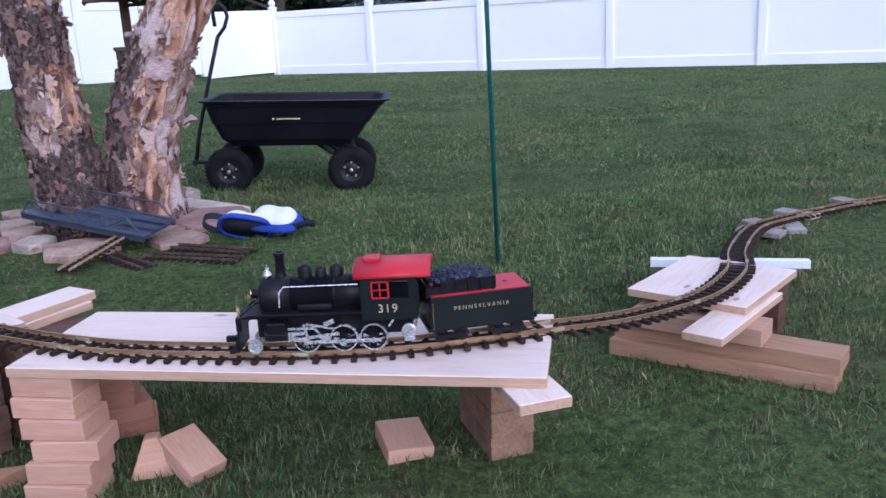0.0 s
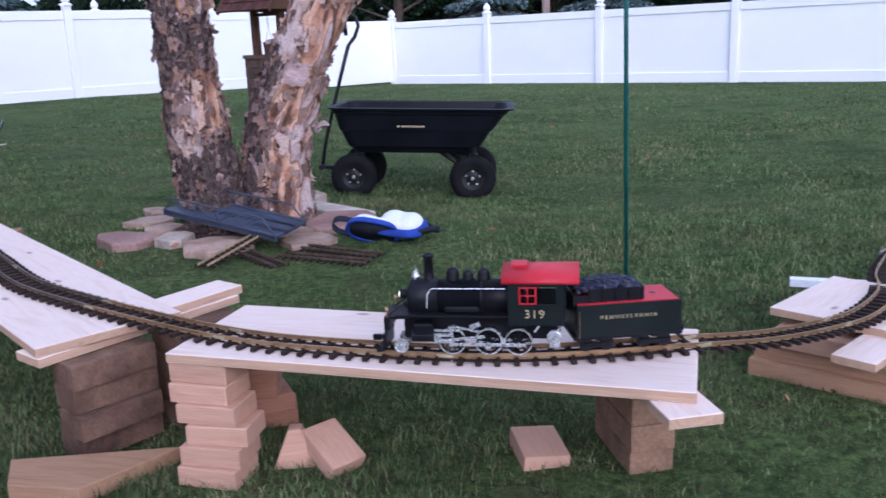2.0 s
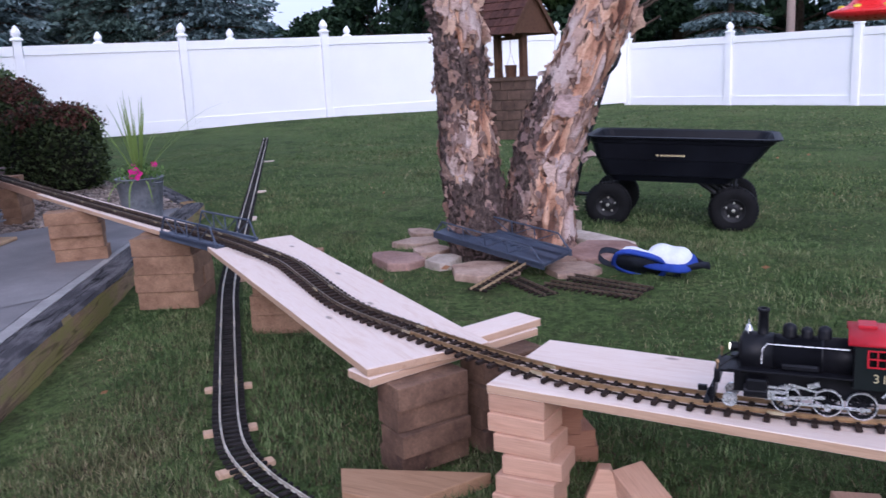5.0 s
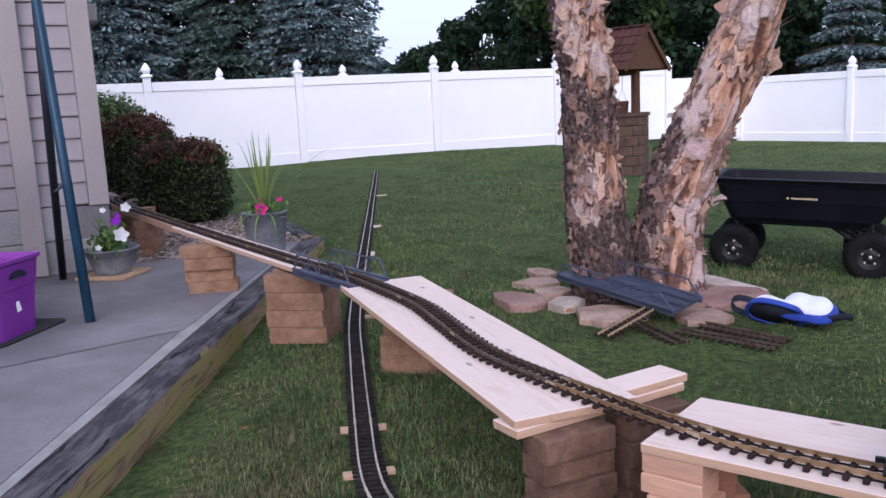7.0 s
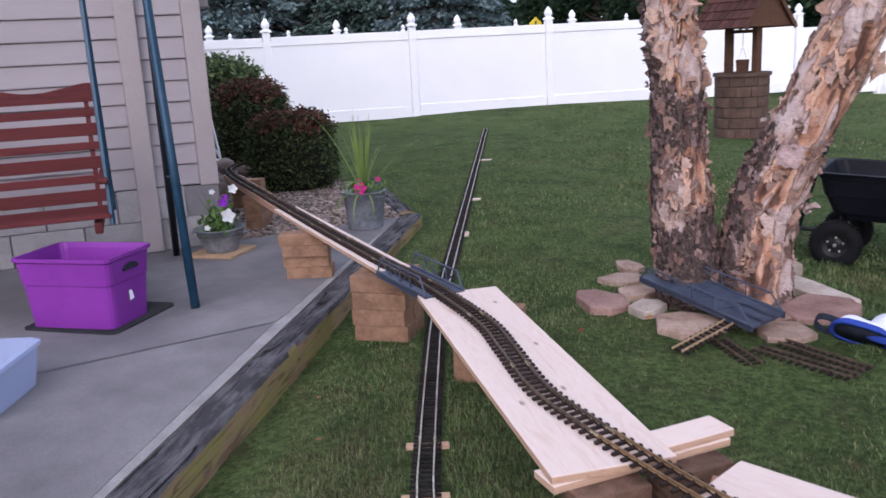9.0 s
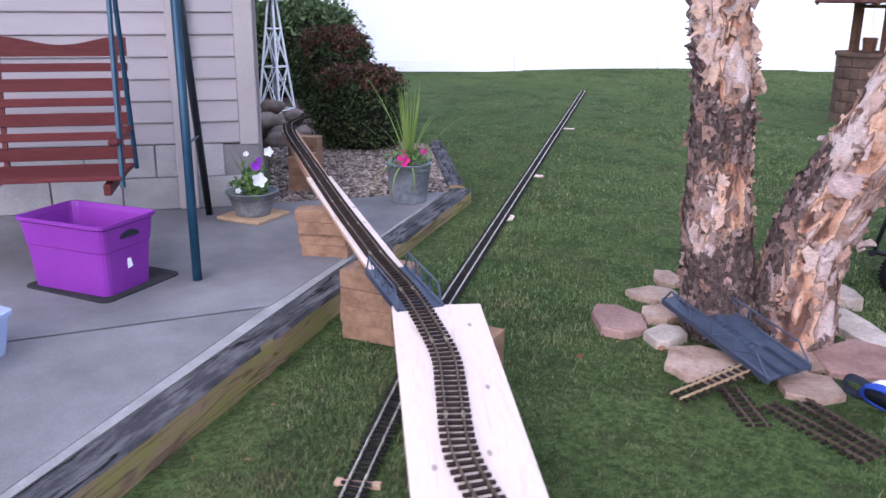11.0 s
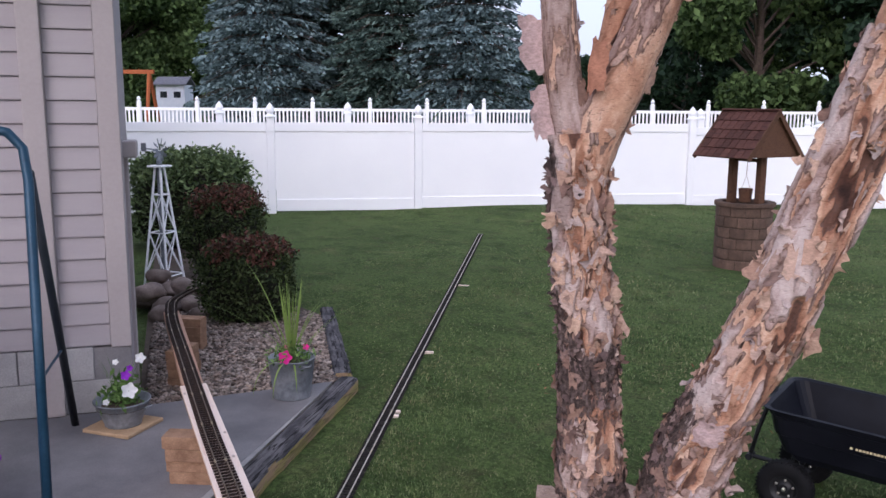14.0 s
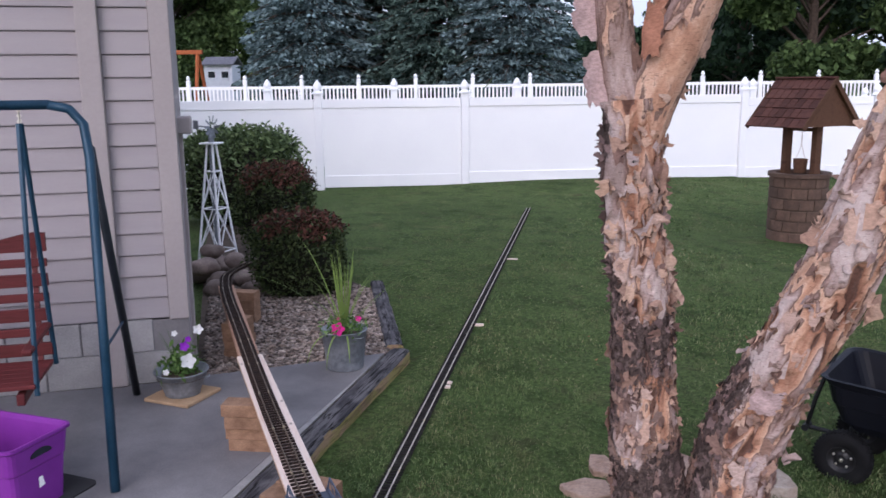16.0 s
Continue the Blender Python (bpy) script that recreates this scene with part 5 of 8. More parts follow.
    box(bm, (-0.080, 0, z1 + 0.0205), (0.028, 0.034, 0.006), edge=0.0012)
    add("roof_hatch", bm, M_REDROOF, "", roof)
    # wheels and rods
    drv, tyr = shared("driving_wheel", wheel_bm(0.0235, 0.006, 12), M_LOCO), shared("wheel_rim", tyre_bm(0.0235, 0.0065), M_SILVER)
    for x in (0.037, -0.026, -0.077):
        for s in (-1, 1):
            wh = piece("driving_wheel", drv, t, pose(x, s * 0.0255, 0.0235, 0, 20 * x / 0.06))
            tagged(piece("rim", tyr, wh, pose(0, 0, 0)), "bright metal tyre")
    pw = shared("pilot_wheel", wheel_bm(0.0125, 0.005, 0), M_SILVER)
    for s in (-1, 1):
        piece("pilot_wheel", pw, t, pose(0.128, s * 0.0245, 0.0125))
        y = s * 0.034
        bm = bmesh.new()
        box(bm, (-0.024, y, 0.0200), (0.132, 0.0022, 0.0058), edge=0.0008)
        for x in (0.037, -0.026, -0.077):
            lathe(bm, [(0.0045, -0.002), (0.0045, 0.002)], 10, Matrix.Translation((x, y, 0.0200)) @ Matrix.Rotation(radians(90), 4, "X"))
        add("side_rod", bm, M_SILVER, "bright side rod")
        bm = bmesh.new()
        y2 = s * 0.039
        box(bm, (0.022, y2, 0.0315), (0.086, 0.002, 0.0050), (0, 7, 0))
        box(bm, (0.044, y2, 0.0470), (0.052, 0.002, 0.0040))
        box(bm, (0.036, y2, 0.0400), (0.0040, 0.002, 0.030), (0, 12, 0))
        box(bm, (0.012, y2, 0.0500), (0.046, 0.002, 0.0036), (0, -12, 0))
        box(bm, (0.052, y2, 0.0390), (0.036, 0.005, 0.0045))
        box(bm, (0.052, y2, 0.0270), (0.036, 0.005, 0.0045))
        box(bm, (0.060, y2, 0.0340), (0.012, 0.006, 0.013))
        box(bm, (-0.004, y2, 0.0560), (0.018, 0.004, 0.008), (0, 20, 0))
        lathe(bm, [(0.006, -0.002), (0.006, 0.002)], 12, Matrix.Translation((-0.026, y2, 0.020)) @ Matrix.Rotation(radians(90), 4, "X"))
        add("valve_gear", bm, M_SILVER, "bright valve gear")
        bm = bmesh.new()
        lathe(bm, [(0.010, -0.004), (0.0125, -0.002), (0.0125, 0.002), (0.010, 0.004)], 16, Matrix.Translation((-0.138, s * 0.036, 0.036)) @ Matrix.Rotation(radians(90), 4, "X"))
        tube(bm, [(-0.115, s * 0.040, 0.060), (-0.105, s * 0.040, 0.046)], 0.0016, 6)
        box(bm, (-0.138, s * 0.036, 0.022), (0.018, 0.006, 0.010), edge=0.002)
        add("injector", bm, M_SILVER, "bright injector under the cab")
    return t


def tender(m):
    t = thing("model_tender", m, "black model coal tender with red deck and gold lettering", "model train")
    def add(name, bm, mat, label="", parent=t, smooth=False):
        bmesh.ops.recalc_face_normals(bm, faces=bm.faces)
        return part(name, bm, mat, parent, label, smooth)
    L, w = 0.178, 0.045
    bm = bmesh.new()
    box(bm, (0, 0, 0.0300), (L + 0.010, 2 * w, 0.006), edge=0.001)
    add("chassis", bm, M_LOCO)
    bm = bmesh.new()
    box(bm, (0, 0, 0.0595), (L, 2 * w + 0.003, 0.057), edge=0.001)
    body = add("tank", bm, M_LOCO_GREEN, "very dark green tank sides")
    bm = bmesh.new()
    box(bm, (0, 0, 0.088), (L - 0.006, 2 * w - 0.004, 0.003))
    add("deck", bm, M_REDROOF, "red tank deck")
    bm = bmesh.new()
    for s in (-1, 1):
        box(bm, (0.020, s * 0.034, 0.099), (0.094, 0.003, 0.026), edge=0.0006)
        box(bm, (0.080, s * 0.034, 0.093), (0.026, 0.003, 0.018), edge=0.0006)
        for k in range(5):
            box(bm, (-0.024 + k * 0.022, s * 0.036, 0.099), (0.002, 0.003, 0.026))
    box(bm, (-0.028, 0, 0.099), (0.003, 0.068, 0.026))
    box(bm, (0.088, 0, 0.092), (0.003, 0.070, 0.018))
    add("bunker", bm, M_LOCO)
    g2 = np.random.default_rng(5)
    bm = bmesh.new()
    for k in range(620):
        x, y = g2.uniform(-0.024, 0.083), g2.uniform(-0.031, 0.031)
        z = 0.107 + 0.016 * math.cos((x - 0.025) * 26) * math.cos(y * 38)
        box(bm, (x, y, z), tuple(g2.uniform(0.003, 0.006, 3)), tuple(g2.uniform(0, 90, 3)))
    add("coal", bm, M_COAL, "heaped shiny coal")
    bm = bmesh.new()
    lathe(bm, [(0.012, 0.085), (0.012, 0.088), (0.010, 0.089), (0.001, 0.090)], 16, Matrix.Translation((-0.055, 0, 0)))
    add("water_hatch", bm, M_LOCO)
    for s in (-1, 1):
        lettering("PENNSYLVANIA", 0.0096, Matrix.Translation((0.0, s * (w + 0.0018), 0.0655)) @ Matrix.Rotation(0 if s < 0 else math.pi, 4, "Z"), body, "gold lettering")
        bm = bmesh.new()
        tube(bm, [(-L / 2 - 0.004, s * 0.038, 0.030), (-L / 2 - 0.004, s * 0.038, 0.094), (-L / 2 - 0.004, s * 0.030, 0.098)], 0.0012, 6)
        add("grab_rail", bm, M_STEEL)
        bm = bmesh.new()
        tube(bm, [(L / 2 - 0.004, s * (w + 0.004), 0.032), (L / 2 - 0.004, s * (w + 0.004), 0.080)], 0.0006, 6)
        add("grab_rail", bm, M_BRASS)
        for x in (-0.050, 0.050):
            bm = bmesh.new()
            box(bm, (x, s * 0.033, 0.013), (0.052, 0.004, 0.009), edge=0.001)
            add("bogie_frame", bm, M_LOCO)
    bm = bmesh.new()
    lathe(bm, [(0.006, 0), (0.006, 0.010)], 12, Matrix.Translation((-L / 2 - 0.010, 0, 0.066)) @ Matrix.Rotation(radians(90), 4, "Y"))
    box(bm, (-L / 2 - 0.012, 0, 0.022), (0.022, 0.008, 0.012), edge=0.001)
    box(bm, (-L / 2 - 0.008, 0, 0.016), (0.006, 0.07, 0.004))
    add("rear_lamp", bm, M_LOCO)
    me = shared("bogie_wheel", wheel_bm(0.0125, 0.005, 0), M_STEEL)
    for x in (-0.068, -0.032, 0.032, 0.068):
        for s in (-1, 1):
            piece("bogie_wheel", me, t, pose(x, s * 0.0245, 0.0125))
    return t


def on_track(x):
    i = int(np.argmin(abs(UP_P[:, 0] - x)))
    p, d = at(UP_P, UP_L, i / 1999 * UP_L)
    return Matrix.Translation(p + Vector((0, 0, TIE_H + RAIL_H))) @ Matrix.Rotation(math.atan2(d.y, d.x), 4, "Z") @ Matrix.Rotation(-math.asin(d.z), 4, "Y")


locomotive(on_track(-0.206))
tender(on_track(0.0465))

# ---- the tree with its ring of stones ----
def trunk_mesh(name, V, material):
    n, s, _ = V.shape
    i = np.arange(n * s).reshape(n, s)
    j = np.roll(i, -1, axis=1)
    f = np.stack([i[:-1], j[:-1], j[1:], i[1:]], -1).reshape(-1, 4)
    return grid_mesh(name, V.reshape(-1, 3), f, material, True)


def bark_layers(pts, radii, seg, steps, seed, dark, tan, amp=0.95):
    """A trunk whose bark has peeled in layers: ragged plates of paper bark over tan inner bark, dark furrows between.
    dark(a, z) and tan(a, z) say where each prevails; a in degrees round the stem from +x. Returns verts, layer of each vert."""
    P, L = smooth_line(pts, steps)
    rr = np.interp(np.linspace(0, 1, steps), np.linspace(0, 1, len(radii)), radii)
    V, K = np.zeros((steps, seg, 3)), np.zeros((steps, seg, 2))
    for i in range(steps):
        d = Vector(P[min(i + 1, steps - 1)] - P[max(i - 1, 0)]).normalized()
        u = Vector((1, 0, 0))
        u = (u - d * u.dot(d)).normalized()
        w = d.cross(u)
        z, r0 = P[i][2], rr[i]
        for k in range(seg):
            a = 2 * math.pi * k / seg
            c, s = math.cos(a) * 0.11, math.sin(a) * 0.11
            warp = 0.35 * noise.noise(Vector((c * 30, s * 30, z * 9 + seed)))
            plate = amp * noise.fractal(Vector((c * 11 + warp, s * 11 - warp, z * 3.6 + seed + warp)), 1.1, 2.1, 4)
            rag = noise.fractal(Vector((c * 60, s * 60, z * 34 + seed)), 0.7, 2.0, 3)
            low = noise.noise(Vector((c * 7, s * 7, z * 3.1 - seed)))
            deg = math.degrees(a)
            f = plate + 0.05 * rag + tan(deg, z)
            dk = dark(deg, z) + 0.55 * low + 0.10 * rag
            deep = min(1.0, max(0.0, (dk - 0.35) / 0.25))
            # each layer is a step up from the one below
            lev = sum(1.0 / (1.0 + math.exp(-(f - e) * 70)) for e in (-0.34, -0.10, 0.12, 0.34))
            off = (1 - deep) * (0.0085 * amp * (lev - 2) + 0.0016 * rag) + deep * (0.011 * rag + 0.010 * plate)
            V[i, k] = Vector(P[i]) + (u * math.cos(a) + w * math.sin(a)) * (r0 + max(-0.020, min(0.020, off)))
            K[i, k] = (0.5 + 0.5 * f, dk)
    return V, K


def trunk_layers_mesh(name, V, K, material):
    me = trunk_mesh(name, V, material)
    for q, key in enumerate(("peel", "furrow_shade")):
        at_v = me.attributes.new(key, "FLOAT", "POINT")
        at_v.data.foreach_set("value", K[..., q].ravel().astype(np.float32))
    return me


def bark_flakes(V, K, count, seed, size, lift, where):
    """Ragged curls of bark that stand off the trunk, hinged along one edge: verts and faces."""
    g = np.random.default_rng(seed)
    n, s, _ = V.shape
    out, faces, base = [], [], 0
    C = V.mean(axis=1)
    made = 0
    for _ in range(count * 60):
        if made >= count:
            break
        i, k = int(g.integers(3, n - 4)), int(g.integers(0, s))
        p = V[i, k]
        if not where(360 * k / s, p[2], K[i, k, 1]):
            continue
        made += 1
        nr = p - C[i]
        r = np.linalg.norm(nr)
        nr /= r
        up = C[i + 1] - C[i - 1]
        up /= np.linalg.norm(up)
        tg = np.cross(up, nr)
        w, h = g.uniform(*size), g.uniform(*size) * g.uniform(0.8, 2.0)
        curl = lift * g.uniform(0.1, 1.0) ** 1.5
        side = 1 if g.random() < 0.5 else -1
        tilt = g.normal() * 0.35
        t2, u2 = tg * math.cos(tilt) + up * math.sin(tilt), up * math.cos(tilt) - tg * math.sin(tilt)
        nu, nv = 5, 6
        lo, hi = g.uniform(0.3, 1.1, nu), g.uniform(0.3, 1.1, nu)
        ext = g.uniform(0.55, 1.1, nv)
        for a in range(nu):
            for b in range(nv):
                fu, fv = a / (nu - 1), b / (nv - 1)
                x = side * (fu * ext[b] - 0.15) * w
                y = (fv * (lo[a] + hi[a]) - lo[a]) * h * 0.5
                q = max(0.0, fu - 0.15)
                o = 0.002 + curl * q * q * (1.6 + 0.6 * math.sin(6 * fv + made)) - x * x / (2.2 * r)
                out.append(p + t2 * x * (1 - 0.35 * q * min(1, curl / 0.02)) + u2 * y + nr * o)
        idx = np.arange(nu * nv).reshape(nu, nv) + base
        faces.append(np.stack([idx[:-1, :-1], idx[1:, :-1], idx[1:, 1:], idx[:-1, 1:]], -1).reshape(-1, 4))
        base += nu * nv
    return np.array(out), np.vstack(faces)


def bark_curl(parent, at_p, along_v, out_v, w, h, roll, seed, material):
    """A large sheet of paper bark rolling away from the stem."""
    g = np.random.default_rng(seed)
    al, ou = Vector(along_v).normalized(), Vector(out_v).normalized()
    sd = al.cross(ou).normalized()
    nu, nv = 9, 12
    top, bot = g.uniform(0.75, 1.05, nu), g.uniform(0.7, 1.05, nu)
    edge = g.uniform(0.8, 1.1, nv)
    rings = []
    for a in range(nu):
        fu = a / (nu - 1)
        ring = []
        for b in range(nv):
            fv = b / (nv - 1)
            th = roll * fu * edge[b]
            rad = w / max(roll, 0.2)
            p = Vector(at_p) + ou * (rad * math.sin(th)) + sd * (rad * (1 - math.cos(th))) + al * h * (fv * (top[a] + bot[a]) - bot[a]) * 0.5
            ring.append(p + sd * 0.004 * math.sin(9 * fv + 4 * fu))
        rings.append(ring)
    bm = bmesh.new()
    ring_loft(bm, rings, False, False)
    ob = part("bark_curl", bm, material, parent, "large curled sheet of bark", True)
    return ob


def bell_curve(v, c, w):
    return math.exp(-((v - c) / w) ** 2)


def build_tree():
    t = thing("river_birch", pose(0, 0, 0), "two-stemmed river birch with curling pinkish peeling bark", "tree")
    turn = lambda a, c: (a - c + 180) % 360 - 180
    # straight stem: dark shaggy bark with painted shade on the side away from the sun, shade painted facing the other
    # stem, dark bark in a band at chest height of the cart and at the foot
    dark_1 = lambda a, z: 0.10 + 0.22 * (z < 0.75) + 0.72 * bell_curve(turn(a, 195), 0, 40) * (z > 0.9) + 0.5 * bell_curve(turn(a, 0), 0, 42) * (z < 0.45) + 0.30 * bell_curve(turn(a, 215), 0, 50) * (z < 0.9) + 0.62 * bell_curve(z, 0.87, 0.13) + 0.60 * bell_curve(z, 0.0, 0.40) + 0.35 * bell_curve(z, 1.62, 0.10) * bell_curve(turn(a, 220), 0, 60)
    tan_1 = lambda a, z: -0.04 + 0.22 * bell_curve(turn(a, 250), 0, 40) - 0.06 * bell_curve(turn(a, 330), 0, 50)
    # leaning stem: dark and furrowed on the upper side low down, shade between the stems painted in
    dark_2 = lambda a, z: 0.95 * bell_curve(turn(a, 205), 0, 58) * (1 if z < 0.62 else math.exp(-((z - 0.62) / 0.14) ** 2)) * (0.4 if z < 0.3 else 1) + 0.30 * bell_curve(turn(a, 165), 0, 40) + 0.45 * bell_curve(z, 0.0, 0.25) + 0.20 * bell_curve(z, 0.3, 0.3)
    tan_2 = lambda a, z: 0.30 * bell_curve(turn(a, 235), 0, 42) * (z > 0.6) - 0.16 * bell_curve(turn(a, 318), 0, 45) * (z > 0.7) + 0.02
    none = lambda a, z: 0.0
    light = lambda a, z: -0.12
    stems = [
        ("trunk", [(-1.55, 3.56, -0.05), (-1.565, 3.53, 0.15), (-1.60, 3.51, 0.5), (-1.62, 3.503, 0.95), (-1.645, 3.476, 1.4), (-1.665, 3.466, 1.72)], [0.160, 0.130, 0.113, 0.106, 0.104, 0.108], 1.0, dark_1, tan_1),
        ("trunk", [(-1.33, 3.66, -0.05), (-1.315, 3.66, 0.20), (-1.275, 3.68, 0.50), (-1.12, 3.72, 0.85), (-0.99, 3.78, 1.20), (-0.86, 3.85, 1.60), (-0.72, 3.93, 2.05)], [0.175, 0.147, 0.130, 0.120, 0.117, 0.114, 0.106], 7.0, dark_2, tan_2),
        ("limb", [(-0.735, 3.92, 2.0), (-0.52, 4.05, 2.9), (-0.3, 4.2, 4.0)], [0.104, 0.085, 0.055], 31.0, none, light),
        ("limb", [(-1.66, 3.466, 1.62), (-1.715, 3.436, 1.9), (-1.75, 3.416, 2.3), (-1.84, 3.376, 3.2), (-1.91, 3.276, 4.2)], [0.066, 0.060, 0.062, 0.052, 0.03], 13.0, none, lambda a, z: 0.20),
        ("limb", [(-1.65, 3.476, 1.58), (-1.585, 3.511, 1.78), (-1.5, 3.556, 2.0), (-1.34, 3.636, 2.5), (-1.11, 3.776, 3.4)], [0.090, 0.082, 0.076, 0.070, 0.045], 17.0, none, lambda a, z: 0.01 + 0.24 * bell_curve(turn(a, 215), 0, 38)),
        ("limb", [(-1.66, 3.496, 1.66), (-1.62, 3.576, 1.95), (-1.56, 3.696, 2.5), (-1.46, 3.876, 3.4)], [0.05, 0.062, 0.060, 0.04], 23.0, none, lambda a, z: -0.25)]
    for name, pts, rad, seed, dark, tan in stems:
        small = name == "limb"
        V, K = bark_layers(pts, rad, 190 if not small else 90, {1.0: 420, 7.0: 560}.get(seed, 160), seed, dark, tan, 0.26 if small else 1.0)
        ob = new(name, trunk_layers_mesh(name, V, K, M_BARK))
        ob.parent = t
        sets = [("peeling_bark", 150 if not small else 34, (0.022, 0.066), 0.024, lambda a, z, k: k < 0.45 and z > 0.05, M_FLAKE)]
        if not small:
            sets.append(("peeling_bark", 260, (0.020, 0.058), 0.015, lambda a, z, k: 0.05 < z < 0.95 and k > 0.1, M_FLAKE_MID))
            sets.append(("loose_bark", 70, (0.035, 0.075), 0.046, lambda a, z, k: z > 0.3 and k < 0.5, M_FLAKE))
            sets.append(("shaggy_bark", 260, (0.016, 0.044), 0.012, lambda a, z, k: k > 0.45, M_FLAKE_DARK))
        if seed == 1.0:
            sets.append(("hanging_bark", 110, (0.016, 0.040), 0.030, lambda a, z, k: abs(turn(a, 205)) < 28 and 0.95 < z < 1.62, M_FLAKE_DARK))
            sets.append(("hanging_bark", 44, (0.024, 0.052), 0.030, lambda a, z, k: abs(turn(a, 20)) < 30 and 0.6 < z < 1.6, M_FLAKE))
        for nm, cnt, sz, lift, where, mt in sets:
            fv, ff = bark_flakes(V, K, cnt, int(seed) + cnt, sz, lift, where)
            fo = new(nm, grid_mesh(nm, fv, ff, mt, True))
            fo.parent = ob
            tagged(fo, "curling papery bark", kind="stuff")
    # large sheets rolling off the upper limbs, and the pale torn curl low on the leaning stem
    for q, (p, al, ou, w, h, roll, mt) in enumerate([
            ((-1.745, 3.405, 2.03), (-0.05, 0, 1), (-0.92, -0.25, 0), 0.135, 0.21, 1.3, M_CURL), ((-1.715, 3.415, 1.79), (-0.08, 0, 1), (-0.92, -0.30, 0), 0.125, 0.20, 1.4, M_CURL), ((-1.60, 3.41, 1.95), (0.1, 0, 1), (0.75, -0.5, 0), 0.085, 0.20, 0.9, M_RUST), ((-1.215, 3.565, 0.675), (0.30, 0, 1), (0.85, -0.52, 0.05), 0.135, 0.105, 1.9, M_CURL),
            ((-1.465, 3.54, 1.90), (0.3, 0, 1), (0.9, 0.1, 0.2), 0.06, 0.12, 1.6, M_FLAKE), ((-1.58, 3.42, 1.36), (0, 0, 1), (0.95, 0.1, 0), 0.06, 0.07, 1.5, M_FLAKE),]):
        bark_curl(t, p, al, ou, w, h, roll, 300 + q, mt)
    # crown above
    g = np.random.default_rng(21)
    pts = g.normal(size=(9000, 3)) * (1.5, 1.5, 0.8) + (-1.1, 3.75, 5.2)
    v, f = leaves(pts, 0.05, 0, 1.2, 5)
    ob = new("crown", grid_mesh("crown", v, f, M_TREE))
    ob.parent = t


build_tree()


def flagstone(x, y, l, w, yaw, seed, h=0.030, z=0.0, tilt=0.0):
    """A split slab with straight, broken edges and a slightly uneven top."""
    g = np.random.default_rng(seed)
    n = int(g.integers(6, 9))
    a0 = g.uniform(0, 6.28)
    pts = []
    for k in range(n):
        a = a0 + 2 * math.pi * (k + g.uniform(-0.28, 0.28)) / n
        c, q = math.cos(a), math.sin(a)
        e = (abs(c) ** 4 + abs(q) ** 4) ** -0.25
        pts.append(Vector((l / 2 * c * e * g.uniform(0.84, 1.06), w / 2 * q * e * g.uniform(0.84, 1.06), 0)))
    edge = []
    for p, q in zip(pts, pts[1:] + pts[:1]):
        for f in (0.0, 0.25, 0.5, 0.75):
            edge.append(p.lerp(q, f) * (1 + g.normal() * 0.014))
    slope = g.normal(0, 0.02, 2)
    top = lambda p: h + p.x * slope[0] + p.y * slope[1]
    bm = bmesh.new()
    rings = [[(p.x * 1.01, p.y * 1.01, -0.06) for p in edge], [(p.x, p.y, top(p) - 0.007) for p in edge], [(p.x * 0.975, p.y * 0.975, top(p) - 0.001) for p in edge]]
    for f in (0.7, 0.35):
        rings.append([(p.x * f, p.y * f, top(p * f) + g.normal() * 0.0012) for p in edge])
    ring_loft(bm, rings)
    bmesh.ops.recalc_face_normals(bm, faces=bm.faces)
    tone = M_STONE_PALE if seed in (42, 49, 50) else M_STONE_RED if seed in (41, 48) else M_STONE
    words = {M_STONE_PALE: "pale cream sandstone slab", M_STONE_RED: "flat reddish sandstone slab", M_STONE: "flat tan sandstone slab"}[tone]
    solid("flagstone", bm, tone, pose(x, y, z, tilt, 0, yaw), words + " laid round the tree", "stone", "stones round the tree")


for k, q in enumerate([(-1.97, 3.71, 0.22, 0.21, 48), (-1.89, 3.33, 0.21, 0.33, 44), (-1.66, 3.31, 0.17, 0.19, 46), (-2.05, 3.95, 0.13, 0.22, 44), (-1.81, 3.52, 0.17, 0.19, 40), (-1.42, 3.17, 0.27, 0.29, 36),
                       (-1.22, 3.49, 0.24, 0.30, 30), (-1.07, 3.27, 0.22, 0.22, 42), (-1.02, 3.62, 0.34, 0.36, 40), (-1.13, 3.93, 0.58, 0.17, -42), (-1.40, 4.33, 0.26, 0.17, -30), (-1.78, 4.16, 0.30, 0.20, -30)]):
    flagstone(*q, seed=40 + k, h=0.028 + 0.006 * (k % 3))

# spare bridge leaning on the stones, loose track, knee pads
bx = Matrix.Translation((-1.405, 3.330, 0.105)) @ Matrix.Rotation(radians(-27), 4, "Z") @ Matrix.Rotation(radians(9), 4, "X") @ Matrix.Rotation(radians(5), 4, "Y")
model_bridge(bx, 0.66, 0.18, "blue-grey plastic truss bridge leaning on the stones", True)


def loose_track(x, y, z, yaw, tilt, L, mat, label):
    t = thing("loose_track", pose(x, y, z, 0, tilt, yaw), label, "track", "loose track pieces")
    P = np.stack([np.linspace(-L / 2, L / 2, 50), np.zeros(50), np.zeros(50)], 1)
    for s in (-1, 1):
        part("rail", rail_bm(P, L, 0, L, s, Vector((0, 0, 0))), mat, t)
    n = int(L / 0.03)
    for k in range(n):
        piece("tie", TIE_BROWN, t, pose(-L / 2 + (k + 0.5) * L / n, 0, 0))


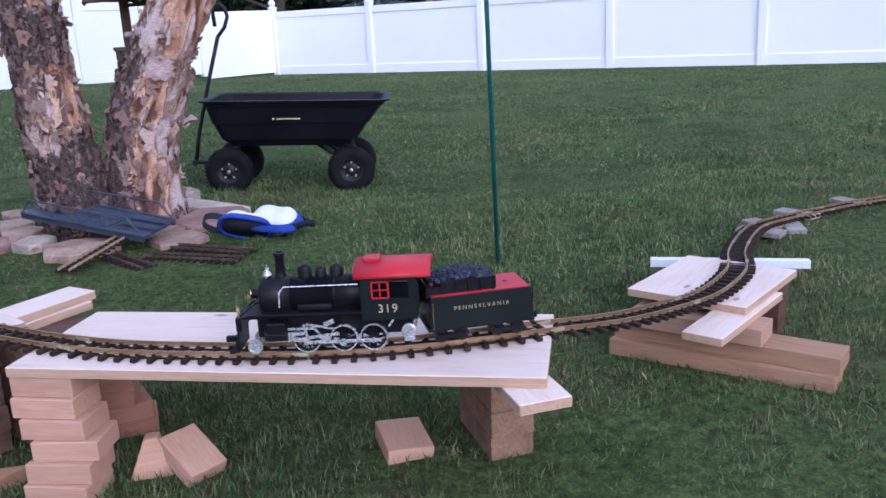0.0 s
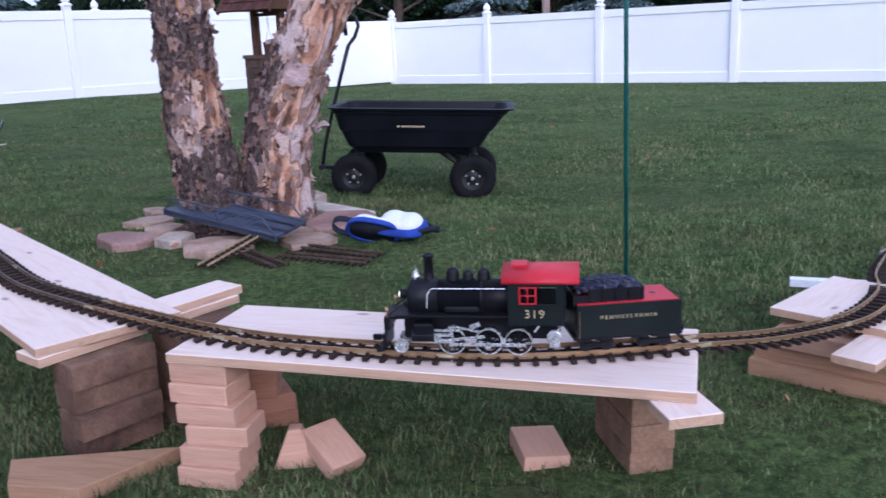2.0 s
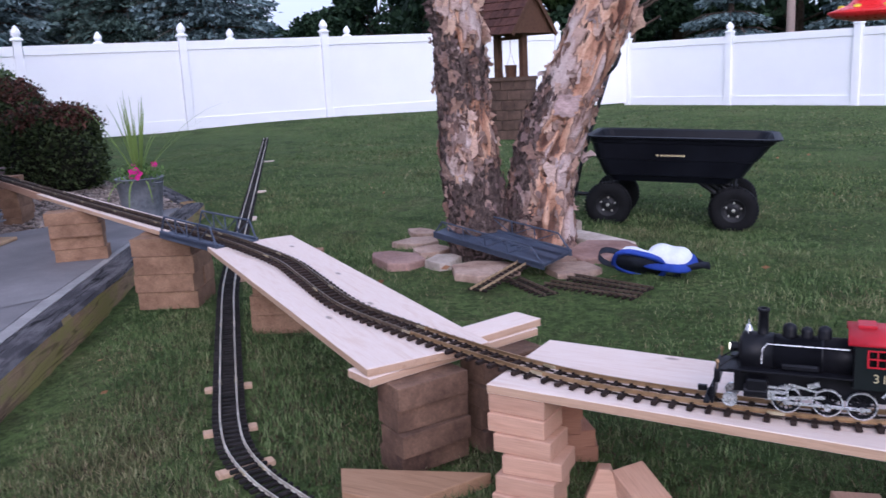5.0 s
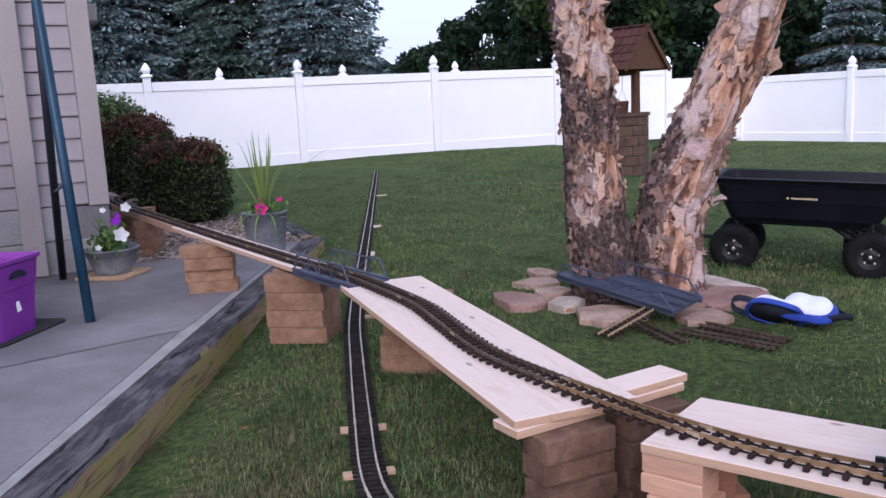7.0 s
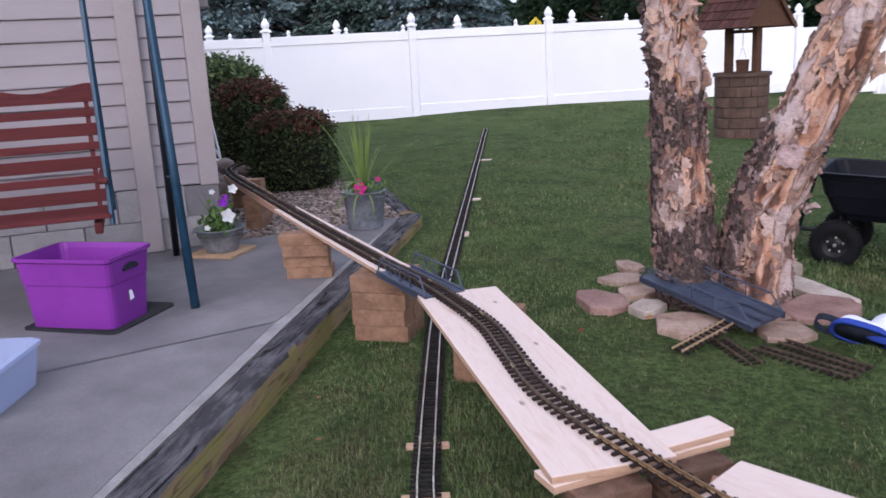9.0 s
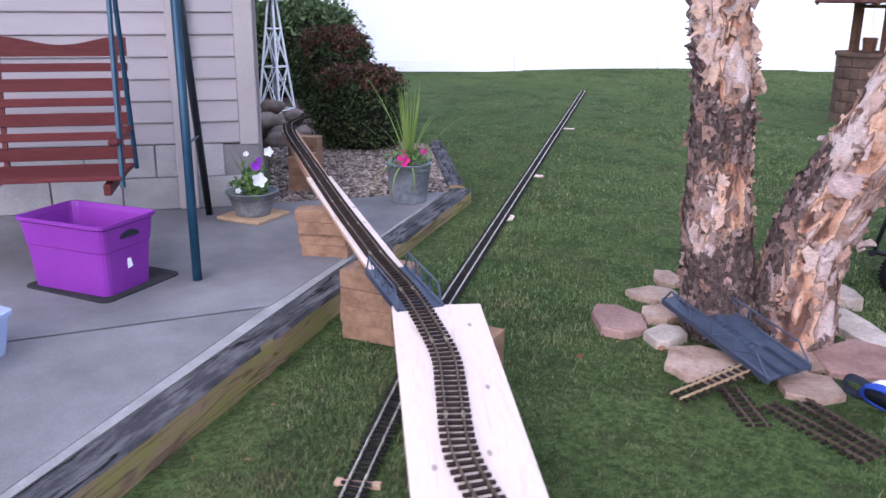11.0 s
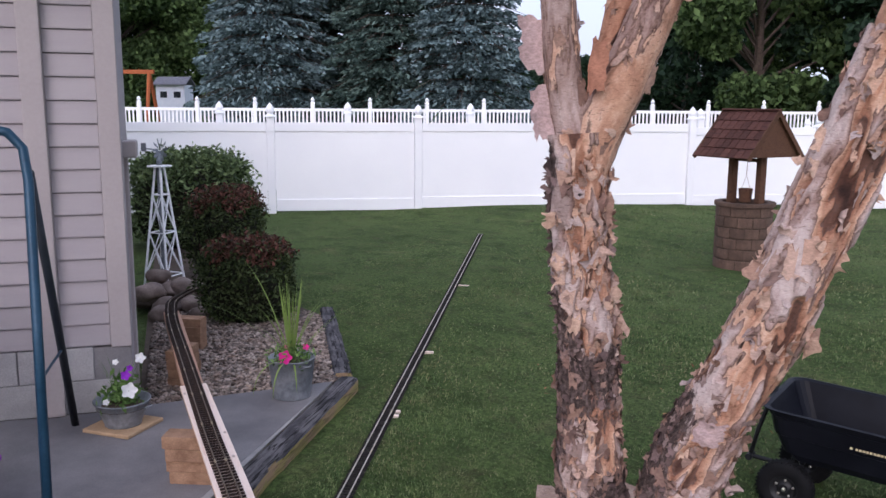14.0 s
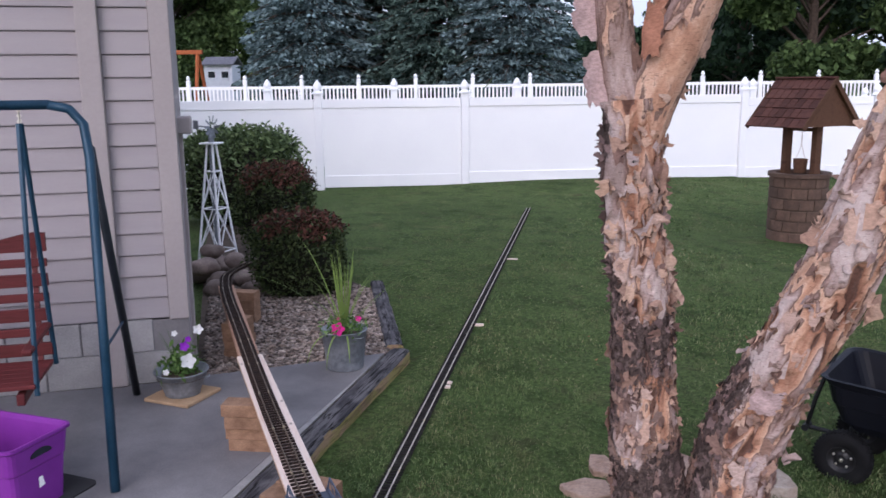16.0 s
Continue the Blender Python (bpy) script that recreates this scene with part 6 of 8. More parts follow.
loose_track(-1.285, 3.055, 0.045, 73, -7, 0.42, M_BRASS_NEW, "short straight brass track piece propped on the stones")
loose_track(-1.16, 2.97, 0.015, -40, 3, 0.26, M_RAIL_OLD, "dark track piece lying on its side in the grass")
loose_track(-0.93, 2.985, 0.012, -19, 0, 0.40, M_RAIL_OLD, "tarnished track piece in the grass")
loose_track(-0.88, 3.06, 0.020, -24, 0, 0.36, M_RAIL_OLD, "tarnished track piece in the grass")


def knee_pad(m, label):
    """A hard shell with two humps, a padded rim under it and a foam hollow behind."""
    t = thing("knee_pad", m, label, "knee pad", "knee pads")
    def outline(q, a, b):
        return a * math.cos(q) * (1 - 0.10 * math.cos(2 * q)), b * math.sin(q) * (1 + 0.12 * math.cos(2 * q))
    def cap(a, b, z0, h, n=28, k=9, dip=0.0, inner=0.0):
        rings = []
        for j in range(k + 1):
            f = j / k * 0.99
            r = math.cos(f * math.pi / 2) ** 0.75
            ring = []
            for i in range(n):
                x, y = outline(2 * math.pi * i / n, a * r, b * r)
                ring.append((x, y, z0 + h * math.sin(f * math.pi / 2) * (1 - dip * math.exp(-((x - 0.01) / 0.028) ** 2)) - inner))
            rings.append(ring)
        return rings
    bm = bmesh.new()
    ring_loft(bm, cap(0.100, 0.070, 0.020, 0.050, dip=0.22))
    part("shell", bm, M_KNEE_W, t, "white hard shell with two humps", True)
    bm = bmesh.new()
    outer, hollow = cap(0.122, 0.088, 0.0, 0.045), cap(0.104, 0.070, 0.0, 0.036)
    ring_loft(bm, hollow[::-1] + outer[:5])
    part("trim", bm, M_KNEE_B, t, "blue fabric rim", True)
    bm = bmesh.new()
    ring_loft(bm, cap(0.101, 0.067, 0.003, 0.030))
    part("pad", bm, M_KNEE_K, t, "dark foam lining", True)
    for s, nm in ((-1, "strap"), (1, "strap")):
        bm = bmesh.new()
        rings = []
        for f in np.linspace(0, 1, 9):
            c = Vector((s * (0.085 + 0.075 * math.sin(f * math.pi)), -0.045 + 0.09 * f, 0.010 + 0.014 * math.sin(f * 6)))
            rings.append([c + Vector((0, 0, -0.014)), c + Vector((s * 0.004, 0, -0.014)), c + Vector((s * 0.004, 0, 0.014)), c + Vector((0, 0, 0.014))])
        ring_loft(bm, rings)
        part(nm, bm, M_KNEE_K, t, "black elastic strap", True)


# one rests the right way up, the other is tipped so that its hollow shows
knee_pad(pose(-0.690, 3.305, 0.060, 16, 4, -12), "white and blue knee pad resting on another")
knee_pad(pose(-0.800, 3.255, 0.052, -46, 14, 10), "tipped white and blue knee pad showing its dark lining")

# ---- dump cart ----
def tyre_wheel(m, parent, name="wheel"):
    w = thing(name, m, "", "")
    w.parent = parent
    rx = Matrix.Rotation(radians(90), 4, "X")
    bm = bmesh.new()
    prof = [(0.062, -0.034), (0.082, -0.042), (0.104, -0.043), (0.118, -0.037), (0.126, -0.022), (0.128, 0.0), (0.126, 0.022), (0.118, 0.037), (0.104, 0.043), (0.082, 0.042), (0.062, 0.034)]
    lathe(bm, prof, 40, rx, False)
    for k in range(40):
        a = 2 * math.pi * k / 40
        for s in (-1, 1):
            box(bm, (math.cos(a) * 0.1245, s * 0.018, math.sin(a) * 0.1245), (0.007, 0.026, 0.008), (0, -math.degrees(a), s * 18))
    bmesh.ops.recalc_face_normals(bm, faces=bm.faces)
    part("tyre", bm, M_RUBBER, w, "black pneumatic tyre", True)
    bm = bmesh.new()
    lathe(bm, [(0.064, -0.036), (0.060, -0.036), (0.055, -0.020), (0.030, -0.016), (0.024, -0.028), (0.012, -0.030), (0.012, 0.030), (0.024, 0.028), (0.030, 0.016), (0.055, 0.020), (0.060, 0.036), (0.064, 0.036)], 28, rx, False)
    bmesh.ops.recalc_face_normals(bm, faces=bm.faces)
    part("rim", bm, M_RIM, w, "black steel rim", True)
    for s in (-1, 1):
        for k in range(5):
            a = 2 * math.pi * k / 5 + 0.3
            bm = bmesh.new()
            lathe(bm, [(0.0065, 0), (0.0065, 0.006), (0.003, 0.008)], 6, Matrix.Translation((math.cos(a) * 0.040, s * 0.0165, math.sin(a) * 0.040)) @ Matrix.Rotation(radians(-90 * s), 4, "X"))
            part("wheel_nut", bm, M_ZINCBOLT, w, "zinc wheel nut")
        bm = bmesh.new()
        lathe(bm, [(0.009, 0), (0.009, 0.012), (0.004, 0.014)], 8, Matrix.Translation((0, s * 0.030, 0)) @ Matrix.Rotation(radians(-90 * s), 4, "X"))
        part("hub_cap", bm, M_ZINCBOLT, w)
    return w


def build_cart():
    c = thing("garden_cart", pose(-0.892, 4.905, -0.082, 0, 2.6, 3.5), "black poly garden dump cart on four pneumatic tyres", "cart")
    def tray(x0, x1, y, z, r):
        pts = []
        for cx, cy, a0 in ((x1 - r, y - r, 0), (x0 + r, y - r, 90), (x0 + r, -y + r, 180), (x1 - r, -y + r, 270)):
            for q in range(5):
                a = radians(a0 + q * 22.5)
                pts.append((cx + r * math.cos(a), cy + r * math.sin(a), z))
        return pts
    bm = bmesh.new()
    outer = [tray(-0.325, 0.30, 0.185, 0.300, 0.04), tray(-0.355, 0.345, 0.205, 0.335, 0.05), tray(-0.370, 0.372, 0.218, 0.338, 0.05), tray(-0.410, 0.43, 0.243, 0.425, 0.06), tray(-0.417, 0.438, 0.248, 0.428, 0.06), tray(-0.440, 0.505, 0.268, 0.515, 0.07), tray(-0.447, 0.515, 0.274, 0.520, 0.07), tray(-0.455, 0.535, 0.280, 0.542, 0.07), tray(-0.473, 0.556, 0.296, 0.545, 0.08), tray(-0.475, 0.560, 0.298, 0.553, 0.08), tray(-0.460, 0.545, 0.283, 0.556, 0.07), tray(-0.445, 0.520, 0.268, 0.548, 0.06)]
    inner = [tray(-0.430, 0.495, 0.256, 0.510, 0.06), tray(-0.345, 0.335, 0.195, 0.335, 0.05), tray(-0.315, 0.29, 0.175, 0.312, 0.04)]
    ring_loft(bm, outer + inner)
    bmesh.ops.recalc_face_normals(bm, faces=bm.faces)
    bed = part("bed", bm, M_POLY, c, "black poly tub", True)
    bed.location.z = -0.038
    bed.data.polygons.foreach_set("use_smooth", [False] * len(bed.data.polygons))
    # maker's mark as plain bars
    bm = bmesh.new()
    for k, wd in enumerate((0.012, 0.010, 0.010, 0.010, 0.008, 0.010, 0.010, 0.012, 0.010, 0.010)):
        box(bm, (-0.075 + k * 0.0145 + (0.008 if k else 0), -0.2545, 0.455), (wd, 0.003, 0.013), (-14, 0, 0))
    part("nameplate", bm, M_GOLD, bed, "pale name bars")
    for x, s in ((-0.335, 1), (0.335, -1)):
        for y in (-0.205, 0.205):
            tyre_wheel(pose(x, y, 0.128), c)
        bm = bmesh.new()
        tube(bm, [(x, -0.17, 0.128), (x, 0.17, 0.128)], 0.010, 8)
        box(bm, (x, 0, 0.215), (0.035, 0.16, 0.03), edge=0.003)
        for y in (-0.10, 0.10):
            tube(bm, [(x, y, 0.13), (x, y * 0.7, 0.30)], 0.012, 6)
        part("axle", bm, M_STEEL, c)
    bm = bmesh.new()
    for y in (-0.09, 0.09):
        tube(bm, [(-0.36, y, 0.285), (0.10, y, 0.285), (0.31, y, 0.15)], 0.013, 8)
        tube(bm, [(0.16, y, 0.292), (0.34, y, 0.20)], 0.010, 8)
    tube(bm, [(-0.36, -0.09, 0.285), (-0.36, 0.09, 0.285)], 0.013, 8)
    part("undercarriage", bm, M_STEEL, c)
    bm = bmesh.new()
    tube(bm, [(-0.30, 0, 0.15), (-0.56, 0, 0.148)], 0.012, 8)
    tube(bm, [(-0.56, -0.035, 0.148), (-0.56, 0.035, 0.148)], 0.017, 8)
    part("drawbar", bm, M_STEEL, c)
    bm = bmesh.new()
    tube(bm, [(-0.56, 0, 0.150), (-0.535, 0, 0.30), (-0.485, 0.0, 0.50), (-0.425, 0, 0.72), (-0.390, 0, 0.845)], 0.011, 8)
    lp = [(-0.390, 0, 0.845), (-0.350, 0, 0.895), (-0.330, 0, 0.955), (-0.345, 0, 1.000), (-0.375, 0, 1.018), (-0.402, 0, 1.005), (-0.408, 0, 0.97), (-0.402, 0, 0.90)]
    tube(bm, lp, 0.0105, 8)
    part("handle", bm, M_STEEL, c, "looped black pull handle", True)


build_cart()


# ---- shepherd's hook with a red feeder ----
def build_hook():
    h = thing("shepherd_hook", stand(0.155, 2.72), "thin green shepherd's hook stuck in the lawn", "garden hook")
    bm = bmesh.new()
    tube(bm, [(0, 0, -0.05), (-0.008, 0.0, 0.9), (-0.012, 0, 1.25), (-0.05, 0, 1.38), (-0.13, 0, 1.41), (-0.21, 0.0, 1.36), (-0.222, 0.0, 1.27), (-0.205, 0, 1.235)], 0.0072, 10)
    part("pole", bm, M_POLE, h, "", True)
    f = thing("hummingbird_feeder", stand(-0.055, 2.735, 0.930), "round red plastic hummingbird feeder on the hook", "bird feeder")
    bm = bmesh.new()
    lathe(bm, [(0.045, 0.0), (0.098, 0.012), (0.113, 0.022), (0.113, 0.028), (0.095, 0.034), (0.060, 0.046), (0.046, 0.060)], 28)
    part("dish", bm, M_FEEDER, f, "", True)
    bm = bmesh.new()
    lathe(bm, [(0.040, 0.058), (0.042, 0.10), (0.036, 0.20), (0.020, 0.225)], 20)
    part("bottle", bm, M_FEEDER, f, "", True)
    for k in range(6):
        a = k * math.pi / 3
        bm = bmesh.new()
        lathe(bm, [(0.012, 0), (0.010, 0.006), (0.003, 0.008)], 8, Matrix.Translation((0.075 * math.cos(a), 0.075 * math.sin(a), 0.038)))
        part("port", bm, M_YELLOW, f, "yellow flower port")
    bm = bmesh.new()
    tube(bm, [(0, 0, 0.22), (-0.005, 0, 0.31)], 0.002, 6)
    part("hanger", bm, M_STEEL, f)


build_hook()


# ---- patio things ----
def build_swing():
    foot_f, foot_b = Vector((-3.46, 2.285, PATIO_Z)), Vector((-4.498, 2.942, PATIO_Z))
    side = (foot_b - foot_f).normalized()
    run = Vector((-0.545, -0.838, 0))
    top = Vector((-3.85, 2.49, 1.705))
    L = 1.75
    s = thing("porch_swing_stand", Matrix.Identity(4), "dark blue-green tubular steel swing stand on the patio", "swing stand")
    def end(o, sgn):
        bm = bmesh.new()
        f = foot_f + run * o
        b0 = top + run * o
        k = run * (0.16 * sgn)
        low = f.lerp(b0, 0.86)
        tube(bm, [f, f.lerp(b0, 0.5), low, b0 + Vector((0, 0, -0.09)) + k * 0.10, b0 + Vector((0, 0, -0.02)) + k * 0.45, b0 + k], 0.0215, 12)
        part("front_leg", bm, M_TUBE, s, "blue-green enamelled leg", True)
        bm = bmesh.new()
        tube(bm, [foot_b + run * o, low + Vector((-0.02, 0.015, 0.04))], 0.0205, 12)
        part("rear_leg", bm, M_TUBE_DARK, s, "dark rear leg", True)
        bm = bmesh.new()
        tube(bm, [f.lerp(b0, 0.36), (foot_b + run * o).lerp(low, 0.36)], 0.007, 6)
        part("cross_brace", bm, M_TUBE, s)
    end(0.0, 1)
    end(L, -1)
    bm = bmesh.new()
    tube(bm, [top + run * 0.15, top + run * (L - 0.15)], 0.0215, 12)
    part("top_bar", bm, M_TUBE, s, "", True)
    # bench
    yaw = math.degrees(math.atan2(-run.y, -run.x))
    o = top + run * (L / 2)
    bx = Matrix.Translation((o.x, o.y, 0)) @ Matrix.Rotation(math.atan2(-run.y, -run.x), 4, "Z")
    b = thing("porch_swing_bench", bx, "red-stained slatted wooden swing bench hung on metal straps", "swing bench")
    # local x towards the near end, y away from the wall or to it
    W = 1.20
    back = 1 if (bx.to_3x3() @ Vector((0, 1, 0))).x < 0 else -1
    zs = [0.535 + 0.083 * k for k in range(7)]
    for k, z in enumerate(zs):
        bm = bmesh.new()
        h = 0.062 if k % 2 == 0 else 0.040
        if k == 6:
            rings = []
            for x in np.linspace(-W / 2, W / 2, 25):
                zt = 0.045 + 0.022 * math.cos(x / W * 4 * math.pi) * (1 if abs(x) < W * 0.46 else 0.6)
                rings.append([(x, back * 0.20 - 0.011, -0.03), (x, back * 0.20 + 0.011, -0.03), (x, back * 0.20 + 0.011, zt), (x, back * 0.20 - 0.011, zt)])
            ring_loft(bm, [[(p[0], p[1] + back * 0.012 * k, p[2] + z) for p in r] for r in rings])
        else:
            box(bm, (0, back * (0.20 + 0.012 * k), z), (W, 0.020, h), edge=0.003)
        part("back_slat", bm, M_REDWOOD, b)
    for k in range(6):
        bm = bmesh.new()
        box(bm, (0, back * (0.15 - 0.075 * k), 0.475 + 0.004 * k), (W, 0.062, 0.020), edge=0.003)
        part("seat_slat", bm, M_REDWOOD, b)
    for x in (-W / 2 + 0.06, 0, W / 2 - 0.06):
        bm = bmesh.new()
        box(bm, (x, back * -0.03, 0.445), (0.035, 0.48, 0.05), edge=0.004)
        part("seat_rail", bm, M_REDWOOD, b)
        bm = bmesh.new()
        tube(bm, [(x, back * 0.205, 0.46), (x, back * 0.30, 1.06)], 0.016, 4)
        part("back_post", bm, M_REDWOOD, b)
    for x in (-W / 2 + 0.015, W / 2 - 0.015):
        bm = bmesh.new()
        box(bm, (x, back * -0.05, 0.66), (0.045, 0.46, 0.024), edge=0.006)
        part("armrest", bm, M_REDWOOD, b)
        for y in (back * -0.24, back * 0.22):
            bm = bmesh.new()
            tube(bm, [(x * 1.03, y, 0.45), (x * 1.02, y * 0.10, 1.625)], 0.013, 6)
            part("hanging_strap", bm, M_TUBE, b, "green metal hanging strap")
        bm = bmesh.new()
        tube(bm, [(x * 1.02, 0, 1.62), (x * 1.02, 0, 1.70)], 0.004, 6)
        for q in range(3):
            lathe(bm, [(0.010, -0.002), (0.010, 0.002)], 8, Matrix.Translation((x * 1.02, 0, 1.635 + q * 0.024)) @ Matrix.Rotation(radians(90), 4, "X"))
        part("chain", bm, M_ZINCBOLT, b, "short steel chain")


build_swing()


def build_bins():
    # purple tote: open topped, flared, on a rubber mat
    m = Matrix.Translation((-3.737, 1.926, PATIO_Z + 0.008)) @ Matrix.Diagonal((1.08, 1.08, 1.16, 1)) @ Matrix.Rotation(radians(22.5), 4, "Z")
    t = thing("storage_tote", m, "open purple plastic storage tote with hand holes", "storage bin")
    def rr(l, w, z, r=0.03):
        out = []
        for cx, cy, a0 in ((l / 2 - r, w / 2 - r, 0), (-l / 2 + r, w / 2 - r, 90), (-l / 2 + r, -w / 2 + r, 180), (l / 2 - r, -w / 2 + r, 270)):
            out += [(cx + r * math.cos(radians(a0 + q * 30)), cy + r * math.sin(radians(a0 + q * 30)), z) for q in range(4)]
        return out
    H = 0.275
    bm = bmesh.new()
    ring_loft(bm, [rr(0.39, 0.25, 0), rr(0.415, 0.275, H * 0.60), rr(0.422, 0.282, H * 0.62), rr(0.440, 0.300, H - 0.02), rr(0.460, 0.320, H - 0.012), rr(0.460, 0.320, H), rr(0.440, 0.300, H), rr(0.430, 0.290, H - 0.02), rr(0.38, 0.24, 0.006)])
    bmesh.ops.recalc_face_normals(bm, faces=bm.faces)
    part("tub", bm, M_PURPLE, t)
    for s in (-1, 1):
        bm = bmesh.new()
        rings = []
        for x in np.linspace(-0.05, 0.05, 11):
            h = 0.013 * math.sqrt(max(0.02, 1 - (x / 0.053) ** 2))
            zc = H - 0.062 + 0.008 * (1 - (x / 0.05) ** 2)
            rings.append([(s * 0.2140, x, zc - h), (s * 0.2205, x, zc - h), (s * 0.2205, x, zc + h), (s * 0.2140, x, zc + h)])
        ring_loft(bm, rings)
        part("hand_hole", bm, M_KNEE_K, t, "dark hand hole")
    bm = bmesh.new()
    prism(bm, [(-0.015, 0), (0.013, 0.004), (0.004, 0.060), (-0.001, 0.088), (-0.008, 0.050)], 0, 0.002)
    bmesh.ops.recalc_face_normals(bm, faces=bm.faces)
    ob = part("sticker", bm, M_WHITE, t, "torn white sticker")
    ob.matrix_basis = Matrix.Translation((0.2075, 0.0, 0.085)) @ Matrix.Rotation(radians(90), 4, "Z") @ Matrix.Rotation(radians(82), 4, "X")
    bm = bmesh.new()
    prism(bm, rr(0.52, 0.42, 0, 0.04) and [(p[0], p[1]) for p in rr(0.50, 0.46, 0, 0.04)], 0, 0.008)
    bmesh.ops.recalc_face_normals(bm, faces=bm.faces)
    solid("rubber_mat", bm, M_MAT, Matrix.Translation((-3.75, 1.98, PATIO_Z)) @ Matrix.Rotation(radians(20), 4, "Z"), "black rubber mat on the patio", "mat")
    m = Matrix.Translation((-3.29, 1.09, PATIO_Z)) @ Matrix.Rotation(radians(38), 4, "Z")
    t = thing("clear_bin", m, "frosted clear plastic storage bin with a lid", "storage bin")
    bm = bmesh.new()
    ring_loft(bm, [rr(0.50, 0.36, 0), rr(0.54, 0.40, 0.145), rr(0.53, 0.39, 0.145), rr(0.49, 0.35, 0.006)])
    bmesh.ops.recalc_face_normals(bm, faces=bm.faces)
    part("tub", bm, M_FROST, t)
    bm = bmesh.new()
    ring_loft(bm, [rr(0.555, 0.415, 0.146), rr(0.555, 0.415, 0.162), rr(0.53, 0.39, 0.170)])
    bmesh.ops.recalc_face_normals(bm, faces=bm.faces)
    part("lid", bm, M_FROST, t)


build_bins()


def pail(m, r0, r1, h, label, material=None):
    p = thing("metal_pail", m, label, "planter", "galvanised planters")
    bm = bmesh.new()
    lathe(bm, [(r0, 0), (r0, 0.01), (r1, h - 0.008), (r1 + 0.006, h - 0.006), (r1 + 0.006, h), (r1 - 0.002, h), (r1 - 0.012, h - 0.03), (r0 * 0.9, h - 0.035)], 32)
    part("bucket", bm, M_GALV, p, "", True)
    bm = bmesh.new()
    lathe(bm, [(r1 * 0.94, h - 0.04), (r1 * 0.5, h - 0.022), (0.001, h - 0.018)], 20)
    part("potting_soil", bm, M_SOIL, p)
    for s in (-1, 1):
        bm = bmesh.new()
        tube(bm, [(s * r1, -0.03, h - 0.03), (s * (r1 + 0.022), -0.012, h - 0.03), (s * (r1 + 0.022), 0.012, h - 0.03), (s * r1, 0.03, h - 0.03)], 0.0035, 6)
        part("ear", bm, M_GALV, p)
    return p


def flower_bm(r, petals=5, cup=0.4):
    bm = bmesh.new()
    rings = []
    for f in (0.05, 0.4, 0.75, 1.0):
        rings.append([(r * f * math.cos(a) * (0.90 + 0.14 * math.cos(petals * a)), r * f * math.sin(a) * (0.90 + 0.14 * math.cos(petals * a)), cup * r * f * f + 0.04 * r * math.cos(2 * petals * a) * f) for a in (2 * math.pi * k / 30 for k in range(30))])
    ring_loft(bm, rings, False)
    return bm


def blade_strip(bm, p, d, L, w, droop, n=9):
    """A long leaf that arches over under its own weight."""
    d = Vector(d).normalized()
    side = d.cross(Vector((0, 0, 1))).normalized() if abs(d.z) < 0.99 else Vector((1, 0, 0))
    q, v = Vector(p), d.copy()
    prev = None
    for i in range(n + 1):
        f = i / n
        ww = w * (1 - f ** 2.2) * 0.5 + 0.0004
        a, b = bm.verts.new(q + side * ww), bm.verts.new(q - side * ww)
        if prev:
            bm.faces.new((prev[0], prev[1], b, a))
        prev = (a, b)
        v = (v + Vector((0, 0, -droop * (0.3 + f)))).normalized()
        q = q + v * (L / n)


